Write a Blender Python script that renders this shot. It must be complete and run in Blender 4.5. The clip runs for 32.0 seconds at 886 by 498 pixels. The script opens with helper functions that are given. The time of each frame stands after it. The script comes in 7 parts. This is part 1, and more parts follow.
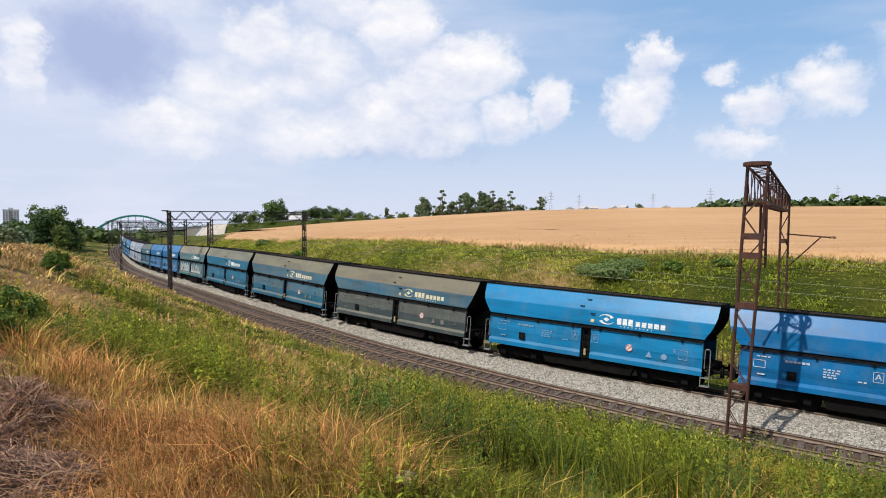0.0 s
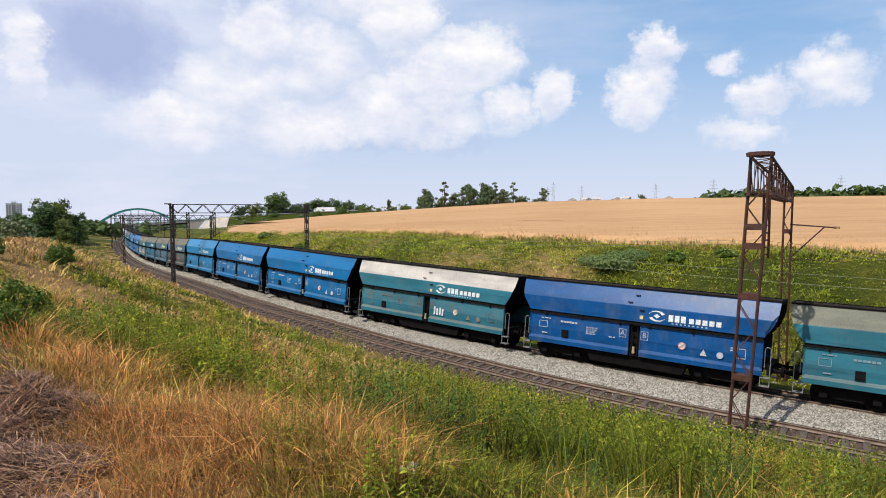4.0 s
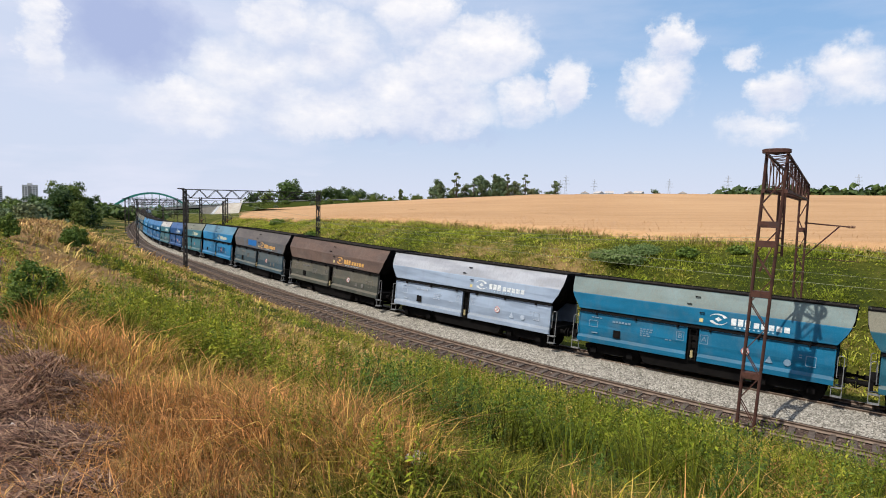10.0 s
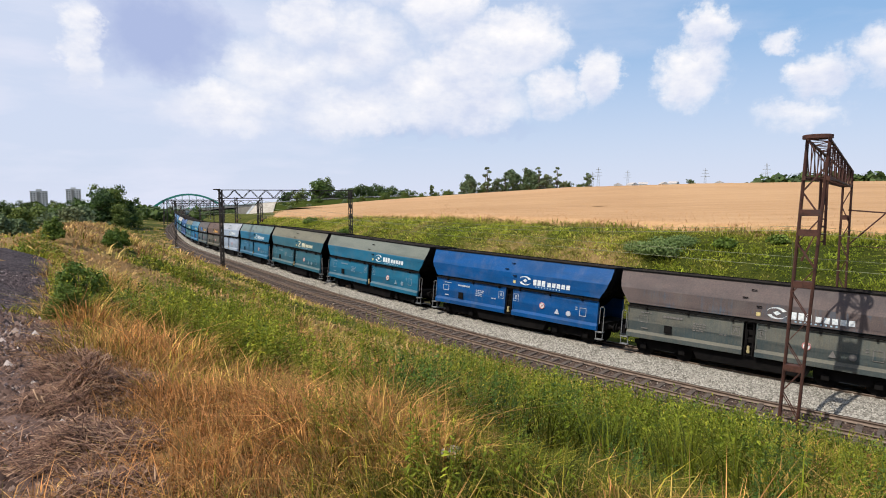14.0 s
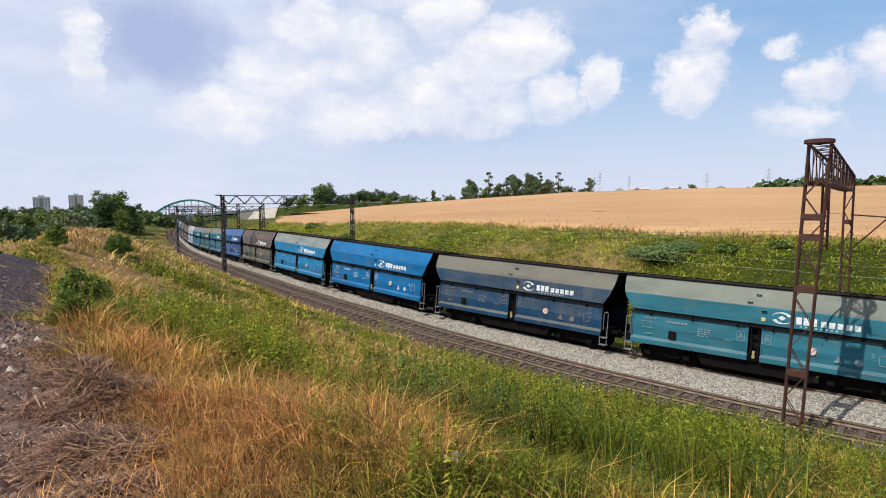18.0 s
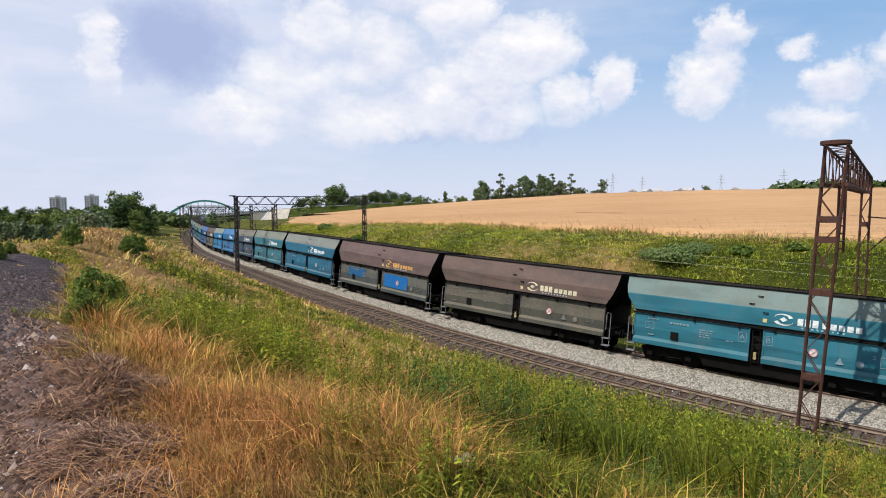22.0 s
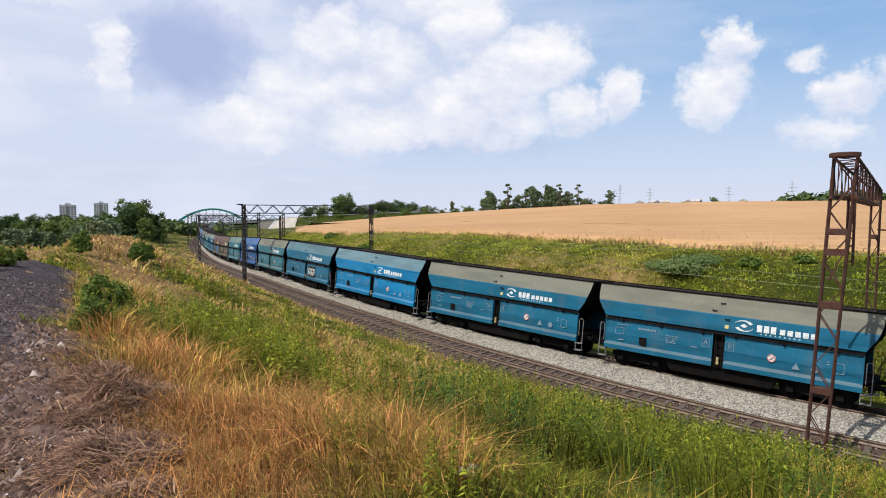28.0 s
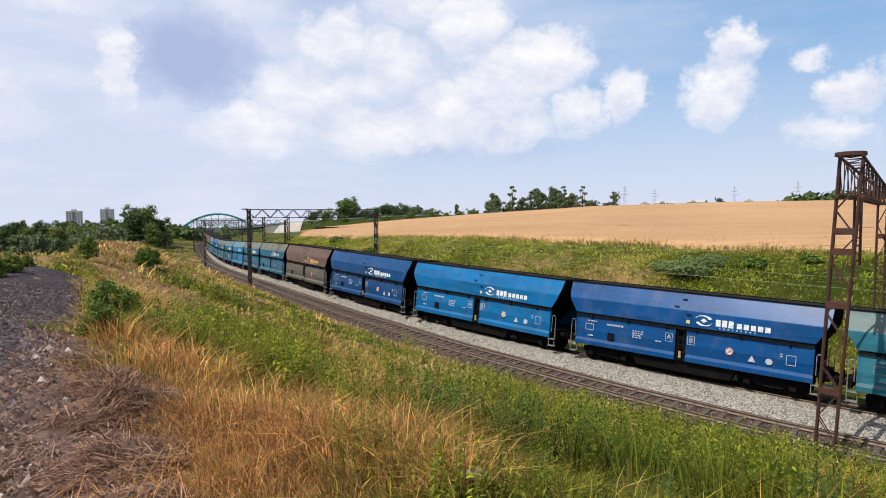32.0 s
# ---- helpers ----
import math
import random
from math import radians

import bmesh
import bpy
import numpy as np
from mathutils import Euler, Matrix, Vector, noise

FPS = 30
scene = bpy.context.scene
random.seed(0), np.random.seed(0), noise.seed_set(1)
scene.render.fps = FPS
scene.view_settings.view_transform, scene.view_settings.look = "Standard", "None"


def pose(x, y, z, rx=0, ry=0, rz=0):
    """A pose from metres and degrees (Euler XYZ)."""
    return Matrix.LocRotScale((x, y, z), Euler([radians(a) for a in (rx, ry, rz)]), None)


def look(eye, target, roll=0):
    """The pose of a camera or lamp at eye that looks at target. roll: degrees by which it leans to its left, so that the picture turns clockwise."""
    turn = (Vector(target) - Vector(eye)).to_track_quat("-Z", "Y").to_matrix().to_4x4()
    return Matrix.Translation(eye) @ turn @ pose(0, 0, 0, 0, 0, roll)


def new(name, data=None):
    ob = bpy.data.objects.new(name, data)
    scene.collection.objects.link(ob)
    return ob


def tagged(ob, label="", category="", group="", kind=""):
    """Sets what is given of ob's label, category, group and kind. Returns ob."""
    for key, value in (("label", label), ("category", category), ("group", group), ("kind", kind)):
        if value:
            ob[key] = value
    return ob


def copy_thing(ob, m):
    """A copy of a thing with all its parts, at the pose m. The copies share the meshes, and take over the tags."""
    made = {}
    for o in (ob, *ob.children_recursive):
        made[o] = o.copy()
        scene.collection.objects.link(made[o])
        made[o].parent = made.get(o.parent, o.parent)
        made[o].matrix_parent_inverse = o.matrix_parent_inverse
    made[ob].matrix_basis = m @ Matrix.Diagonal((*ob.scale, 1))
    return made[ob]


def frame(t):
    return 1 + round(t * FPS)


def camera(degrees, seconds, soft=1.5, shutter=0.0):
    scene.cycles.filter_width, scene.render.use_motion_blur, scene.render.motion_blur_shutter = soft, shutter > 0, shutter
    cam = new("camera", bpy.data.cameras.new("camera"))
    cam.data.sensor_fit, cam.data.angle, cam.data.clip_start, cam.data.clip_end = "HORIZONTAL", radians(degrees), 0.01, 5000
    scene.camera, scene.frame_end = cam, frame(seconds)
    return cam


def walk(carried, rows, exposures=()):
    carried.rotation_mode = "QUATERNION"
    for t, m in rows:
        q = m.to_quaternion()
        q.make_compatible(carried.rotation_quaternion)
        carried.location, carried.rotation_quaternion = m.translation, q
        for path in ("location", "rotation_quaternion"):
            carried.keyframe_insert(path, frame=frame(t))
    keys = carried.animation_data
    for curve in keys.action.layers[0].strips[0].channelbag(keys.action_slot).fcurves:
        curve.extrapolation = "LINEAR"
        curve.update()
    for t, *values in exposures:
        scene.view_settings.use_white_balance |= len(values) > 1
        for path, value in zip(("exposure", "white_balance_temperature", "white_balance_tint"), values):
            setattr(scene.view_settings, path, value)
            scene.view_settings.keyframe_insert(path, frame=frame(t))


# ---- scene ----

# ---- camera: stands on the slope above the line and only turns ----
EYE = (0.0, 0.0, 8.24)


def aim(yaw, pitch, lean):
    """Camera pose from yaw (left), pitch (up) and roll about the view axis, in degrees."""
    return pose(*EYE, 0, 0, yaw) @ pose(0, 0, 0, 90 + pitch) @ pose(0, 0, 0, 0, 0, lean)


cam = camera(70.97, 32.0, soft=1.0)
TURNS = ((0, -3.68, -2.68, 0.13), (0.5, -3.68, -2.73, 0.20), (1, -3.76, -2.84, 0.48), (1.5, -3.55, -2.64, -0.13),
        (2, -3.61, -2.78, -0.08), (2.5, -3.55, -2.61, -0.08), (3, -3.40, -2.57, -0.68), (3.5, -3.61, -3.05, -0.27),
        (5.5, -3.10, -4.45, 0.08), (6, -3.09, -5.20, 0.12), (6.5, -1.90, -4.71, 1.15), (7, -2.79, -4.65, 0.20),
        (7.5, -2.93, -4.44, 0.30), (8, -2.53, -4.27, 0.48), (8.5, -2.40, -4.43, 1.04), (9, -2.15, -4.48, 1.01),
        (9.5, -2.28, -4.34, 1.03), (10, -2.49, -4.30, 1.11), (10.5, -2.41, -4.12, 0.99), (11, -2.21, -3.87, 0.62),
        (11.5, -2.03, -3.59, 0.43), (12, -2.05, -3.71, 0.47), (12.5, -0.75, -3.52, -0.02), (13, -0.00, -4.00, 0.10),
        (13.5, 0.29, -4.79, 0.04), (15.5, 0.44, -4.59, -0.70), (16, -1.04, -4.49, -1.44), (16.5, -0.63, -3.97, -1.58),
        (17, -1.27, -3.92, -1.39), (17.5, 0.00, -4.15, -0.68), (18, 0.63, -4.28, -0.26), (18.5, 1.21, -3.96, 0.77),
        (19, 1.20, -4.13, 0.30), (19.5, 1.31, -4.20, 0.60), (20, 1.76, -4.22, 0.43), (20.5, 1.84, -4.22, 0.37),
        (21, 1.81, -4.09, 0.39), (21.5, 1.78, -4.06, 0.02), (22, 1.71, -4.17, -0.13), (22.5, 2.11, -4.19, 0.20),
        (23, 2.38, -4.14, 0.55), (23.5, 2.87, -4.01, 1.06), (24, 2.46, -4.09, 0.63), (24.5, 2.37, -3.96, 0.27),
        (25, 2.30, -4.02, 0.48), (25.5, 2.01, -3.45, -0.17), (27.5, 2.22, -3.50, 0.11), (28, 2.32, -3.27, 0.24),
        (28.5, 2.54, -3.22, -0.13), (29, 2.53, -3.04, -0.09), (29.5, 2.47, -3.12, 0.14), (30, 2.69, -3.14, 0.08),
        (30.5, 2.70, -3.29, -0.12), (31, 2.82, -3.33, -0.04), (31.5, 2.69, -3.04, 0.06), (32, 2.77, -3.00, -0.26))
walk(cam, [(t, aim(y, p, r)) for t, y, p, r in TURNS], exposures=[(0, 0.0), (32, 0.0)])

# ---- light: hazy summer sun from behind, cumulus sky ----
SUN_AZ, SUN_EL = math.atan2(-0.63, -0.775), radians(52)
SUN_DIR = Vector((math.cos(SUN_AZ) * math.cos(SUN_EL), math.sin(SUN_AZ) * math.cos(SUN_EL), math.sin(SUN_EL)))
sun = new("sun", bpy.data.lights.new("sun", "SUN"))
sun.data.energy, sun.data.angle, sun.data.color = 4.8, radians(0.6), (1.0, 0.94, 0.84)
sun.matrix_world = look((0, 0, 60), Vector((0, 0, 60)) - SUN_DIR)


class Nodes:
    """Short hand for building a node tree."""

    def __init__(self, tree):
        self.t = tree
        tree.nodes.clear()

    def add(self, kind, operation="", ins={}):
        n = self.t.nodes.new(kind)
        if operation:
            n.operation = operation
        for k, v in ins.items():
            if isinstance(v, bpy.types.NodeSocket):
                self.t.links.new(v, n.inputs[k])
            else:
                n.inputs[k].default_value = v
        return n

    def math(self, op, a, b=0.0, clamp=False):
        n = self.add("ShaderNodeMath", op, {0: a, 1: b})
        n.use_clamp = clamp
        return n.outputs[0]

    def ramp(self, fac, stops, smooth=False):
        n = self.add("ShaderNodeValToRGB", ins={"Fac": fac})
        e = n.color_ramp.elements
        while len(e) < len(stops):
            e.new(0.5)
        for i, (p, c) in enumerate(stops):
            e[i].position = p
            e[i].color = c if len(c) == 4 else (*c, 1)
        if smooth:
            n.color_ramp.interpolation = "EASE"
        return n.outputs["Color"]

    def mix(self, fac, a, b, mode="MIX"):
        n = self.add("ShaderNodeMix")
        n.data_type, n.blend_type = "RGBA", mode
        for key, v in ((0, fac), (6, a), (7, b)):
            if isinstance(v, bpy.types.NodeSocket):
                self.t.links.new(v, n.inputs[key])
            else:
                n.inputs[key].default_value = v if key == 0 else (*v, 1)[:4]
        return n.outputs[2]

    def noise(self, vec, scale, detail=4.0, rough=0.55, distort=0.0, kind="NOISE"):
        n = self.add("ShaderNodeTexNoise", ins={"Vector": vec, "Scale": scale, "Detail": detail, "Roughness": rough, "Distortion": distort})
        return n.outputs["Fac"]

    def scaled(self, vec, s, loc=(0, 0, 0)):
        return self.add("ShaderNodeMapping", ins={"Vector": vec, "Scale": s, "Location": loc}).outputs[0]


def sky_dir(yaw, elev):
    a, e = radians(yaw), radians(elev)
    return (-math.sin(a) * math.cos(e), math.cos(a) * math.cos(e), math.sin(e))


# cumulus heaps: yaw to the left, elevation, half width, half height in degrees, density
HEAPS = ((30.2, 11.8, 2.0, 3.6, 0.9), (34, 17.5, 4.5, 2.2, 0.6), (12.5, 15.3, 3.6, 3.4, 0.9), (7, 12.6, 6, 4.6, 0.75), (0.4, 16.8, 4.4, 4.6, 1.0), (-6, 13.4, 5.4, 3.8, 0.95),
         (9, 7.9, 9, 3.2, 0.75), (14.5, 10.5, 6.5, 4.0, 0.7), (20, 18.5, 5, 2.4, 0.45), (-2.5, 12.5, 5, 4, 0.9), (5, 18.6, 5, 2.5, 0.7), (0, 9.2, 9, 4.2, 0.9), (18.5, 7.6, 7, 2.8, 0.7), (-9.5, 9.3, 3.4, 2.6, 0.8), (-13.4, 10.3, 2.0, 3.0, 0.9), (-21, 10.3, 3.8, 3.0, 0.95),
         (-22.2, 13.6, 2.2, 2.5, 0.9), (-27.6, 12.4, 1.8, 1.1, 0.7), (-30.5, 9.4, 2.8, 2.2, 0.85), (-29, 6.6, 4.0, 1.5, 0.65), (-35, 10.4, 3.4, 2.8, 0.85), (-45, 12, 8, 5, 0.8),
         (42, 9, 7, 4, 0.6), (52, 15, 9, 6, 0.7), (75, 24, 14, 9, 0.9), (-75, 22, 14, 9, 0.9), (120, 25, 25, 12, 0.9), (180, 35, 30, 12, 0.9), (-120, 30, 25, 12, 0.9))
# grey shaded heaps
GREY = ((24.3, 13.2, 6.2, 4.6, 0.95), (8.3, 12.6, 2.6, 1.3, 0.6), (15, 20, 7, 3, 0.5), (3, 6.2, 12, 1.2, 0.35))


def build_world():
    world = bpy.data.worlds.new("sky")
    scene.world = world
    world.use_nodes = True
    n = Nodes(world.node_tree)
    at = n.add("ShaderNodeTexCoord").outputs["Generated"]
    sky = n.add("ShaderNodeTexSky")
    sky.sky_type, sky.sun_disc = "NISHITA", False
    sky.sun_elevation, sky.sun_rotation = SUN_EL, math.pi / 2 - SUN_AZ
    sky.altitude, sky.air_density, sky.dust_density, sky.ozone_density = 250, 1.0, 1.2, 1.3
    sep = n.add("ShaderNodeSeparateXYZ", ins={0: at})
    # ragged edges: the direction is pushed about by noise before it meets the heaps
    wob = n.add("ShaderNodeTexNoise", ins={"Vector": n.scaled(at, (1, 1, 1.5)), "Scale": 11.0, "Detail": 7.0, "Roughness": 0.62}).outputs["Color"]
    fine = n.add("ShaderNodeTexNoise", ins={"Vector": at, "Scale": 38.0, "Detail": 5.0, "Roughness": 0.6}).outputs["Color"]
    wob = n.mix(0.42, wob, fine)
    wob = n.add("ShaderNodeVectorMath", "SUBTRACT", {0: wob, 1: (0.5, 0.5, 0.5)}).outputs[0]
    wob = n.add("ShaderNodeVectorMath", "MULTIPLY", {0: wob, 1: (0.13, 0.13, 0.10)}).outputs[0]
    p = n.add("ShaderNodeVectorMath", "ADD", {0: at, 1: wob}).outputs[0]

    def heap(yaw, elev, w, h, k):
        c = Vector(sky_dir(yaw, elev))
        side = Vector((math.cos(radians(yaw)), math.sin(radians(yaw)), 0))
        up = side.cross(c)
        d = n.add("ShaderNodeVectorMath", "SUBTRACT", {0: p, 1: c}).outputs[0]
        u = n.add("ShaderNodeVectorMath", "DOT_PRODUCT", {0: d, 1: tuple(side / math.tan(radians(w)))}).outputs["Value"]
        v = n.add("ShaderNodeVectorMath", "DOT_PRODUCT", {0: d, 1: tuple(up / math.tan(radians(h)))}).outputs["Value"]
        r2 = n.math("ADD", n.math("MULTIPLY", u, u), n.math("MULTIPLY", v, v))
        return n.math("MULTIPLY", n.math("SUBTRACT", 1.0, r2, clamp=True), k * 1.35), v

    total = under = grey = None
    for row in HEAPS:
        one, v = heap(*row)
        total = one if total is None else n.math("MAXIMUM", total, one)
        low = n.math("MULTIPLY", one, n.math("SUBTRACT", 0.25, v, clamp=True))
        under = low if under is None else n.math("MAXIMUM", under, low)
    for row in GREY:
        one, v = heap(*row)
        grey = one if grey is None else n.math("MAXIMUM", grey, one)
    wisps = n.noise(n.scaled(at, (1.0, 1.0, 4.5)), 4.0, 6.0, 0.55)
    wisps = n.math("MULTIPLY", n.math("SUBTRACT", wisps, 0.42, clamp=True), 3.0, clamp=True)
    left = n.math("ADD", n.math("MULTIPLY", sep.outputs["X"], -1.35), 0.5, clamp=True)
    low_haze = n.math("SUBTRACT", 1.0, n.math("MULTIPLY", sep.outputs["Z"], 4.2), clamp=True)
    lumps = n.noise(n.scaled(at, (1, 1, 1.6)), 9.0, 8.0, 0.62)
    total = n.math("MULTIPLY", total, n.math("ADD", 0.1, n.math("MULTIPLY", lumps, 1.75)), clamp=True)
    body = n.ramp(total, [(0.0, (0, 0, 0)), (0.2, (0.07, 0.07, 0.07)), (0.5, (0.46, 0.46, 0.46)), (0.78, (0.84, 0.84, 0.84)), (1.0, (1, 1, 1))])
    veil = n.math("ADD", n.math("MULTIPLY", left, 0.75), n.math("MULTIPLY", wisps, 0.38), clamp=True)
    soft = n.noise(n.scaled(at, (1, 1, 1.8)), 12.0, 6.0, 0.6)
    hazed = n.math("MAXIMUM", n.math("MULTIPLY", low_haze, 0.9), veil)
    blue = n.mix(0.6, sky.outputs[0], (3.4, 5.9, 9.6))
    base = n.mix(hazed, blue, (7.4, 7.8, 9.3))
    base = n.mix(n.math("MULTIPLY", grey, 0.9, clamp=True), base, (4.3, 5.1, 7.7))
    shade = n.math("ADD", n.math("MULTIPLY", under, 0.7), n.math("MULTIPLY", n.math("SUBTRACT", 0.6, soft, clamp=True), 2.4), clamp=True)
    white = n.mix(shade, (10.2, 10.0, 10.1), (6.6, 7.2, 8.9))
    col = n.mix(body, base, white)
    bg = n.add("ShaderNodeBackground", ins={"Color": col, "Strength": 0.1})
    out = n.add("ShaderNodeOutputWorld", ins={"Surface": bg.outputs[0]})


build_world()


# ---- materials ----
def material(name, rough=0.8, metal=0.0, spec=0.4):
    m = bpy.data.materials.new(name)
    m.use_nodes = True
    n = Nodes(m.node_tree)
    b = n.add("ShaderNodeBsdfPrincipled", ins={"Roughness": rough, "Metallic": metal, "Specular IOR Level": spec})
    n.add("ShaderNodeOutputMaterial", ins={"Surface": b.outputs[0]})
    return m, n, b


def link(n, a, b):
    n.t.links.new(a, b)


def bump(n, b, height, strength=0.4, distance=0.02):
    k = n.add("ShaderNodeBump", ins={"Height": height, "Strength": strength, "Distance": distance})
    link(n, k.outputs[0], b.inputs["Normal"])


def mottled(name, dark, light, scale=3.0, rough=0.85, metal=0.0, relief=0.3, fine=40.0, dist=0.02, third=None, spec=0.4):
    """A two-scale mottled surface in object space."""
    m, n, b = material(name, rough, metal, spec)
    at = n.add("ShaderNodeTexCoord").outputs["Object"]
    big = n.noise(at, scale, 5.0, 0.6)
    small = n.noise(at, fine, 4.0, 0.6)
    f = n.math("ADD", n.math("MULTIPLY", big, 0.65), n.math("MULTIPLY", small, 0.35))
    stops = [(0.36, dark), (0.64, light)] if third is None else [(0.34, dark), (0.5, light), (0.66, third)]
    link(n, n.ramp(f, stops), b.inputs["Base Color"])
    bump(n, b, small, relief, dist)
    return m


def paint_material():
    """Wagon paint: the colour of each wagon is the object's colour, its alpha the share of dust and rust."""
    m, n, b = material("wagon_paint", 0.45, 0.0, 0.16)
    info = n.add("ShaderNodeObjectInfo")
    geo = n.add("ShaderNodeNewGeometry")
    at = n.add("ShaderNodeTexCoord").outputs["Object"]
    shift = n.add("ShaderNodeVectorMath", operation="ADD", ins={0: at, 1: n.add("ShaderNodeCombineXYZ", ins={0: n.math("MULTIPLY", info.outputs["Random"], 40.0)}).outputs[0]}).outputs[0]
    up = n.add("ShaderNodeSeparateXYZ", ins={0: geo.outputs["Normal"]}).outputs["Z"]
    patches = n.noise(shift, 0.9, 6.0, 0.62)
    streak = n.noise(n.scaled(shift, (6.0, 6.0, 0.5)), 2.2, 5.0, 0.6)
    fine = n.noise(shift, 26.0, 3.0, 0.6)
    amount = info.outputs["Alpha"]
    lift = n.math("MULTIPLY", n.math("ADD", up, 0.15, clamp=True), 0.95)
    f = n.math("ADD", n.math("MULTIPLY", patches, 0.55), n.math("MULTIPLY", streak, 0.5))
    f = n.math("ADD", f, lift)
    f = n.math("SUBTRACT", f, n.math("SUBTRACT", 1.30, amount))
    dirt = n.math("MULTIPLY", f, 2.4, clamp=True)
    dirt = n.math("MULTIPLY", dirt, n.math("ADD", 0.22, n.math("MULTIPLY", amount, 0.62)), clamp=True)
    dustcol = n.ramp(fine, [(0.3, (0.12, 0.113, 0.085)), (0.7, (0.20, 0.18, 0.132))])
    rusty = n.math("MULTIPLY", n.math("SUBTRACT", amount, 0.78, clamp=True), 4.5, clamp=True)
    dustcol = n.mix(rusty, dustcol, n.ramp(fine, [(0.3, (0.085, 0.052, 0.038)), (0.7, (0.17, 0.104, 0.074))]))
    worn = n.mix(n.math("MULTIPLY", n.math("SUBTRACT", fine, 0.5, clamp=True), 0.3), info.outputs["Color"], (0.4, 0.5, 0.55))
    base = n.mix(dirt, worn, dustcol)
    runs = n.ramp(streak, [(0.58, (0, 0, 0)), (0.78, (1, 1, 1))])
    base = n.mix(n.math("MULTIPLY", n.math("MULTIPLY", runs, amount), 0.45), base, (0.05, 0.035, 0.025))
    # soot and old touched-up fields on every wagon
    blocks = n.noise(n.scaled(shift, (0.35, 0.35, 1.6)), 1.3, 3.0, 0.5)
    base = n.mix(n.math("MULTIPLY", n.ramp(blocks, [(0.42, (0, 0, 0)), (0.62, (1, 1, 1))]), 0.25), base, (0.012, 0.02, 0.03))
    film = n.noise(n.scaled(shift, (1.0, 1.0, 0.5)), 1.6, 6.0, 0.6)
    base = n.mix(n.math("MULTIPLY", n.math("SUBTRACT", film, 0.5, clamp=True), 0.9, clamp=True), base, (0.17, 0.16, 0.14))
    link(n, base, b.inputs["Base Color"])
    link(n, n.math("ADD", 0.34, n.math("MULTIPLY", dirt, 0.45)), b.inputs["Roughness"])
    bump(n, b, n.math("ADD", patches, n.math("MULTIPLY", fine, 0.2)), 0.10, 0.05)
    return m


def sign_material():
    """Stencilled paint in the object's colour, a little worn."""
    m, n, b = material("stencil_paint", 0.55)
    info = n.add("ShaderNodeObjectInfo")
    at = n.add("ShaderNodeTexCoord").outputs["Object"]
    wear = n.ramp(n.noise(at, 9.0, 5.0, 0.7), [(0.42, (1, 1, 1)), (0.66, (0.55, 0.62, 0.68))])
    link(n, n.mix(1.0, info.outputs["Color"], wear, "MULTIPLY"), b.inputs["Base Color"])
    return m


def dry_colour(n, f, greens, straws):
    return n.ramp(f, [(0.10, greens[0]), (0.42, greens[1]), (0.60, straws[0]), (0.92, straws[1])])


def grass_material(name, greens, straws, low=0.42, high=2.1):
    """Blades, from green to straw by how dry the meadow is where they grow."""
    m, n, b = material(name, 0.7, 0.0, 0.2)
    geo = n.add("ShaderNodeNewGeometry")
    at = n.add("ShaderNodeAttribute")
    at.attribute_name = "dry"
    chance = geo.outputs["Random Per Island"]
    f = n.math("ADD", at.outputs["Fac"], n.math("MULTIPLY", n.math("SUBTRACT", chance, 0.5), 0.35))
    col = dry_colour(n, f, greens, straws)
    tone = n.add("ShaderNodeAttribute")
    tone.attribute_name = "tone"
    col = n.mix(1.0, col, n.add("ShaderNodeCombineXYZ", ins={0: tone.outputs["Fac"], 1: tone.outputs["Fac"], 2: tone.outputs["Fac"]}).outputs[0], "MULTIPLY")
    v = n.ramp(n.math("FRACT", n.math("MULTIPLY", chance, 17.0)), [(0.0, (low,) * 3), (0.75, (1.3,) * 3), (1.0, (high,) * 3)])
    col = n.mix(1.0, col, v, "MULTIPLY")
    link(n, col, b.inputs["Base Color"])
    t = n.add("ShaderNodeBsdfTranslucent", ins={"Color": col})
    mixed = n.add("ShaderNodeMixShader", ins={0: 0.3, 1: b.outputs[0], 2: t.outputs[0]})
    for o in list(n.t.nodes):
        if o.bl_idname == "ShaderNodeOutputMaterial":
            link(n, mixed.outputs[0], o.inputs["Surface"])
    return m


def leaf_material(name, dark, light):
    m, n, b = material(name, 0.65, 0.0, 0.3)
    geo = n.add("ShaderNodeNewGeometry")
    info = n.add("ShaderNodeObjectInfo")
    col = n.ramp(geo.outputs["Random Per Island"], [(0.0, dark), (1.0, light)])
    tint = n.ramp(info.outputs["Random"], [(0.0, (0.8, 0.9, 0.8)), (1.0, (1.25, 1.1, 1.0))])
    col = n.mix(1.0, col, tint, "MULTIPLY")
    link(n, col, b.inputs["Base Color"])
    t = n.add("ShaderNodeBsdfTranslucent", ins={"Color": col})
    mixed = n.add("ShaderNodeMixShader", ins={0: 0.25, 1: b.outputs[0], 2: t.outputs[0]})
    for o in list(n.t.nodes):
        if o.bl_idname == "ShaderNodeOutputMaterial":
            link(n, mixed.outputs[0], o.inputs["Surface"])
    return m


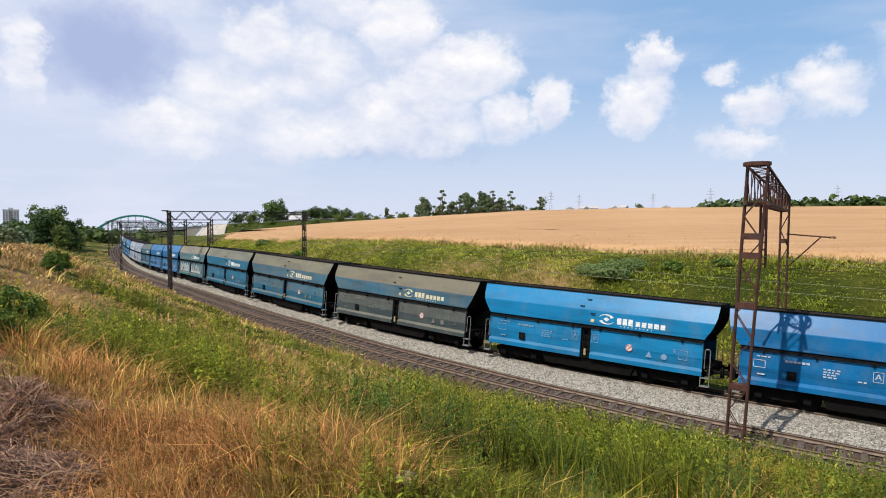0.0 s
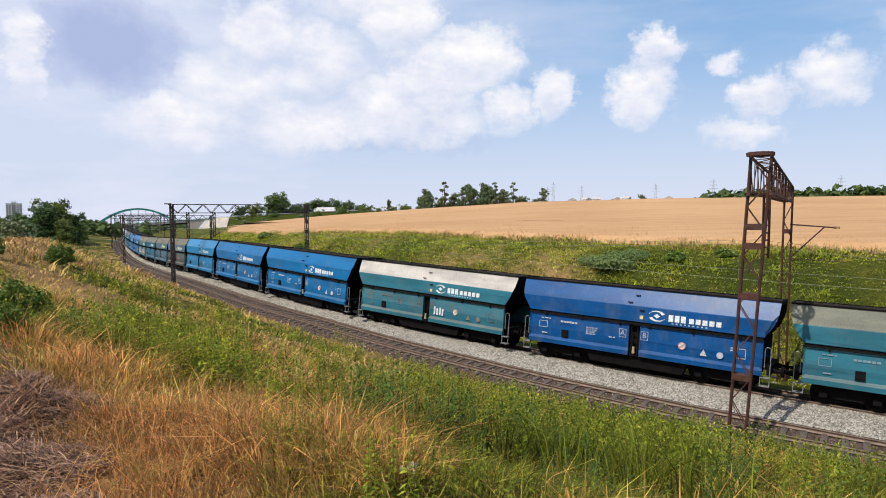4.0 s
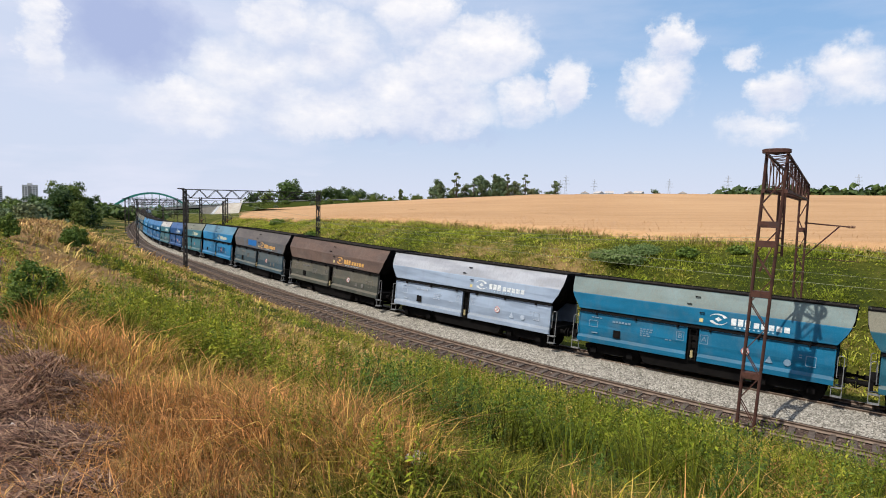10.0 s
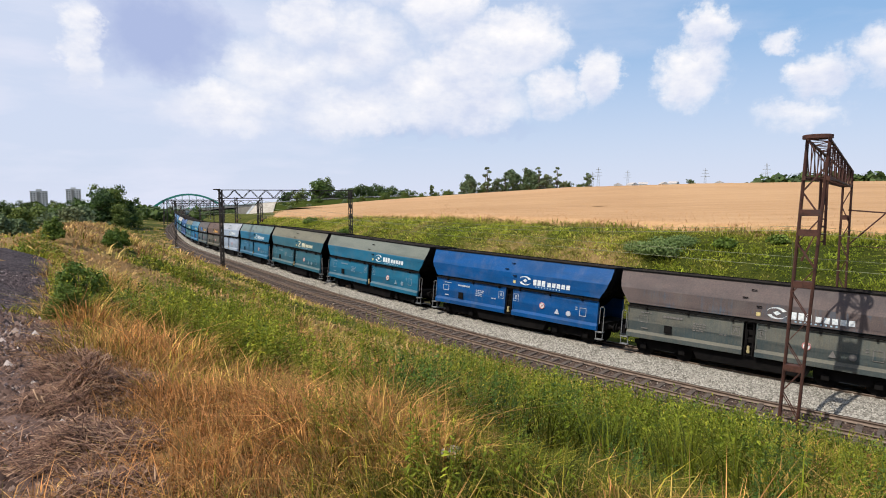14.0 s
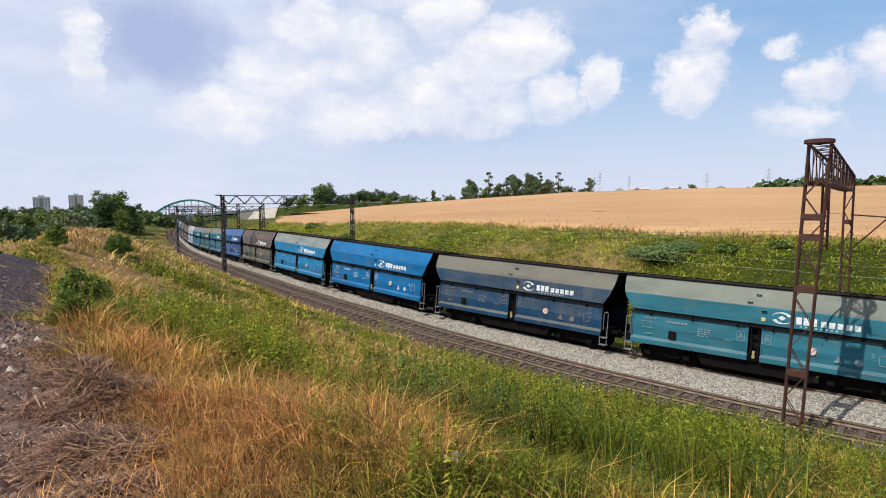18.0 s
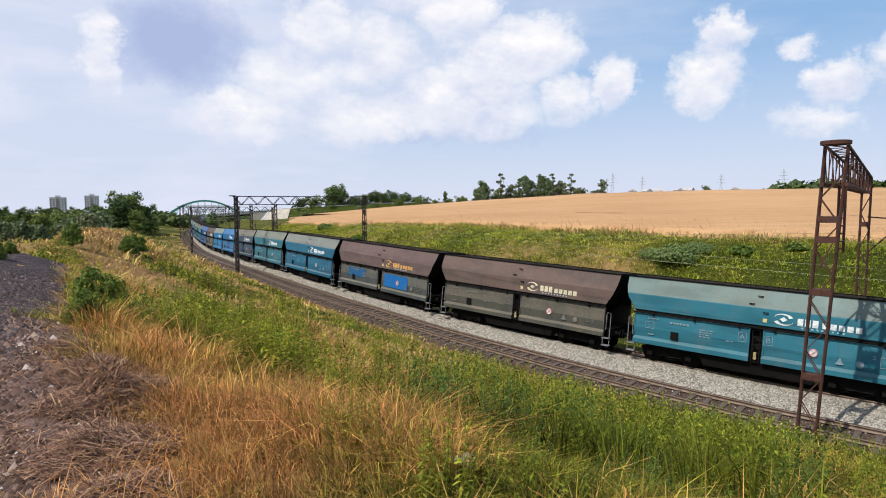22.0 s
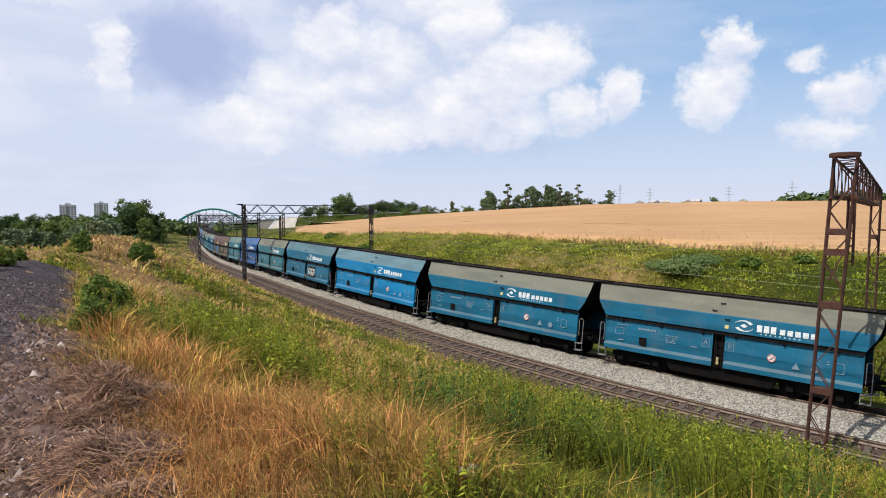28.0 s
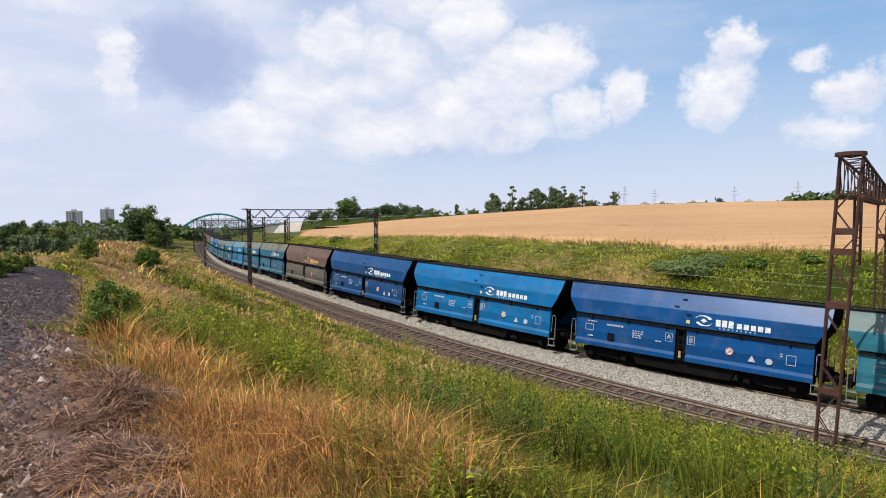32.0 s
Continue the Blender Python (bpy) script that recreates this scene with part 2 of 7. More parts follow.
def ground_material():
    """Meadow soil and turf under the blades."""
    m, n, b = material("meadow_ground", 0.95, 0.0, 0.1)
    at = n.add("ShaderNodeNewGeometry").outputs["Position"]
    dry = n.add("ShaderNodeAttribute")
    dry.attribute_name = "dry"
    c = n.noise(at, 0.8, 5.0, 0.65)
    d = n.noise(at, 7.0, 4.0, 0.7)
    f = n.math("ADD", dry.outputs["Fac"], n.math("ADD", n.math("MULTIPLY", n.math("SUBTRACT", c, 0.5), 0.8), n.math("MULTIPLY", n.math("SUBTRACT", d, 0.5), 0.7)))
    col = dry_colour(n, f, ((0.036, 0.048, 0.007), (0.085, 0.09, 0.013)), ((0.27, 0.185, 0.075), (0.29, 0.175, 0.075)))
    link(n, col, b.inputs["Base Color"])
    bump(n, b, n.math("ADD", c, d), 0.9, 0.25)
    return m


def gravel_material(name, dark, light, size, relief=0.8):
    m, n, b = material(name, 0.9, 0.0, 0.2)
    at = n.add("ShaderNodeNewGeometry").outputs["Position"]
    v = n.add("ShaderNodeTexVoronoi", ins={"Vector": at, "Scale": 1.0 / size})
    tone = n.add("ShaderNodeSeparateColor", ins={0: v.outputs["Color"]}).outputs[0]
    big = n.noise(at, 0.6, 4.0, 0.6)
    f = n.math("ADD", n.math("MULTIPLY", tone, 0.6), n.math("MULTIPLY", big, 0.5))
    link(n, n.ramp(f, [(0.25, dark), (0.8, light)]), b.inputs["Base Color"])
    bump(n, b, n.math("SUBTRACT", 1.0, v.outputs["Distance"]), relief, size * 0.6)
    return m


def wheat_material():
    m, n, b = material("ripe_wheat", 0.9, 0.0, 0.15)
    geo = n.add("ShaderNodeNewGeometry")
    at = geo.outputs["Position"]
    rows = n.noise(n.scaled(at, (0.05, 0.9, 0.3)), 1.0, 4.0, 0.6)
    big = n.noise(at, 0.025, 4.0, 0.6)
    fine = n.noise(at, 4.0, 4.0, 0.7)
    f = n.math("ADD", n.math("MULTIPLY", rows, 0.35), n.math("ADD", n.math("MULTIPLY", big, 0.35), n.math("MULTIPLY", fine, 0.3)))
    link(n, n.ramp(f, [(0.36, (0.32, 0.178, 0.084)), (0.5, (0.435, 0.255, 0.125)), (0.64, (0.52, 0.325, 0.17))]), b.inputs["Base Color"])
    bump(n, b, fine, 0.6, 0.2)
    return m


M = {
    "paint": paint_material(),
    "sign": sign_material(),
    "ground": ground_material(),
    "grass": grass_material("meadow_grass", ((0.090, 0.105, 0.008), (0.26, 0.215, 0.021)), ((0.46, 0.30, 0.085), (0.42, 0.195, 0.066)), 0.35, 2.2),
    "far_grass": grass_material("slope_grass", ((0.142, 0.157, 0.016), (0.31, 0.275, 0.036)), ((0.43, 0.31, 0.10), (0.41, 0.25, 0.105)), 0.7, 1.45),
    "bank_grass": grass_material("bank_grass", ((0.225, 0.27, 0.028), (0.37, 0.37, 0.05)), ((0.42, 0.34, 0.11), (0.38, 0.26, 0.11)), 0.85, 1.2),
    "weed": grass_material("tall_weed", ((0.118, 0.15, 0.012), (0.265, 0.255, 0.027)), ((0.27, 0.25, 0.05), (0.26, 0.11, 0.045)), 0.6, 1.4),
    "herb": grass_material("dark_herb", ((0.055, 0.10, 0.018), (0.14, 0.19, 0.03)), ((0.2, 0.19, 0.045), (0.24, 0.10, 0.04)), 0.6, 1.5),
    "wheat": wheat_material(),
    "ballast": gravel_material("clean_ballast", (0.095, 0.087, 0.073), (0.36, 0.335, 0.29), 0.07),
    # oily ballast, darkened further for the shade of the train
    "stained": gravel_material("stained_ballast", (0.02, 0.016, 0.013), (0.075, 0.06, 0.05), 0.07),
    "old_ballast": gravel_material("rusty_ballast", (0.022, 0.015, 0.012), (0.10, 0.067, 0.052), 0.06),
    "path": gravel_material("dark_gravel", (0.010, 0.0075, 0.0085), (0.075, 0.056, 0.059), 0.06),
    "rail": mottled("rusty_rail", (0.10, 0.068, 0.05), (0.19, 0.135, 0.10), 4.0, 0.6, 0.2, 0.2),
    "sleeper": mottled("old_sleeper", (0.05, 0.038, 0.031), (0.14, 0.106, 0.086), 5.0, 0.9, 0.0, 0.5),
    "mast": mottled("rusty_lattice_steel", (0.03, 0.014, 0.011), (0.085, 0.034, 0.023), 3.0, 0.8, 0.2, 0.3, 30.0, 0.01, (0.045, 0.03, 0.028)),
    "dark_mast": mottled("dark_lattice_steel", (0.02, 0.018, 0.018), (0.045, 0.036, 0.034), 3.0, 0.8, 0.2, 0.2),
    "wire": mottled("copper_wire", (0.17, 0.18, 0.10), (0.28, 0.29, 0.17), 2.0, 0.5, 0.6, 0.0),
    "insulator": mottled("brown_porcelain", (0.10, 0.045, 0.03), (0.16, 0.07, 0.05), 5.0, 0.25, 0.0, 0.0),
    # grime with the shade beneath the wagons put into it, hence near-black
    "dark_steel": mottled("grimy_shaded_underframe", (0.004, 0.004, 0.0045), (0.011, 0.0098, 0.0094), 3.0, 0.9, 0.0, 0.3, spec=0.08),
    "inside": mottled("hopper_inside", (0.02, 0.018, 0.017), (0.06, 0.05, 0.045), 2.0, 0.9, 0.2, 0.3),
    "grey_rail": mottled("grey_handrail", (0.14, 0.145, 0.15), (0.26, 0.265, 0.27), 6.0, 0.5, 0.2, 0.1),
    "concrete": mottled("pale_concrete", (0.28, 0.25, 0.21), (0.44, 0.40, 0.345), 0.5, 0.9, 0.0, 0.3, 8.0),
    "dark_concrete": mottled("weathered_concrete", (0.16, 0.16, 0.155), (0.28, 0.27, 0.26), 0.5, 0.9, 0.0, 0.3, 8.0),
    "green_steel": mottled("green_arch_paint", (0.012, 0.16, 0.13), (0.022, 0.23, 0.185), 0.4, 0.5, 0.0, 0.1, 6.0),
    "asphalt": mottled("asphalt", (0.04, 0.04, 0.042), (0.075, 0.073, 0.07), 0.6, 0.9, 0.0, 0.3, 12.0),
    "white": mottled("white_cladding", (0.62, 0.63, 0.65), (0.8, 0.8, 0.8), 0.3, 0.6, 0.0, 0.05, 5.0),
    "plaster": mottled("pale_plaster", (0.50, 0.50, 0.50), (0.66, 0.65, 0.64), 0.1, 0.85, 0.0, 0.1, 2.0),
    "window": mottled("dark_window", (0.03, 0.035, 0.045), (0.06, 0.065, 0.08), 0.4, 0.15, 0.0, 0.0),
    "roof": mottled("roof_tile", (0.36, 0.32, 0.30), (0.48, 0.44, 0.42), 0.5, 0.8, 0.0, 0.2),
    "pylon": mottled("galvanised_steel", (0.30, 0.31, 0.33), (0.42, 0.43, 0.45), 0.2, 0.5, 0.6, 0.0),
    "bark": mottled("bark", (0.05, 0.037, 0.027), (0.13, 0.10, 0.075), 3.0, 0.95, 0.0, 0.6),
    "leaf": leaf_material("tree_leaves", (0.055, 0.095, 0.019), (0.145, 0.20, 0.048)),
    "leaf_dark": leaf_material("dark_tree_leaves", (0.032, 0.06, 0.017), (0.09, 0.135, 0.037)),
    # paler and greyer green: the haze of distance is mixed into the colour
    "leaf_far": leaf_material("hazed_green_leaves", (0.085, 0.12, 0.06), (0.17, 0.215, 0.115)),
    "leaf_bush": leaf_material("bush_leaves", (0.05, 0.09, 0.013), (0.17, 0.23, 0.038)),
    "leaf_grey": leaf_material("pale_bush_leaves", (0.075, 0.13, 0.042), (0.18, 0.25, 0.085)),
    "tyre": mottled("black_rubber", (0.012, 0.012, 0.012), (0.03, 0.03, 0.03), 3.0, 0.8),
    "stone": mottled("pale_stone", (0.30, 0.27, 0.24), (0.52, 0.48, 0.44), 8.0, 0.9, 0.0, 0.3),
}


# ---- mesh helpers ----
def solid(name, verts, faces, mats, parent=None, label="", smooth=False, ids=None):
    """One mesh object from points and faces."""
    me = bpy.data.meshes.new(name)
    me.from_pydata([tuple(v) for v in verts], [], faces)
    for m in mats if isinstance(mats, (list, tuple)) else [mats]:
        me.materials.append(m)
    if ids is not None:
        me.polygons.foreach_set("material_index", ids)
    if smooth:
        me.polygons.foreach_set("use_smooth", [True] * len(me.polygons))
    me.update()
    ob = new(name, me)
    if parent:
        ob.parent = parent
    if label:
        ob["label"] = label
    return ob


def part(name, bm, mat, parent=None, label="", smooth=False):
    """Links a bmesh as one mesh object under a thing or a part."""
    me = bpy.data.meshes.new(name)
    bm.to_mesh(me)
    bm.free()
    for m in mat if isinstance(mat, (list, tuple)) else [mat]:
        me.materials.append(m)
    if smooth:
        me.polygons.foreach_set("use_smooth", [True] * len(me.polygons))
    ob = new(name, me)
    if parent:
        ob.parent = parent
    if label:
        ob["label"] = label
    return ob


class Shape:
    """Collects boxes, tubes and strips into one point and face list."""

    def __init__(self):
        self.v, self.f, self.i = [], [], []

    def quadbox(self, low, high, mat=0):
        """A box between two rings of four points."""
        b = len(self.v)
        self.v += [*low, *high]
        for q in ((0, 3, 2, 1), (4, 5, 6, 7), (0, 1, 5, 4), (1, 2, 6, 5), (2, 3, 7, 6), (3, 0, 4, 7)):
            self.f.append(tuple(b + k for k in q))
            self.i.append(mat)
        return self

    def box(self, x0, y0, z0, x1, y1, z1, mat=0):
        return self.quadbox([(x0, y0, z0), (x1, y0, z0), (x1, y1, z0), (x0, y1, z0)],
                            [(x0, y0, z1), (x1, y0, z1), (x1, y1, z1), (x0, y1, z1)], mat)

    def bar(self, a, b, w, h=None, mat=0, up=(0, 0, 1)):
        """A bar of square section from a to b."""
        a, b = Vector(a), Vector(b)
        d = (b - a).normalized()
        u = Vector(up)
        if abs(d.dot(u)) > 0.95:
            u = Vector((1, 0, 0))
        s = d.cross(u).normalized() * (w / 2)
        t = s.cross(d).normalized() * ((h or w) / 2)
        return self.quadbox([a - s - t, a + s - t, a + s + t, a - s + t], [b - s - t, b + s - t, b + s + t, b - s + t], mat)

    def tube(self, pts, r, sides=6, mat=0, cap=True):
        """A round bar along points; r may be one radius or one for each point."""
        pts = [Vector(p) for p in pts]
        rs = r if isinstance(r, (list, tuple)) else [r] * len(pts)
        b = len(self.v)
        prev = None
        for k, p in enumerate(pts):
            d = (pts[min(k + 1, len(pts) - 1)] - pts[max(k - 1, 0)]).normalized()
            s = d.cross(Vector((0, 0, 1)) if abs(d.z) < 0.95 else Vector((1, 0, 0))).normalized()
            t = s.cross(d).normalized()
            for j in range(sides):
                a = 2 * math.pi * j / sides
                self.v.append(p + (s * math.cos(a) + t * math.sin(a)) * rs[k])
        for k in range(len(pts) - 1):
            for j in range(sides):
                q = (j + 1) % sides
                self.f.append((b + k * sides + j, b + k * sides + q, b + (k + 1) * sides + q, b + (k + 1) * sides + j))
                self.i.append(mat)
        if cap:
            self.f.append(tuple(b + j for j in range(sides))[::-1])
            self.f.append(tuple(b + (len(pts) - 1) * sides + j for j in range(sides)))
            self.i += [mat, mat]
        return self

    def face(self, pts, mat=0):
        b = len(self.v)
        self.v += list(pts)
        self.f.append(tuple(range(b, b + len(pts))))
        self.i.append(mat)
        return self

    def prism(self, outline, y0, y1, mat=0):
        """An outline in x and z, drawn from y0 to y1."""
        b, n = len(self.v), len(outline)
        self.v += [(x, y0, z) for x, z in outline] + [(x, y1, z) for x, z in outline]
        self.f.append(tuple(b + k for k in range(n)))
        self.f.append(tuple(b + n + k for k in range(n))[::-1])
        for k in range(n):
            q = (k + 1) % n
            self.f.append((b + k, b + n + k, b + n + q, b + q))
        self.i += [mat] * (n + 2)
        return self

    def made(self, name, mats, parent=None, label="", smooth=False):
        return solid(name, self.v, self.f, mats, parent, label, smooth, self.i)


def empty(name, label, category, group="", m=None, kind=""):
    e = new(name)
    if m is not None:
        e.matrix_world = m
    return tagged(e, label, category, group, kind)


# ---- the line: arc length s runs away from the camera's side, off is metres towards the camera ----
CURVE_S = (-60, -25, 0, 20, 45, 80, 130, 178, 196)
CURVE_K = (0.0, -0.303, 0.004, -1.301, -0.392, -0.057, -0.041, -0.21, 0.0)
STEP = 0.5
SS = np.arange(-470, 640, STEP)
_k = np.interp(SS, CURVE_S, CURVE_K) / 100
_i = int(round(470 / STEP))
_th = np.cumsum(_k) * STEP
TH = _th - _th[_i] + radians(142.1)
_x, _y = np.cumsum(np.cos(TH)) * STEP, np.cumsum(np.sin(TH)) * STEP
CX, CY = _x - _x[_i] + 13.66, _y - _y[_i] + 27.43
CANT = 4.3


def rail_z(s):
    """Height of the rails along the line."""
    total = 0
    for d in (-16, -8, 0, 8, 16):
        total = total + np.interp(np.asarray(s) + d, (-25, 0, 40, 110, 200, 480, 640), (-0.42, 0, 1.4, -0.59, -0.05, -5.8, -8.5)) / 5
    return total


def near_off(s):
    """Offset of the near track from the train's track."""
    return np.interp(s, (0, 6, 11, 22, 35, 60), (4.1, 3.85, 3.45, 2.8, 2.6, 2.5))


def near_width(s):
    return np.interp(s, (0, 18, 50), (0.97, 0.88, 0.78))


def near_dz(s):
    return np.interp(s, (0, 12, 25, 60, 120), (0.08, 0.2, 0.3, 0.28, 0.1))


def on_line(s, off=0.0, z=0.0):
    """A point beside the line, z above the rails."""
    x, y, t = np.interp(s, SS, CX), np.interp(s, SS, CY), np.interp(s, SS, TH)
    return Vector((float(x - math.sin(t) * off), float(y + math.cos(t) * off), float(rail_z(s)) + z))


def heading(s):
    return float(np.interp(s, SS, TH))


def line_place(x, y):
    """Arc length and offset of points of the plan."""
    x, y = np.asarray(x, float).ravel(), np.asarray(y, float).ravel()
    s, off = np.empty(len(x)), np.empty(len(x))
    px, py, pt, ps = CX[::4], CY[::4], TH[::4], SS[::4]
    for a in range(0, len(x), 4000):
        q = slice(a, a + 4000)
        dx, dy = x[q, None] - px, y[q, None] - py
        j = (dx * dx + dy * dy).argmin(1)
        r = np.arange(len(j))
        ex, ey = dx[r, j], dy[r, j]
        side = -np.sin(pt[j]) * ex + np.cos(pt[j]) * ey
        s[q] = ps[j] + np.cos(pt[j]) * ex + np.sin(pt[j]) * ey
        off[q] = np.sign(side) * np.hypot(ex, ey)
    return s, off


def smooth01(t):
    t = np.clip(t, 0, 1)
    return t * t * (3 - 2 * t)


def waves(x, y, size, seed):
    """Cheap smooth unevenness, about -1 to 1."""
    a, b = x / size + seed * 3.7, y / size - seed * 1.9
    return (np.sin(a + 1.7 * np.sin(b * 0.7)) + np.sin(b * 1.3 + 1.1 * np.sin(a * 0.6 + seed)) + np.sin((a + b) * 0.8 + seed)) / 3


CREST = 260.0


def ground_z(x, y, full=False):
    """Height of the land: slope below the camera, cutting, far bank and the field that rises behind it."""
    x, y = np.asarray(x, float).ravel(), np.asarray(y, float).ravel()
    s, off = line_place(x, y)
    d = np.hypot(x, y)
    az = np.degrees(np.arctan2(-x, y))
    base = rail_z(s) - 0.62 - 0.022 * np.clip(d - 520, 0, 5000) * smooth01((az - 14) / 5)
    # camera side
    top = 6.55 + 0.004 * np.clip(d, 0, 44) - 0.065 * np.clip(d - 41, 0, 66) - 0.014 * np.clip(d - 107, 0, 420) - 0.02 * np.clip(d - 350, 0, 5000) - 1.3 * smooth01((az - 32.5) / 3) * smooth01((d - 23) / 12) * smooth01((75 - d) / 20) + 0.12 * waves(x, y, 3.1, 2)
    top = np.maximum(top, base + 0.3)
    foot = near_off(s) + 1.45 * near_width(s)
    edge = np.interp(s, (8, 15, 22, 30, 45, 60, 110, 140), (27.3, 24, 20, 16.6, 14, 13, 13, 18))
    r = np.clip((off - foot) / (edge - foot), 0, 1)
    near = base + (0.28 + near_dz(s)) * smooth01((off - foot + 0.7) / 1.0) + (top - base - 0.28 - near_dz(s)) * r ** 1.15
    near = near + 0.14 * waves(x, y, 1.7, 5) * smooth01((off - foot - 0.7) / 3)
    # far side
    b = -off
    bank = np.interp(az, (-60, -14, 0, 7, 14.5, 19, 26, 40), (5.4, 5.75, 5.85, 5.4, 4.0, 2.6, -1.0, -2.0))
    rise = np.interp(az, (-60, -22, -11, -1, 7, 14.5, 20, 30), (0.97, 0.92, 0.68, 0.06, -0.5, -1.2, -2.1, -2.3))
    crest = EYE[2] + CREST * np.tan(np.radians(rise))
    t = np.clip((b - 16.5) / (np.clip(b - 16.5, 1e-3, None) + np.clip(CREST - d, 0, None)), 0, 1)
    field = bank * (1 - t) + crest * t - 0.03 * np.clip(d - CREST, 0, 200) - (0.004 + 0.018 * smooth01((az - 15) / 4)) * np.clip(d - CREST - 200, 0, 5000)
    u = smooth01((b - 5.0) / 12.0)
    far = base * (1 - u) + field * u + 0.25 * waves(x, y, 2.6, 7) * smooth01((b - 5.5) / 2) * (b < 17)
    z = np.where(off > 0, near, far)
    z = np.maximum(z, -14.0 - 0.02 * np.clip(d - 350, 0, 5000) * smooth01((az - 14) / 5))
    return (z, s, off, d, az) if full else z


def land_z(x, y):
    return float(ground_z([x], [y])[0])


def grid_lines(lo, hi, fine, centre, grow):
    out, p, st = [centre], centre, fine
    while p < hi:
        p += st
        st *= grow
        out.append(p)
    p, st = centre, fine
    while p > lo:
        p -= st
        st *= grow
        out.insert(0, p)
    return np.array(out)


def sheet(name, xs, ys, zf, mat, keep=None):
    gx, gy = np.meshgrid(xs, ys)
    z = zf(gx.ravel(), gy.ravel())
    v = np.column_stack([gx.ravel(), gy.ravel(), z])
    w, h = len(xs), len(ys)
    i = np.arange((h - 1) * w).reshape(h - 1, w)[:, :-1].ravel()
    q = np.column_stack([i, i + 1, i + w + 1, i + w])
    if keep is not None:
        ok = keep(gx.ravel(), gy.ravel())
        q = q[ok[q].all(1)]
        used = np.unique(q)
        back = np.full(len(v), -1)
        back[used] = np.arange(len(used))
        v, q = v[used], back[q]
    return bulk(name, v, q, mat, smooth=True)


def bulk(name, v, q, mat, smooth=False):
    """A large mesh from arrays of points and of faces with equally many corners."""
    me = bpy.data.meshes.new(name)
    v, q = np.asarray(v, np.float32), np.asarray(q, np.int32)
    k = q.shape[1]
    me.vertices.add(len(v))
    me.vertices.foreach_set("co", v.ravel())
    me.loops.add(q.size)
    me.loops.foreach_set("vertex_index", q.ravel())
    me.polygons.add(len(q))
    me.polygons.foreach_set("loop_start", np.arange(0, q.size, k, dtype=np.int32))
    me.polygons.foreach_set("loop_total", np.full(len(q), k, np.int32))
    if smooth:
        me.polygons.foreach_set("use_smooth", np.ones(len(q), bool))
    me.materials.append(mat)
    me.update(calc_edges=True)

    return new(name, me)


def spread(az, d, a0, aw, d0, dw):
    return np.exp(-((az - a0) / aw) ** 2 - ((d - d0) / dw) ** 2)


def dryness(x, y):
    """How dry the meadow is, from 0, lush, to 1, straw."""
    z, s, off, d, az = ground_z(x, y, True)
    w = 0.61 + 0.44 * waves(x, y, 0.62, 1) + 0.42 * waves(x, y, 1.5, 6) + 0.26 * waves(x, y, 0.27, 9) + 0.25 * waves(x, y, 2.7, 4) * smooth01((d - 5) / 4)
    w = w - 0.30 * smooth01((6 - az) / 12) * smooth01((12 - d) / 4)
    w = w + 0.34 * spread(az, d, 18, 9, 4.4, 2.6) + 0.36 * spread(az, d, 30.5, 3.2, 38, 24) + 0.28 * spread(az, d, 40, 10, 6, 5)
    w = w - 0.22 * spread(az, d, -8, 14, 9, 4.5) - 0.16 * spread(az, d, 14, 12, 13, 4.5) - 0.25 * spread(az, d, 23, 3.5, 34, 14) - 0.2 * spread(az, d, 15, 5, 50, 20)
    w = w - 0.35 * smooth01((d - 90) / 80) + 0.3 * spread(az, d, -6, 8, 13.5, 1.6) + 0.35 * spread(off - near_off(s), 0 * d, 2.9, 0.7, 0, 1) - 0.2 * spread(az, d, -26, 8, 15, 4) - 0.3 * spread(az, d, -27, 12, 8.5, 5)
    w = w + 0.35 * spread(az, d, 27.5, 4, 7.6, 2.6) + 0.32 * spread(az, d, 9, 3.5, 11.5, 2.5) + 0.35 * spread(az, d, 13.5, 3, 7.2, 1.3) + 0.3 * spread(az, d, 9, 5, 16, 2.5)
    w = w - 0.35 * spread(az, d, 19.5, 3, 11, 2.5) - 0.3 * spread(az, d, 11, 3, 4.4, 0.5) - 0.12 * smooth01((-6 - az) / 8) * smooth01((d - 6) / 3) + 0.45 * spread(az, d, -27, 5, 11.5, 2.2) + 0.3 * spread(az, d, -22, 3, 7.8, 0.9)
    bank = 0.33 + 0.2 * waves(x, y, 2.1, 8) + 0.13 * waves(x, y, 0.8, 3) + 0.16 * spread(az, d, -6, 9, 46, 7) - 0.12 * spread(az, d, -28, 10, 42, 9) + 0.12 * spread(az, d, -13, 4, 47, 4)
    return np.clip(np.where(off > 0, w, bank), 0, 1)


def give(ob, name, values):
    at = ob.data.attributes.new(name, "FLOAT", "POINT")
    at.data.foreach_set("value", np.asarray(values, np.float32))


def give_dry(ob, values):
    give(ob, "dry", values)


XS = grid_lines(-3500, 3500, 0.45, 0.0, 1.032)
YS = grid_lines(-1500, 4500, 0.45, 14.0, 1.030)
ground = tagged(sheet("ground", XS, YS, ground_z, M["ground"]), "uneven meadow ground with turf and dry soil", "ground", kind="structure")
_gx, _gy = np.meshgrid(XS, YS)
give_dry(ground, dryness(_gx.ravel(), _gy.ravel()))


# ---- ripe wheat on the rising field ----
def wheat_keep(x, y):
    s, off = line_place(x, y)
    d = np.hypot(x, y)
    az = np.degrees(np.arctan2(-x, y))
    return (off < -38) & (d < 420) & (az < 15.6) & (az > -75)


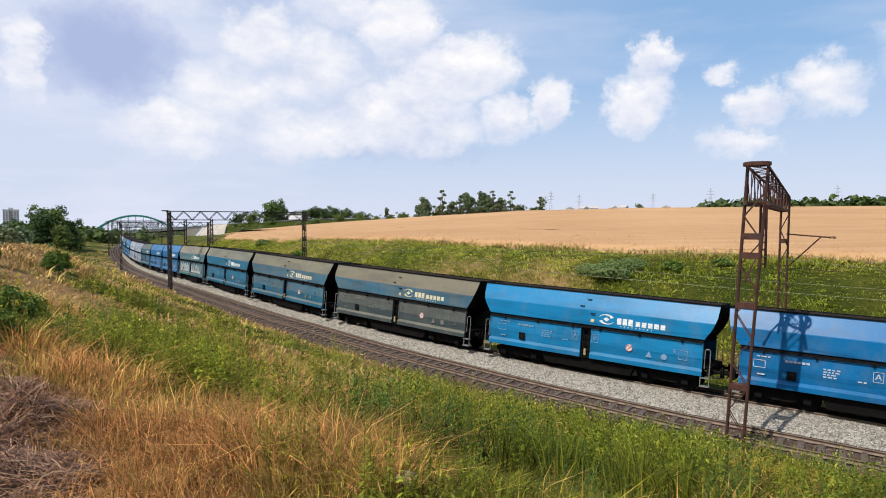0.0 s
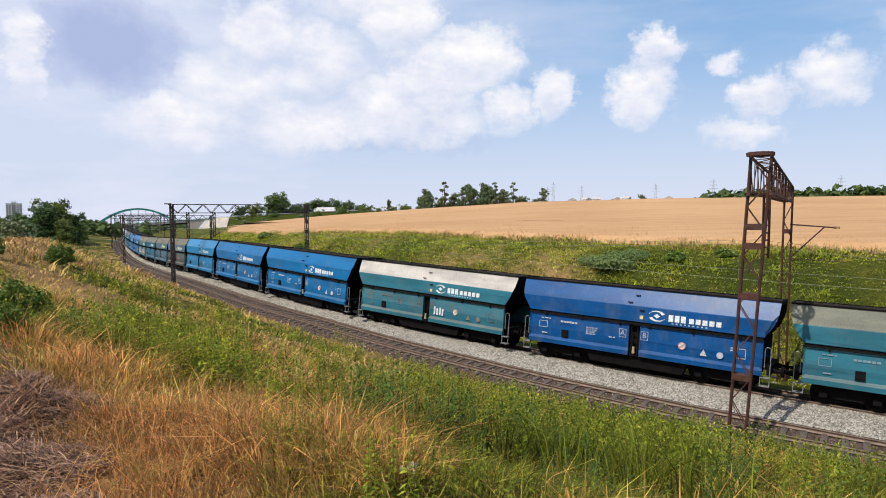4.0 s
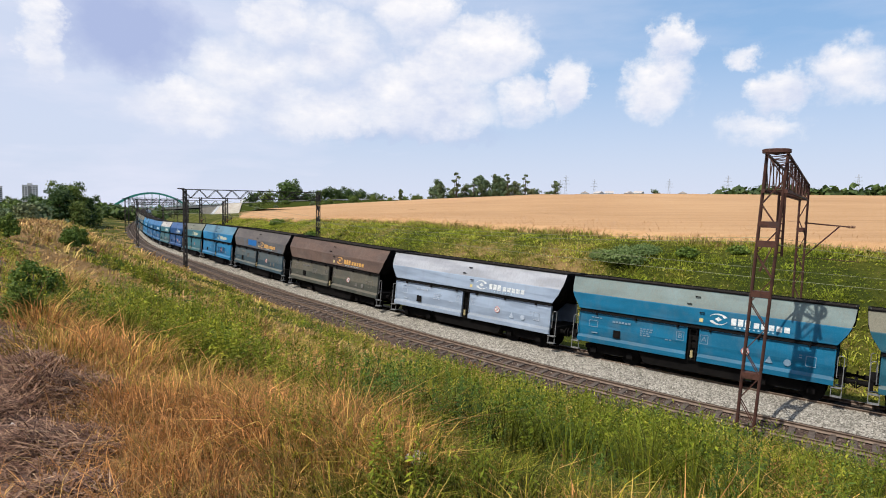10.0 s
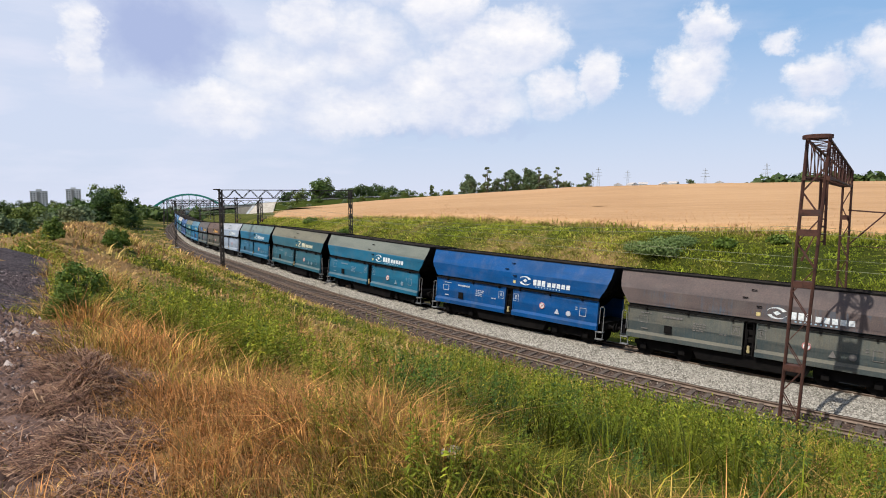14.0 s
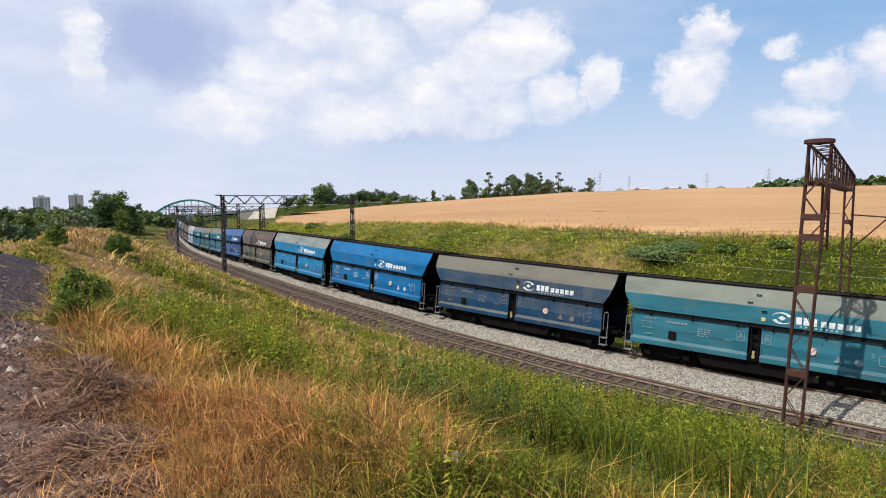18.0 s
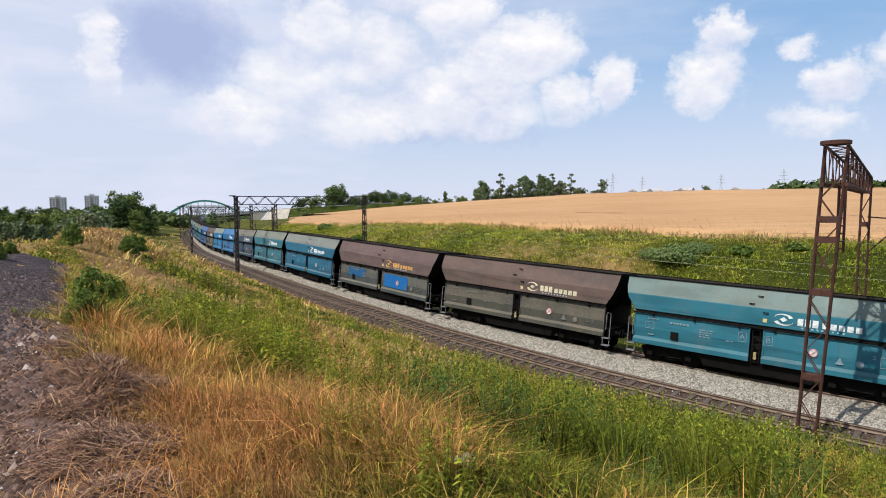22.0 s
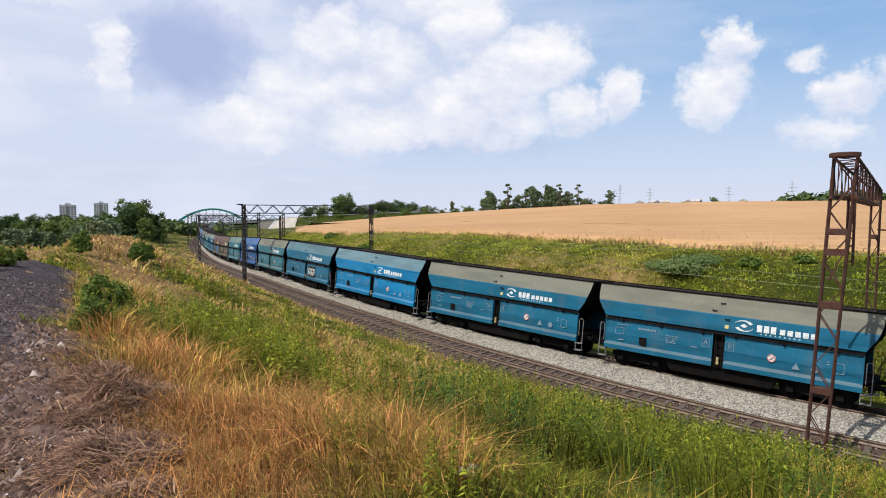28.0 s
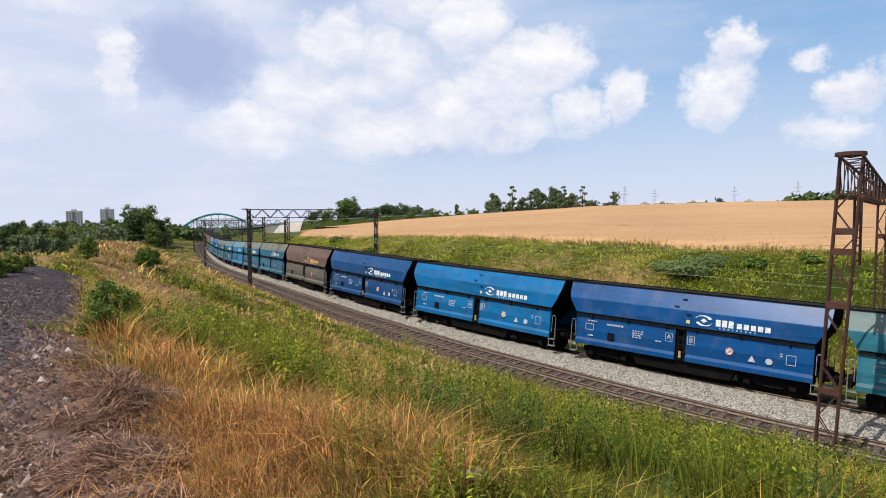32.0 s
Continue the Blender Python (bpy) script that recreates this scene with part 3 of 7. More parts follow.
def wheat_z(x, y):
    return ground_z(x, y) + 0.62 + 0.0015 * np.clip(np.hypot(x, y) - 60, 0, 200) + 0.05 * waves(x, y, 0.9, 4)


def wheat_edge():
    """The strip of wheat that follows the top of the bank, with a ragged rim."""
    ss = np.arange(-75, 170, 0.8)
    rows = np.array([0, 0.25, 0.7, 1.5, 3, 5, 8, 12, 17, 24, 32])
    sg, rg = np.meshgrid(ss, rows, indexing="ij")
    off = -(17.2 + 0.5 * waves(sg, sg * 0, 2.2, 3) + 0.25 * waves(sg, sg * 0, 0.7, 5) + rg)
    x, y, t = np.interp(sg, SS, CX), np.interp(sg, SS, CY), np.interp(sg, SS, TH)
    x, y = (x - np.sin(t) * off).ravel(), (y + np.cos(t) * off).ravel()
    rise = np.interp(rg, (0, 0.25, 0.7, 1.5), (0, 0.5, 0.9, 1.0)).ravel()
    z = ground_z(x, y) - 0.1 + (0.72 + 0.0015 * np.clip(np.hypot(x, y) - 60, 0, 200) + 0.05 * waves(x, y, 0.9, 4)) * rise
    k = len(rows)
    i = (np.arange(len(ss) - 1)[:, None] * k + np.arange(k - 1)).ravel()
    q = np.column_stack([i, i + k, i + k + 1, i + 1])
    ok = np.degrees(np.arctan2(-x, y)) < 15.8
    return np.column_stack([x, y, z]), q[ok[q].all(1)]


wheat = sheet("wheat_field", grid_lines(-120, 420, 1.6, 15, 1.012), grid_lines(-60, 420, 1.6, 45, 1.014), wheat_z, M["wheat"], wheat_keep)
tagged(wheat, "broad field of ripe golden wheat", "wheat field", kind="stuff")
wheat_rim = bulk("wheat_edge", *wheat_edge(), M["wheat"], smooth=True)
tagged(wheat_rim, "ragged edge of the ripe wheat above the bank", "wheat field", kind="stuff")


# ---- track beds, rails, sleepers ----
def ribbon(name, s0, s1, step, section, mat, off, dz=None, width=None):
    """A cross section of (offset, height) drawn along the line."""
    ss = np.arange(s0, s1 + step / 2, step)
    k = len(section)
    v, q = [], []
    for i, s in enumerate(ss):
        o = off(s) if callable(off) else off
        lift = float(dz(s)) if dz else 0.0
        k_ = float(width(s)) if width else 1.0
        for a, z in section:
            v.append(on_line(s, o + a * k_, z + lift))
        if i:
            for j in range(k - 1):
                b = (i - 1) * k + j
                q.append((b, b + 1, b + k + 1, b + k))
    return bulk(name, np.array([tuple(p) for p in v]), np.array(q), mat, smooth=True)


tilt = math.tan(radians(CANT))
LIFT = 0.36


def shoulder_foot(s):
    return near_off(s) - 1.55 * near_width(s)


def shoulder():
    """Pale ballast that slopes from the raised track to the near one."""
    v, q = [], []
    ss = np.arange(-70, 560, 1.0)
    for i, s in enumerate(ss):
        w = float(shoulder_foot(s)) - 0.6
        for f, z in ((0, 0.26), (0.25, 0.26), (0.5, 0.2), (0.78, 0.1), (1.0, -0.08), (1.12, -0.2)):
            v.append(tuple(on_line(s, 0.6 + f * w, z + float(near_dz(s)))))
        if i:
            for j in range(5):
                b = (i - 1) * 6 + j
                q.append((b, b + 1, b + 7, b + 6))
    return bulk("ballast_bed", np.array(v), np.array(q), M["ballast"], smooth=True)


bed = shoulder()
# this bed's dark colour holds both oil stains and the shade under the wagons
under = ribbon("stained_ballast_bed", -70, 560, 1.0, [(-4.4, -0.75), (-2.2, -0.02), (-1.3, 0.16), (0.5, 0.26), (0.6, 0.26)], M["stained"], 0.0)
tagged(under, "dark ballast under the train, oil stains and shade in its colour", "ballast", kind="structure")
tagged(bed, "clean pale grey stone ballast under the tracks", "ballast", kind="structure")
nbed = ribbon("old_ballast_bed", -70, 560, 1.0, [(-1.6, -0.2), (-1.45, -0.11), (-1.0, -0.15), (1.05, -0.15), (1.3, -0.2), (1.8, -0.42), (2.0, -0.6)], M["old_ballast"], near_off, near_dz, near_width)
tagged(nbed, "rust-brown old ballast under the near track", "ballast", kind="structure")

RAIL = [(-0.07, -0.16), (-0.07, -0.145), (-0.012, -0.12), (-0.012, -0.045), (-0.036, -0.035), (-0.036, 0.0), (0.036, 0.0), (0.036, -0.035), (0.012, -0.045), (0.012, -0.12), (0.07, -0.145), (0.07, -0.16)]


def rail(side, off, dz, lift, where, width=None):
    ob = ribbon("rail", -70, 560, 0.75, [(a + side * 0.7535, z + lift) for a, z in RAIL], M["rail"], off, dz, width)
    return tagged(ob, "rusty steel rail of the " + where, "rail", "rails of the line", "structure")


for side in (-1, 1):
    rail(side, near_off, lambda s: near_dz(s) + 0.06, 0.0, "near track", near_width)
    rail(side, 0.0, None, LIFT + 0.02 + side * 0.75 * tilt, "train's track")

SLEEPER = Shape().quadbox([(-0.13, -1.3, -0.17), (0.13, -1.3, -0.17), (0.13, 1.3, -0.17), (-0.13, 1.3, -0.17)],
                          [(-0.11, -1.28, 0), (0.11, -1.28, 0), (0.11, 1.28, 0), (-0.11, 1.28, 0)])
PAD = Shape()
for _s in (-1, 1):
    for _d in (-1, 1):
        PAD.box(-0.08, _s * 0.7535 + _d * 0.10 - 0.05, 0.0, 0.08, _s * 0.7535 + _d * 0.10 + 0.05, 0.05)
SLEEPER.v += PAD.v
SLEEPER.f += [tuple(i + 8 for i in f) for f in PAD.f]
SLEEPER.i += PAD.i


def lay_sleepers():
    thing = tagged(new("near_track_sleepers"), "weathered sleepers of the near track with rusty rail pads", "sleepers", kind="structure")
    first = SLEEPER.made("sleeper", M["sleeper"], thing)
    rng = random.Random(4)
    far_v, far_f, s, count = [], [], -16.0, 0
    while s < 330:
        o = float(near_off(s))
        p = on_line(s, o, float(near_dz(s)) - 0.105)
        m = Matrix.Translation(p) @ pose(0, 0, 0, 0, 0, math.degrees(heading(s)) + rng.uniform(-1.2, 1.2)) @ Matrix.Translation((0, rng.uniform(-0.05, 0.05), 0))
        m = m @ Matrix.Diagonal((1, float(near_width(s)), 1, 1))
        if count < 290:
            ob = first if count == 0 else new("sleeper", first.data)
            ob.parent = thing
            ob.matrix_local = m
        else:
            b = len(far_v)
            far_v += [m @ Vector(v) for v in SLEEPER.v[:8]]
            far_f += [tuple(i + b for i in f) for f in SLEEPER.f[:6]]
        count += 1
        s += 0.65
    rest = solid("sleeper_row", far_v, far_f, M["sleeper"], thing)
    rest["kind"] = "stuff"


def stones():
    """Loose ballast stones, more than can be counted."""
    rng = np.random.default_rng(5)
    n = 36000
    s = rng.uniform(-14, 75, n)
    f = rng.uniform(0.0, 1.0, n)
    o = 0.6 + f * (shoulder_foot(s) - 0.6)
    n = len(s)
    x, y, t = np.interp(s, SS, CX), np.interp(s, SS, CY), np.interp(s, SS, TH)
    z = rail_z(s) + np.interp(f, (0, 0.25, 0.5, 0.78, 1.0), (0.26, 0.26, 0.2, 0.1, -0.08)) - 0.01 + near_dz(s)
    c = np.column_stack([x - np.sin(t) * o, y + np.cos(t) * o, z])
    r = rng.uniform(0.025, 0.055, n)
    base = np.array([(1, 0, 0), (-0.5, 0.87, 0), (-0.5, -0.87, 0), (0, 0, 1.0)])
    a = rng.uniform(0, 6.28, n)
    rot = np.stack([np.stack([np.cos(a), -np.sin(a), 0 * a], 1), np.stack([np.sin(a), np.cos(a), 0 * a], 1), np.stack([0 * a, 0 * a, 1 + 0 * a], 1)], 1)
    v = np.einsum("nij,kj->nki", rot, base) * (r[:, None, None] * rng.uniform(0.7, 1.3, (n, 4, 3))) + c[:, None]
    q = (np.arange(n)[:, None, None] * 4 + np.array([(0, 1, 3), (1, 2, 3), (2, 0, 3)])).reshape(-1, 3)
    ob = bulk("ballast_stones", v.reshape(-1, 3), q, M["ballast_stone"])
    tagged(ob, "loose pale grey ballast stones between the tracks", "stones", kind="stuff")


def stone_material():
    m, n, b = material("ballast_stone", 0.9, 0.0, 0.2)
    r = n.add("ShaderNodeNewGeometry").outputs["Random Per Island"]
    link(n, n.ramp(r, [(0.0, (0.10, 0.09, 0.075)), (0.6, (0.27, 0.25, 0.215)), (1.0, (0.46, 0.43, 0.38))]), b.inputs["Base Color"])
    return m


def old_stones():
    """Rust-brown stones in and beside the near track, with a few fresh pale ones."""
    rng = np.random.default_rng(6)
    n = 20000
    s = rng.uniform(-14, 60, n)
    f = rng.uniform(-1.45, 2.5, n)
    o = near_off(s) + f * near_width(s)
    x, y, t = np.interp(s, SS, CX), np.interp(s, SS, CY), np.interp(s, SS, TH)
    px, py = x - np.sin(t) * o, y + np.cos(t) * o
    z = np.where(f < 1.7, rail_z(s) + near_dz(s) + np.interp(f, (-1.45, -1.0, 1.05, 1.3, 1.8), (-0.11, -0.15, -0.15, -0.2, -0.42)), 0)
    z = np.where(f < 1.7, z, np.maximum(ground_z(px, py), rail_z(s) + near_dz(s) - 0.42)) - 0.005
    c = np.column_stack([px, py, z])
    base = np.array([(1, 0, 0), (-0.5, 0.87, 0), (-0.5, -0.87, 0), (0, 0, 1.0)])
    v = base * (rng.uniform(0.02, 0.05, n)[:, None, None] * rng.uniform(0.6, 1.4, (n, 4, 3))) + c[:, None]
    q = (np.arange(n)[:, None, None] * 4 + np.array([(0, 1, 3), (1, 2, 3), (2, 0, 3)])).reshape(-1, 3)
    ob = bulk("old_ballast_stones", v.reshape(-1, 3), q, M["old_stone"])
    tagged(ob, "rust-brown ballast stones beside the near track", "stones", kind="stuff")


def old_stone_material():
    m, n, b = material("old_ballast_stone", 0.9, 0.0, 0.2)
    r = n.add("ShaderNodeNewGeometry").outputs["Random Per Island"]
    link(n, n.ramp(r, [(0.0, (0.03, 0.02, 0.015)), (0.7, (0.13, 0.085, 0.063)), (0.9, (0.2, 0.15, 0.12)), (1.0, (0.4, 0.36, 0.31))]), b.inputs["Base Color"])
    return m


M["ballast_stone"] = stone_material()
M["old_stone"] = old_stone_material()
stones()
old_stones()


# ---- portals that carry the overhead line ----
def lattice(sh, a, b, w, d, side, deep, chord, lace, panel, rungs=True):
    """A four-chord lattice from a to b; w across side, d across deep; tapering if w is a pair."""
    a, b, side, deep = Vector(a), Vector(b), Vector(side).normalized(), Vector(deep).normalized()
    w0, w1 = w if isinstance(w, tuple) else (w, w)
    d0, d1 = d if isinstance(d, tuple) else (d, d)

    def corner(t, i, j):
        return a.lerp(b, t) + side * ((w0 + (w1 - w0) * t) / 2 * i) + deep * ((d0 + (d1 - d0) * t) / 2 * j)

    for i in (-1, 1):
        for j in (-1, 1):
            sh.bar(corner(0, i, j), corner(1, i, j), chord)
    n = max(2, round((b - a).length / panel))
    for k in range(n):
        t0, t1 = k / n, (k + 1) / n
        f = 1 if k % 2 else -1
        for j in (-1, 1):
            sh.bar(corner(t0, -f, j), corner(t1, f, j), lace)
            if rungs:
                sh.bar(corner(t1, -1, j), corner(t1, 1, j), lace)
        for i in (-1, 1):
            sh.bar(corner(t0, i, -f), corner(t1, i, f), lace)


def portal(s, off_near, off_far, top, mat, label, depth=1.25, wleg=0.75, chord=0.09, lace=0.045):
    """Two lattice legs and a lattice beam across the tracks, with a hanging post, bracket arm and insulators."""
    th = heading(s)
    along = Vector((math.cos(th), math.sin(th), 0))
    thing = empty("catenary_portal", label, "catenary portal", "portals of the overhead line")
    z0 = float(rail_z(s))
    p0, p1 = on_line(s, off_near), on_line(s, off_far)
    f0, f1 = land_z(p0.x, p0.y) - 0.2, land_z(p1.x, p1.y) - 0.2
    foot0, foot1 = Vector((p0.x, p0.y, f0)), Vector((p1.x, p1.y, f1))
    head0 = Vector((p0.x, p0.y, z0 + top))
    head1 = Vector((p1.x, p1.y, z0 + top))
    cross = (head1 - head0).normalized()
    for name, a, b in (("near_leg", foot0, head0), ("far_leg", foot1, head1)):
        sh = Shape()
        lattice(sh, a, b, (wleg, wleg * 0.92), 0.24, along, cross, chord, lace, 1.15)
        sh.made(name, mat, thing)
        ft = Shape().box(-0.55, -0.4, -0.5, 0.55, 0.4, 0.28)
        f = ft.made("footing", M["dark_concrete"], thing)
        f.matrix_local = Matrix.Translation(a) @ pose(0, 0, 0, 0, 0, math.degrees(th))
    sh = Shape()
    c0, c1 = head0 - cross * 0.25 - Vector((0, 0, depth / 2)), head1 + cross * 0.25 - Vector((0, 0, depth / 2))
    lattice(sh, c0, c1, wleg * 0.95, depth, along, (0, 0, 1), chord, lace, 0.8)
    beam = sh.made("beam", mat, thing)
    ring = Shape()
    ring.tube([c0 + along * (wleg * 0.62 * math.cos(a)) + cross * (0.30 * math.sin(a) - 0.1) + Vector((0, 0, depth / 2 + 0.05)) for a in [2 * math.pi * k / 14 for k in range(15)]], 0.055, 5)
    ring.made("end_hoop", mat, beam)
    posts = (0.0, float(near_off(s)))
    for o in posts:
        t = (off_near - o) / (off_near - off_far)
        h = head0.lerp(head1, t) - Vector((0, 0, depth * 0.9))
        low = h - Vector((0, 0, 2.6))
        sh = Shape()
        lattice(sh, low, h, 0.22, 0.22, along, cross, chord * 0.5, lace * 0.6, 0.4)
        post = sh.made("hanging_post", mat, thing)
        arm = Shape()
        tip = low + Vector((0, 0, 0.55)) + along * -1.9
        arm.tube([low + Vector((0, 0, 0.15)), tip], 0.035, 5)
        arm.tube([low + Vector((0, 0, 1.3)), tip - along * 0.3], 0.025, 5)
        arm.tube([tip, tip + along * 0.1 + Vector((0, 0, -0.5))], 0.02, 5)
        arm.made("bracket_arm", mat, post)
        ins = Shape()
        for k in range(6):
            c = low + Vector((0, 0, 0.15)).lerp(Vector((0, 0, 0.2)), k / 6) + (tip - low) * (0.12 + k * 0.035)
            ins.tube([c, c + (tip - low).normalized() * 0.05], [0.09, 0.05], 8)
        ins.made("insulator", M["insulator"], post)
    return thing


def near_portal():
    """The tall portal beside the near track: two lattice legs, a tapering beam that runs away from the viewer, a hanging ladder post and a bracket arm."""
    mat = M["mast"]
    thing = empty("catenary_portal", "tall rust-brown lattice portal beside the near track", "catenary portal", "portals of the overhead line")
    along = Vector((-0.80, 0.60, 0))
    foot0 = Vector((12.0, 21.55, land_z(12.0, 21.55) - 0.2))
    head0 = Vector((12.62, 21.48, 10.16))
    x1, y1 = 19.35, 30.4
    foot1, head1 = Vector((x1 - 0.1, y1, land_z(x1, y1) - 0.2)), Vector((x1, y1, 9.44))
    cross = (head1 - head0).normalized()
    flat = Vector((cross.x, cross.y, 0)).normalized()
    for name, a, b, w0, w1, plates in (("near_leg", foot0, head0, 0.56, 0.66, (0.25, 0.53, 0.70, 0.765)), ("far_leg", foot1, head1, 0.36, 0.36, (0.78,))):
        sh = Shape()
        lattice(sh, a, b, (w0, w1), 0.24, along, flat, 0.062, 0.03, 0.85, False)
        leg = sh.made(name, mat, thing)
        for t in plates:
            c, w = a.lerp(b, t), (w0 + (w1 - w0) * t) / 2
            pl = Shape()
            pl.quadbox([c + along * i * w + flat * 0.15 + Vector((0, 0, j)) for i, j in ((-1, -0.11), (1, -0.11), (1, 0.11), (-1, 0.11))],
                       [c + along * i * w - flat * 0.15 + Vector((0, 0, j)) for i, j in ((-1, -0.11), (1, -0.11), (1, 0.11), (-1, 0.11))])
            pl.made("batten_plate", mat, leg)
        f = Shape().box(-0.5, -0.35, -0.5, 0.5, 0.35, 0.16).made("footing", M["dark_concrete"], thing)
        f.matrix_local = Matrix.Translation(a) @ pose(0, 0, 0, 0, 0, math.degrees(math.atan2(along.y, along.x)))
    # beam: deep and broad at the near end
    deep0, deep1 = 1.28, 0.74
    c0, c1 = head0 - cross * 0.2 - Vector((0, 0, deep0 / 2)), head1 + cross * 0.15 - Vector((0, 0, deep1 / 2))
    sh = Shape()
    lattice(sh, c0, c1, (0.66, 0.34), (deep0, deep1), along, (0, 0, 1), 0.075, 0.028, 0.8)
    for k in range(14):
        t = (k + 0.5) / 14
        c, w, h = c0.lerp(c1, t), (0.68 + (0.38 - 0.68) * t) / 2, (deep0 + (deep1 - deep0) * t) / 2
        for i in (-1, 1):
            sh.bar(c + along * i * w + Vector((0, 0, h)), c + along * i * w - Vector((0, 0, h)), 0.028)
    beam = sh.made("beam", mat, thing)
    ring = Shape()
    for z in (0.03, 0.09):
        ring.tube([c0 + along * (0.42 * math.cos(a)) + flat * (0.36 * math.sin(a) - 0.05) + Vector((0, 0, deep0 / 2 + z)) for a in [2 * math.pi * k / 18 for k in range(19)]], 0.05, 5)
    ring.made("end_hoop", mat, beam)
    foot_plate = Shape()
    for i in (-1, 1):
        foot_plate.bar(c0 - Vector((0, 0, deep0 / 2 + 0.05)) + along * i * 0.36 - flat * 0.1, c0 - Vector((0, 0, deep0 / 2 + 0.05)) + along * i * 0.36 + flat * 1.6, 0.11)
    foot_plate.made("bearing_angle", mat, beam)
    # ladder post that hangs from the beam, with its stay
    h = head0.lerp(head1, 0.18) - Vector((0, 0, 1.1))
    low = h - Vector((0, 0, 2.5))
    sh = Shape()
    for i in (-1, 1):
        sh.bar(h + along * i * 0.10, low + along * i * 0.10, 0.07)
    for k in range(9):
        p = h.lerp(low, (k + 0.5) / 9)
        sh.bar(p - along * 0.10, p + along * 0.10, 0.06)
    post = sh.made("hanging_post", mat, thing)
    sh = Shape().bar(low + Vector((0, 0, 0.9)), low + along * 0.55 + Vector((0, 0, -0.45)), 0.05)
    sh.tube([low + along * 0.55 + Vector((0, 0, -0.45)), low + along * 0.62 + Vector((0, 0, -0.62))], 0.05, 6)
    sh.made("stay", mat, post)
    # bracket arm of the far leg, with insulator
    root = foot1.lerp(head1, 0.815)
    base = foot1.lerp(head1, 0.64)
    arm = Shape().tube([root - along * 0.1, root - along * 2.0 - Vector((0, 0, 0.14))], 0.04, 6)
    arm.tube([base - along * 0.1, root - along * 1.6 - Vector((0, 0, 0.12))], 0.04, 6)
    arm.tube([base - along * 0.1 + Vector((0, 0, 0.06)), base - along * 2.5 - Vector((0, 0, 0.04))], 0.018, 5)
    arm_ob = arm.made("bracket_arm", mat, thing)
    ins = Shape()
    for k in range(6):
        p = root - along * (1.95 + k * 0.05) - Vector((0, 0, 0.14))
        ins.tube([p, p - along * 0.035], [0.075, 0.045], 8)
    ins.made("insulator", M["insulator"], arm_ob)
    return thing


PORTALS = (-54.0, -2.0, 50.5, 101.0, 151.0, 201.0, 251.0, 301.0, 351.0, 401.0)
near_portal()
for _s in (PORTALS[0],) + PORTALS[2:]:
    portal(_s, float(near_off(_s)) + 1.5, -10.0, 8.0 if _s > 0 else 10.5, M["dark_mast"], "dark lattice portal spanning the tracks", 0.85, 0.5, 0.08, 0.05)


def wires():
    """Contact and carrying wires of both tracks."""
    for which, off in (("train's track", lambda s: 0.0), ("near track", near_off)):
        thing = empty("overhead_line", "thin copper overhead line above the " + which, "overhead line", "overhead lines", kind="structure")
        low, high = [], []
        for a, b in zip(PORTALS[:-1], PORTALS[1:]):
            for k in range(12):
                s = a + (b - a) * k / 12
                t = k / 12
                low.append(on_line(s, float(off(s)), 5.6))
                high.append(on_line(s, float(off(s)), 5.95 + 1.0 * (2 * t - 1) ** 2))
        Shape().tube(low, 0.008, 4).made("contact_wire", M["wire"], thing)
        Shape().tube(high, 0.008, 4).made("carrying_wire", M["wire"], thing)
        dr = Shape()
        for p, q in zip(low[::2], high[::2]):
            dr.bar(p, q, 0.008)
        dr.made("dropper", M["wire"], thing)


wires()


# ---- trees, bushes, woods ----
def leaf_quads(rng, blobs, count, size, flat=0.75):
    """Leaf clumps scattered in the outer part of round masses: (x, y, z, radius)."""
    b = np.array(blobs, float)
    pick = rng.choice(len(b), count, p=b[:, 3] ** 2 / (b[:, 3] ** 2).sum())
    d = rng.normal(size=(count, 3))
    d /= np.linalg.norm(d, axis=1)[:, None]
    r = b[pick, 3] * rng.uniform(0.1, 1.25, count) ** 0.7
    c = b[pick, :3] + d * r[:, None] * np.array([1, 1, flat])
    n = d + rng.normal(size=(count, 3)) * 0.6 + np.array([0, 0, 0.35])
    n /= np.linalg.norm(n, axis=1)[:, None]
    u = np.cross(n, rng.normal(size=(count, 3)))
    u /= np.linalg.norm(u, axis=1)[:, None]
    w = np.cross(n, u)
    s = size * rng.uniform(0.6, 1.35, count)[:, None]
    v = np.stack([c - u * s - w * s * 0.5, c + u * s * 0.2 - w * s, c + u * s + w * s * 0.4, c - u * s * 0.3 + w * s], 1)
    return v.reshape(-1, 3), np.arange(count * 4).reshape(-1, 4)


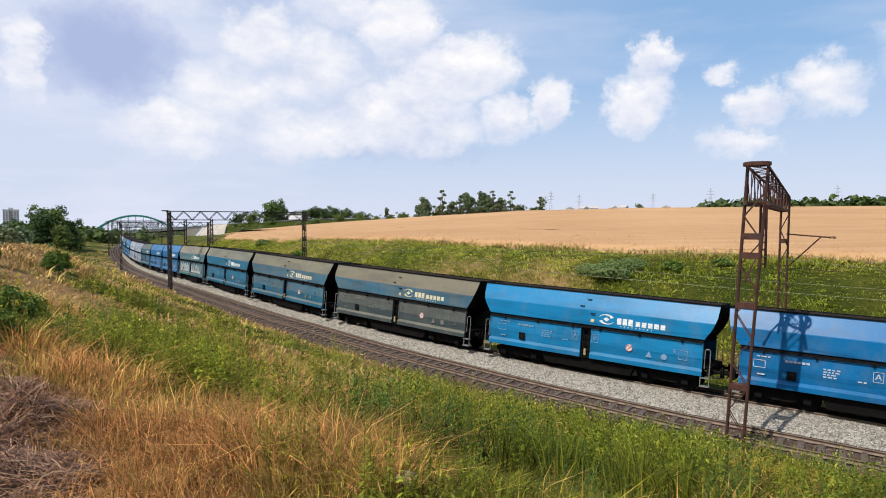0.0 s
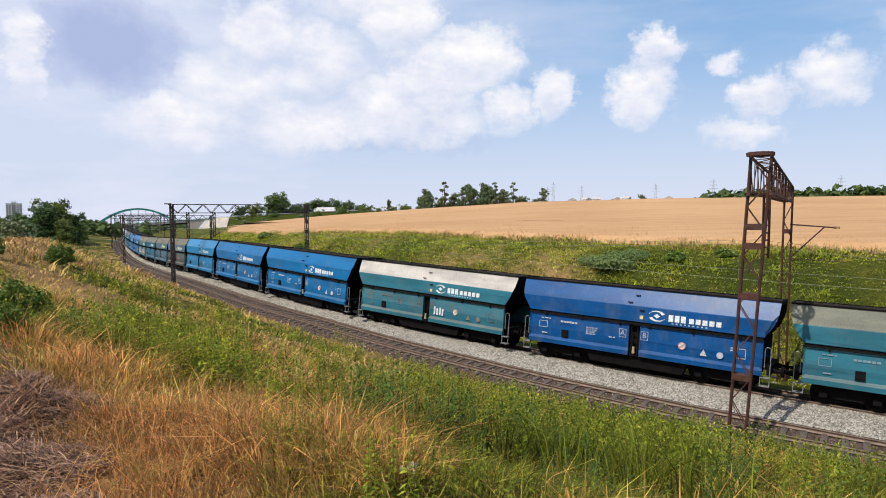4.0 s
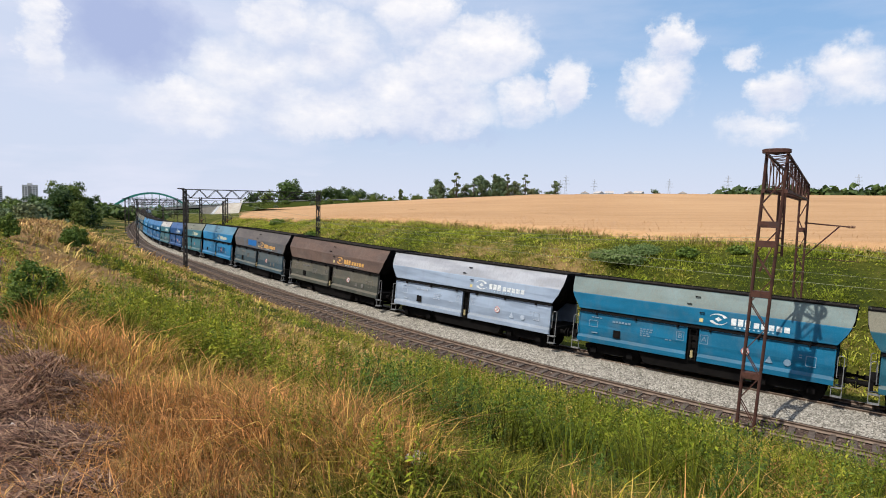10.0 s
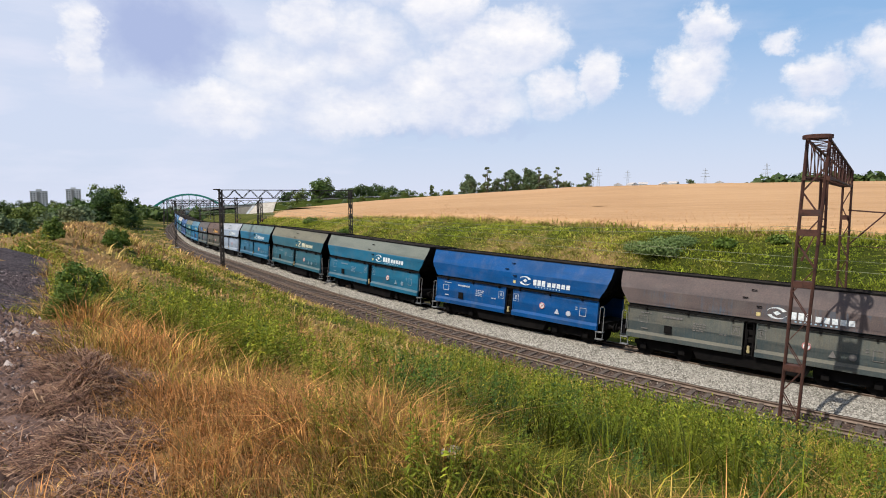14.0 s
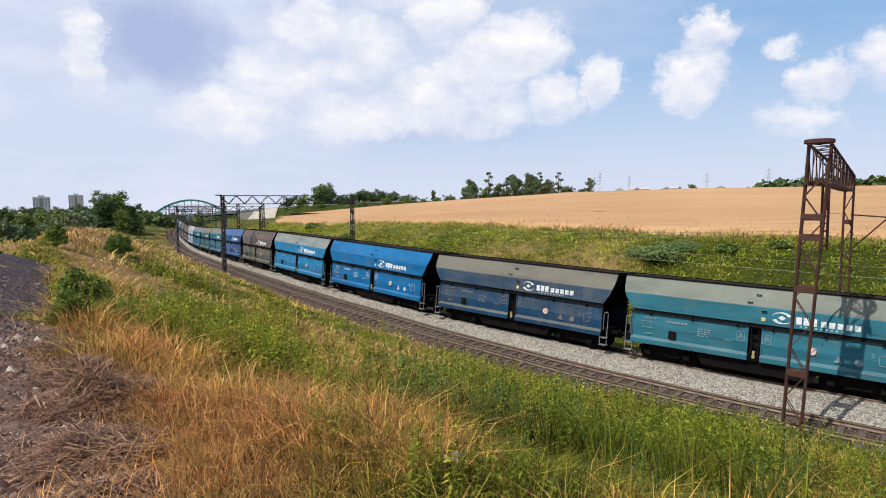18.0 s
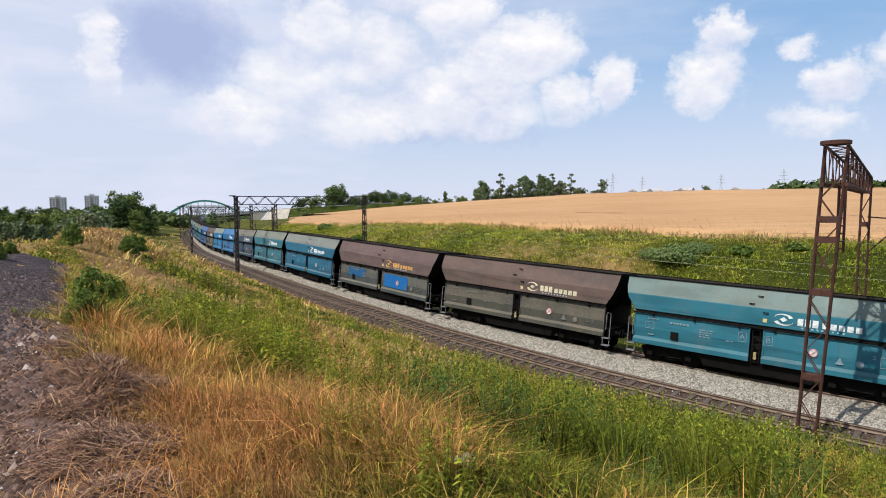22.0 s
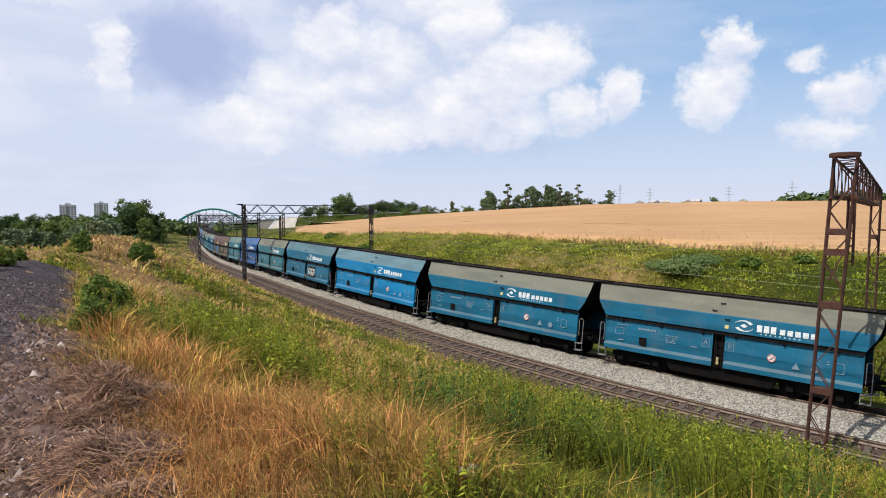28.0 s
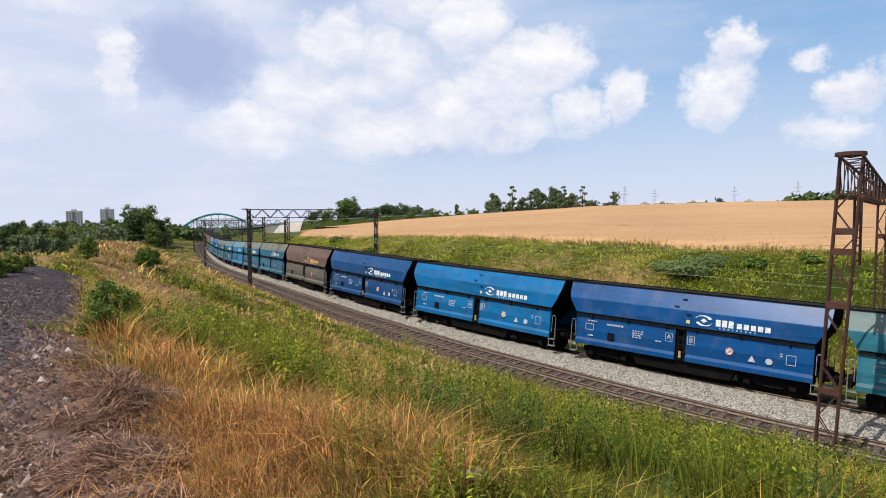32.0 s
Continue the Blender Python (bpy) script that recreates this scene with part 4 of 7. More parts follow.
def tree(name, height, spread, seed, mat, leaves=900, size=0.34, sparse=False, bare=0.22, label="", category="tree", shape="round"):
    rng = np.random.default_rng(seed)
    rnd = random.Random(seed)
    thing = empty(name, label, category)
    sh = Shape()
    top = Vector((rnd.uniform(-0.3, 0.3), rnd.uniform(-0.3, 0.3), height * 0.82))
    r0 = height * 0.022 + 0.05
    sh.tube([(0, 0, -0.4), (0.03, 0, height * 0.25), top * 0.6, top], [r0 * 1.3, r0, r0 * 0.6, r0 * 0.15], 7)
    blobs = []
    k = 7 if sparse else 10
    for i in range(k):
        t = bare + (1 - bare) * (i + 0.5) / k
        a = i * 2.4 + rnd.uniform(-0.5, 0.5)
        if shape == "cone":
            reach = spread * 0.5 * (1.05 - t)
        else:
            reach = spread * 0.5 * math.sin(math.pi * min(1, 0.18 + 0.72 * t)) * rnd.uniform(0.45, 0.95)
        z = height * t * 0.93
        tip = Vector((math.cos(a) * reach * 0.75, math.sin(a) * reach * 0.75, z))
        sh.tube([(0, 0, height * t * 0.62), tip * 0.6 + Vector((0, 0, height * 0.02)), tip], [r0 * 0.45, r0 * 0.28, r0 * 0.1], 5)
        rad = (0.13 if sparse else 0.19) * spread * rnd.uniform(0.6, 1.3) * (0.75 if shape == "cone" else 1)
        blobs.append((tip.x, tip.y, tip.z, rad))
        for j in range(3):
            blobs.append((tip.x + rnd.uniform(-1, 1) * rad * 1.3, tip.y + rnd.uniform(-1, 1) * rad * 1.3, tip.z + rnd.uniform(-0.9, 1.1) * rad, rad * rnd.uniform(0.35, 0.7)))
        if not sparse:
            blobs.append((tip.x * 0.35 + rnd.uniform(-1, 1) * spread * 0.06, tip.y * 0.35, z + rad * 0.2, rad * 1.05))
    sh.made("trunk", M["bark"], thing, smooth=True)
    v, q = leaf_quads(rng, blobs, leaves, size)
    crown = bulk("crown", v, q, mat)
    crown.parent = thing
    return thing


def bush(name, width, height, seed, mat, leaves, size, label):
    rng = np.random.default_rng(seed)
    rnd = random.Random(seed)
    thing = empty(name, label, "bush")
    sh = Shape()
    blobs = []
    for i in range(46):
        a = i * 2.4
        reach = width * 0.5 * math.sqrt((i + 0.5) / 46) * rnd.uniform(0.75, 1.05)
        z = height * (1 - (2 * reach / width) ** 2 * 0.75) * rnd.uniform(0.35, 0.92)
        tip = Vector((math.cos(a) * reach, math.sin(a) * reach, z))
        sh.tube([(0, 0, -0.1), tip * 0.5 + Vector((0, 0, 0.05 * height)), tip], [0.02 * height, 0.014 * height, 0.005 * height], 5)
        blobs.append((*tip, width * rnd.uniform(0.11, 0.19)))
    sh.made("woody_stem", M["bark"], thing, smooth=True)
    v, q = leaf_quads(rng, blobs, leaves, size, 0.9)
    v[:, 2] = np.maximum(v[:, 2], 0.02)
    crown = bulk("foliage", v, q, mat)
    crown.parent = thing
    return thing


def spot(az, d, sink=0.0):
    a = radians(az)
    x, y = -math.sin(a) * d, math.cos(a) * d
    return x, y, land_z(x, y) - sink


def put(thing, az, d, turn=0.0, size=1.0, sink=0.0, label=""):
    x, y, z = spot(az, d, sink)
    thing.matrix_world = pose(x, y, z, 0, 0, turn) @ Matrix.Diagonal((size, size, size, 1))
    if label:
        thing["label"] = label
    return thing


def copy_to(thing, az, d, turn, size, sink=0.0, label=""):
    x, y, z = spot(az, d, sink)
    ob = copy_thing(thing, pose(x, y, z, 0, 0, turn))
    ob.scale = (size, size, size)
    if label:
        ob["label"] = label
    return ob


def plant_trees():
    broad = tree("broadleaf_tree", 11, 11, 11, M["leaf"], 3600, 0.30, bare=0.05, label="broad green tree with a full crown")
    dark = tree("dark_tree", 12, 13, 12, M["leaf_dark"], 3600, 0.33, bare=0.03, label="dense dark green tree on the skyline")
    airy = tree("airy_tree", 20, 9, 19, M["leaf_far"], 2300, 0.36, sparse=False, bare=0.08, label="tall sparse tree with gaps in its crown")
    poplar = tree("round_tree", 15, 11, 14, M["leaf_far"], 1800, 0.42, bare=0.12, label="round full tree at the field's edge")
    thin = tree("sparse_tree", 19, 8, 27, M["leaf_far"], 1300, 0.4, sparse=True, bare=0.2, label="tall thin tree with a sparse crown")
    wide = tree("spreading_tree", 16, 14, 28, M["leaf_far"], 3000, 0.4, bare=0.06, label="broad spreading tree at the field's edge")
    fir = tree("conifer", 11, 5, 15, M["leaf_dark"], 1100, 0.34, bare=0.1, shape="cone", label="dark pointed conifer at the field's edge")
    low = tree("scrub_tree", 5, 6, 16, M["leaf_far"], 1300, 0.24, bare=0.05, label="low shrubby tree with dense leaves")
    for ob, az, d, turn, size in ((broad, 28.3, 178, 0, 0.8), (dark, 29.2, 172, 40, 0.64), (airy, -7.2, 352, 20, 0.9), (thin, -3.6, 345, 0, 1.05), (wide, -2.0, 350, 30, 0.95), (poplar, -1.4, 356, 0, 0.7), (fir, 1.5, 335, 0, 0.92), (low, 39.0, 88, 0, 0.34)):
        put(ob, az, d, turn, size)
    # the dark group on the left skyline
    for az, d, s, p in ((28.8, 182, 0.8, dark), (27.4, 186, 0.6, dark), (30.2, 168, 0.5, broad), (26.6, 200, 0.42, broad), (31.4, 162, 0.42, dark), (27.9, 170, 0.55, broad),
                        (32.6, 155, 0.38, dark), (33.8, 150, 0.36, broad), (35.2, 140, 0.4, dark), (36.6, 150, 0.4, broad), (38.2, 148, 0.42, dark), (40.0, 150, 0.45, dark),
                        (32.2, 112, 0.42, broad), (33.4, 108, 0.42, broad), (31.2, 120, 0.36, low), (28.8, 132, 0.4, low), (42.5, 150, 0.5, dark), (45, 160, 0.6, broad), (34.6, 100, 0.4, broad),
                        (34.2, 190, 0.5, dark), (35.8, 190, 0.5, dark), (37.4, 190, 0.5, dark), (39.2, 190, 0.52, dark), (41.2, 190, 0.5, dark), (30.8, 196, 0.55, dark), (32.0, 200, 0.5, dark),
                        (40.6, 84, 0.3, low), (42.6, 80, 0.34, low), (44.5, 74, 0.34, low)):
        copy_to(p, az, d, az * 37 % 360, s * 0.9)
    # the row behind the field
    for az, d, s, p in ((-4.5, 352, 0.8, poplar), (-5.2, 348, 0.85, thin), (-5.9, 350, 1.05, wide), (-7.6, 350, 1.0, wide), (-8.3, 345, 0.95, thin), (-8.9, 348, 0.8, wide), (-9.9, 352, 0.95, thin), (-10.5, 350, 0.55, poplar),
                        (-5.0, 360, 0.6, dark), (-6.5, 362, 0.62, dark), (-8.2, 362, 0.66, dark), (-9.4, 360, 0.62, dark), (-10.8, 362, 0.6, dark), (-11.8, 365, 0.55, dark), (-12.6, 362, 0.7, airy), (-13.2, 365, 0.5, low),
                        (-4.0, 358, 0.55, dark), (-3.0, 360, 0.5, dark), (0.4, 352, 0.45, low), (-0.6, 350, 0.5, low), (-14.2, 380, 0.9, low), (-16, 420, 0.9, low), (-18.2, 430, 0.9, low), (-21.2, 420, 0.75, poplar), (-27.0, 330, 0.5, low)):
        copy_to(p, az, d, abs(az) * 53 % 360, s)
    # trees by the road behind the portals
    for az, d, s, p in ((14.6, 330, 0.85, dark), (13.4, 322, 0.95, broad), (11.8, 318, 1.35, broad), (11.0, 322, 1.2, dark), (10.0, 340, 0.8, dark), (9.0, 345, 0.9, dark), (8.0, 345, 0.95, dark), (7.0, 350, 0.9, dark), (6.1, 350, 0.95, dark), (5.2, 352, 0.85, dark),
                        (4.3, 352, 0.7, dark), (3.4, 355, 0.6, dark), (2.5, 352, 0.5, low), (12.6, 300, 0.6, low), (14.2, 296, 0.6, low), (9.4, 312, 0.8, low)):
        if p is low:
            copy_to(p, az, d, az * 71 % 360, s)
        else:
            copy_to(p, az, d * 1.44, az * 71 % 360, s * 1.3 + 0.1)
    # hedge at the foot of the skyline trees
    rnd = random.Random(77)
    for k in range(46):
        az = rnd.uniform(-12.5, 8.5)
        copy_to(rnd.choice((low, low, broad)) , az, 356 + rnd.uniform(-5, 12), rnd.uniform(0, 360), rnd.uniform(0.4, 0.8) * (1 if az < -3 else 0.8))
    # scrub in the hollow behind the ridge
    for k in range(22):
        az = rnd.uniform(29, 45)
        copy_to(low, az, rnd.uniform(66, 105), rnd.uniform(0, 360), rnd.uniform(0.35, 0.75))
    b1 = bush("meadow_bush", 1.15, 1.75, 31, M["leaf_bush"], 9500, 0.026, "leafy dark green bush in the grass")
    put(b1, 30.9, 12.7, 0, 0.8, 0.05)
    copy_to(b1, 31.9, 10.9, 110, 0.5, 0.05, "small pale green bush in the grass")
    b2 = bush("ridge_bush", 1.5, 1.9, 32, M["leaf_bush"], 5600, 0.05, "round green bush on the grassy ridge")
    put(b2, 32.6, 30, 0, 0.52)
    copy_to(b2, 28.6, 32, 80, 0.5)
    copy_to(b2, 28.0, 34, 140, 0.55)
    for az, d, s in ((37.6, 22, 0.34), (38.8, 21, 0.4), (40.2, 21.5, 0.42), (41.6, 21, 0.4), (43, 20.5, 0.44), (36.6, 24, 0.26), (39.5, 24, 0.4)):
        copy_to(b2, az, d, az * 91 % 360, s)
    b3 = bush("bank_bush", 4.0, 1.1, 33, M["leaf_grey"], 6500, 0.075, "pale green bramble thicket on the far bank")
    put(b3, -18.8, 46.2, 0, 0.85, 0.25)
    copy_to(b3, -20.6, 46.8, 130, 0.55, 0.2)
    copy_to(b3, -17.0, 47.0, 60, 0.5, 0.2)
    b4 = bush("bank_shrub", 2.2, 1.0, 34, M["leaf_bush"], 1100, 0.11, "small dark shrub at the bank's edge")
    put(b4, 0.5, 54, 0, 1.0, 0.1)
    for az, d, s in ((-3.0, 52, 0.7), (-7.5, 48.5, 0.6), (-12.0, 46, 0.6), (-24.0, 46, 0.7), (6.0, 66, 0.8), (9.5, 80, 0.9), (-28.0, 46.5, 0.6), (12.5, 104, 1.1)):
        copy_to(b4, az, d, az * 31 % 360, s, 0.1)


plant_trees()


def far_woods():
    """Woods along the skyline, far beyond counting."""
    rng = np.random.default_rng(8)
    vs, qs, base = [], [], 0
    runs = ((16, 62, 700, 1100, 9, 420), (22, 60, 260, 420, 7, 260), (-26.5, -60, 300, 350, 8, 420), (3, 13, 470, 540, 8, 120), (-13, -27, 600, 800, 4, 120))
    for a0, a1, d0, d1, h, n in runs:
        for k in range(n):
            az, d = rng.uniform(min(a0, a1), max(a0, a1)), rng.uniform(d0, d1)
            x, y = -math.sin(radians(az)) * d, math.cos(radians(az)) * d
            z = land_z(x, y)
            if a0 > 0:
                z = max(z, EYE[2] - 15 - d * 0.012) if az > 27 else max(z, EYE[2] - 11 - d * 0.012)
            s = h * rng.uniform(0.6, 1.15)
            v, q = leaf_quads(rng, [(x, y, z + s * 0.45, s * 0.5), (x + s * 0.4, y, z + s * 0.3, s * 0.42), (x - s * 0.4, y + 1, z + s * 0.3, s * 0.4)], 46, s * 0.17)
            vs.append(v)
            qs.append(q + base)
            base += len(v)
    ob = bulk("far_woods", np.concatenate(vs), np.concatenate(qs), M["leaf_dark"])
    tagged(ob, "distant dark woods along the skyline", "woods", kind="stuff")


far_woods()


# ---- road bridge with a green arch ----
def road_bridge():
    thing = empty("arch_bridge", "road bridge with a turquoise green steel arch over the railway", "bridge")
    a, b = Vector((-222, 439, -2.8)), Vector((-141, 470, 3.4))
    d = (b - a).normalized()
    flat = Vector((d.x, d.y, 0)).normalized()
    n = Vector((-flat.y, flat.x, 0))

    def at(t, out, up):
        return a.lerp(b, t) + n * out + Vector((0, 0, up))

    def beam(name, t0, t1, o0, o1, z0, z1, mat, parent=None):
        sh = Shape().quadbox([at(t0, o0, z0), at(t1, o0, z0), at(t1, o1, z0), at(t0, o1, z0)], [at(t0, o0, z1), at(t1, o0, z1), at(t1, o1, z1), at(t0, o1, z1)])
        return sh.made(name, mat, parent or thing)

    beam("deck", -0.02, 1.02, -6, 6, -2.0, 0.1, M["dark_steel"])
    beam("edge_beam", -0.02, 1.02, -6.3, -6, -1.0, 0.5, M["dark_concrete"])
    beam("edge_beam", -0.02, 1.02, 6, 6.3, -1.0, 0.5, M["dark_concrete"])
    for o in (-5.4, 5.4):
        pts = [at(0.09 + 0.60 * k / 22, o, 0.1 + 10.9 * (1 - (k / 11 - 1) ** 2)) for k in range(23)]
        sh = Shape()
        for p, q in zip(pts[:-1], pts[1:]):
            sh.bar(p, q, 1.0, 1.25)
        arch = sh.made("arch_rib", M["green_steel"], thing)
        for k in range(2, 21, 2):
            Shape().bar(pts[k], at(0.09 + 0.60 * k / 22, o, 0.1), 0.16).made("hanger", M["green_steel"], arch)
        rl = Shape()
        for z in (0.7, 1.15):
            rl.bar(at(-0.02, o * 1.1, z), at(1.02, o * 1.1, z), 0.08)
        for k in range(34):
            rl.bar(at(k / 33, o * 1.1, 0.1), at(k / 33, o * 1.1, 1.15), 0.08)
        rl.made("railing", M["green_steel"], thing)
    for k in range(5, 19, 3):
        pa = at(0.09 + 0.60 * k / 22, -5.4, 0.1 + 10.9 * (1 - (k / 11 - 1) ** 2))
        Shape().bar(pa, pa + n * 10.8, 0.35).made("cross_brace", M["green_steel"], thing)
    for t in (0.015, 0.20, 0.235):
        c = at(t, 0, -1.0)
        zl = land_z(c.x, c.y) - 1
        for o in (-4.5, 0, 4.5):
            p = at(t, o, -1.0)
            Shape().tube([(p.x, p.y, zl), p], 0.55, 12).made("pier", M["concrete"], thing)
    # far abutment with its sloping wing wall
    c = at(0.93, 0, 0)
    sh = Shape()
    low = min(land_z(c.x, c.y), c.z - 9) - 1
    p0, p1, q0, q1 = at(0.78, -6.2, -1.1), at(1.02, -6.6, -1.1), at(0.78, 6.2, -1.1), at(1.02, 6.4, -1.1)
    sh.quadbox([Vector((p.x, p.y, low)) for p in (p0, p1, q1, q0)], [p0, p1, q1, q0])
    ab = sh.made("abutment", M["concrete"], thing)
    w0 = at(1.02, -6.45, 0.2)
    w1 = at(1.32, -19, -6.5)
    sh = Shape()
    sh.quadbox([Vector((w0.x, w0.y, low)), Vector((w1.x, w1.y, low)), Vector((w1.x, w1.y, low)) + n * 0.8, Vector((w0.x, w0.y, low)) + n * 0.8],
               [w0, w1, w1 + n * 0.8, w0 + n * 0.8])
    sh.made("wing_wall", M["concrete"], ab)


road_bridge()


ROAD = [(-141, 470, 3.5), (-100, 452, 5.9), (-55, 440, 8.0), (-10, 432, 9.3), (40, 428, 10.2), (100, 426, 10.6), (170, 430, 10.5)]


def road_point(t, out=0.0, up=0.0):
    if t < 0:
        a, b = Vector(ROAD[0]), Vector((-222, 439, -2.7))
        d = (a - b).normalized()
        return a.lerp(b, -t / 2) + Vector((-d.y, d.x, 0)).normalized() * out + Vector((0, 0, up))
    k = min(int(t), len(ROAD) - 2)
    a, b = Vector(ROAD[k]), Vector(ROAD[k + 1])
    d = (b - a).normalized()
    return a.lerp(b, t - k) + Vector((-d.y, d.x, 0)).normalized() * out + Vector((0, 0, up))


def road():
    v, q = [], []
    sec = [(-16, -9.0), (-6, -0.1), (6, -0.1), (16, -9.0)]
    steps = 48
    for k in range(steps + 1):
        for o, z in sec:
            v.append(tuple(road_point(6 * k / steps, o, z)))
        if k:
            for j in range(3):
                b = (k - 1) * 4 + j
                q.append((b, b + 1, b + 5, b + 4))
    tagged(bulk("road_embankment", np.array(v), np.array(q), M["ground"]), "grassy embankment of the road", "embankment", kind="structure")
    v, q = [], []
    for k in range(steps + 1):
        for o in (-5, 5):
            v.append(tuple(road_point(6 * k / steps, o, 0.02)))
        if k:
            b = (k - 1) * 2
            q.append((b, b + 1, b + 3, b + 2))
    tagged(bulk("road", np.array(v), np.array(q), M["asphalt"]), "grey asphalt road on the embankment", "road", kind="structure")
    a0, a1, b0, b1 = road_point(0.02, -6.3, 0.1), road_point(0.42, -6.3, 0.1), road_point(0.02, -18, -9.2), road_point(0.55, -18, -9.2)
    up = Vector((0, 0, 0.4))
    sh = Shape().quadbox([b0, b1, a1, a0], [b0 + up, b1 + up, a1 + up, a0 + up])
    tagged(sh.made("slope_paving", M["concrete"]), "pale concrete paving on the embankment beside the bridge", "paving", kind="structure")
    sh = Shape()
    for k in range(24):
        p = b0.lerp(a0, k / 24) + up
        sh.bar(p - Vector((1.5, 0.6, 0)), p, 0.6, 0.7)
    tagged(sh.made("slope_stairs", M["white"]), "whitish stairs up the embankment beside the bridge", "stairs", kind="structure")
    rail_ = empty("guard_rail", "steel guard rail along the road", "guard rail", kind="structure")
    sh = Shape()
    for k in range(96):
        sh.bar(road_point(k / 16, -5.6, 0.62), road_point((k + 1) / 16 - 0.001, -5.6, 0.62), 0.06, 0.3)
    sh.made("beam", M["pylon"], rail_)
    sh = Shape()
    for k in range(96):
        p = road_point(k / 16, -5.6)
        sh.bar(p, p + Vector((0, 0, 0.7)), 0.1)
    sh.made("posts", M["pylon"], rail_)["kind"] = "stuff"


road()


def lorry(label, length, tall):
    """Lorry with a box body: x is ahead."""
    t = empty("lorry", label, "lorry", "lorries on the road")
    Shape().box(-length, -1.25, 0.95, 0, 1.25, tall).made("box_body", M["white"], t)
    Shape().box(-length, -1.0, 0.6, 0.2, 1.0, 0.95).made("chassis", M["dark_steel"], t)
    cab = Shape().prism([(0.25, 0.5), (2.35, 0.5), (2.35, 1.7), (2.0, 3.0), (0.25, 3.1)], -1.2, 1.2).made("cab", M["white"], t)
    Shape().box(1.0, -1.22, 1.8, 1.9, 1.22, 2.6).made("side_window", M["window"], cab)
    for x in (1.5, -length + 1.0, -length + 2.3, -1.5):
        for y in (-1.1, 1.1):
            Shape().tube([(x, y - 0.15, 0.5), (x, y + 0.15, 0.5)], 0.5, 14).made("wheel", M["tyre"], t)
    return t


lorries = [lorry("white box lorry driving on the road", 9.5, 3.8), lorry("long white articulated lorry driving on the road", 13.0, 3.9), lorry("short white box lorry driving on the road", 6.5, 3.4)]


# ---- tower blocks, houses, power pylons ----
def tower(az, d, w, deep, h, floors, bays):
    t = empty("tower_block", "pale high-rise block of flats with rows of windows", "tower block", "tower blocks")
    x, y = -math.sin(radians(az)) * d, math.cos(radians(az)) * d
    t.matrix_world = pose(x, y, EYE[2] - 38, 0, 0, az)
    Shape().box(-w / 2, -deep / 2, 0, w / 2, deep / 2, h).made("wall", M["plaster"], t)
    Shape().box(-w / 2 - 0.3, -deep / 2 - 0.3, h, w / 2 + 0.3, deep / 2 + 0.3, h + 0.6).made("roof", M["dark_concrete"], t)
    Shape().box(-w / 6, -deep / 4, h + 0.6, w / 6, deep / 4, h + 4).made("lift_house", M["plaster"], t)
    first = None
    for f in range(floors):
        for b in range(bays):
            cx, cz = -w / 2 + w * (b + 0.5) / bays, 2 + (h - 4) * (f + 0.5) / floors
            if first is None:
                first = Shape().box(-w / bays * 0.3, -0.12, -0.8, w / bays * 0.3, 0.05, 0.8).made("window", M["window"], t)
                ob = first
            else:
                ob = new("window", first.data)
                ob.parent = t
            ob.matrix_local = Matrix.Translation((cx, -deep / 2, cz))
    Shape().box(-w * 0.12, -deep / 2 - 0.4, 1, w * 0.05, -deep / 2 - 0.1, h - 1).made("balcony_strip", M["dark_concrete"], t)


tower(33.4, 1300, 26, 16, 50, 14, 6)
tower(31.1, 1350, 24, 16, 54, 15, 6)


def house(az, d, turn, w=8, h=4):
    t = empty("house", "small white house with a pitched roof", "house", "houses beyond the field")
    x, y = -math.sin(radians(az)) * d, math.cos(radians(az)) * d
    t.matrix_world = pose(x, y, EYE[2] + d * math.tan(radians(float(np.interp(az, (-22, -11, 30), (0.95, 0.74, -0.4))))) - h * 0.4, 0, 0, az + turn)
    Shape().box(-w / 2, -4, -4, w / 2, 4, h).made("wall", M["white"], t)
    Shape().prism([(-w / 2 - 0.4, h), (w / 2 + 0.4, h), (0, h + 2.2)], -4.4, 4.4).made("roof", M["roof"], t)
    for x in (-w / 4, w / 4):
        Shape().box(x - 0.7, -4.06, 1.2, x + 0.7, -3.95, 2.8).made("window", M["window"], t)


for _a, _d, _t in ((-15.2, 640, 0), (-16.4, 660, 40), (-17.3, 650, 90), (-19.0, 680, 20), (-19.8, 650, 70), (-23.4, 700, 0)):
    house(_a, _d, _t)


def pylon(az, d, h, foot):
    t = empty("power_pylon", "slender grey lattice power pylon on the skyline", "power pylon", "pylons on the skyline")
    x, y = -math.sin(radians(az)) * d, math.cos(radians(az)) * d
    t.matrix_world = pose(x, y, foot, 0, 0, az)
    sh = Shape()
    lattice(sh, (0, 0, 0), (0, 0, h), (h * 0.14, 0.6), (h * 0.14, 0.6), (1, 0, 0), (0, 1, 0), 0.34, 0.2, h / 9)
    sh.made("tower", M["pylon"], t)
    for z, w in ((0.68, 5.5), (0.80, 4.4), (0.91, 3.2)):
        Shape().bar((-w, 0, h * z), (w, 0, h * z), 0.35, 0.4).made("cross_arm", M["pylon"], t)


for _a, _d, _h in ((-13.5, 900, 38), (-16.0, 1000, 36), (-22.3, 900, 34), (-26.9, 820, 36), (-36, 800, 36), (-13.0, 860, 30)):
    pylon(_a, _d, _h, EYE[2] + _d * math.tan(radians(0.6)) - 6)


# ---- the coal train: self-unloading hopper wagons ----
PITCH = 12.26
WHITE, CREAM, ORANGE = (0.72, 0.74, 0.74, 1), (0.66, 0.60, 0.42, 1), (0.62, 0.33, 0.09, 1)


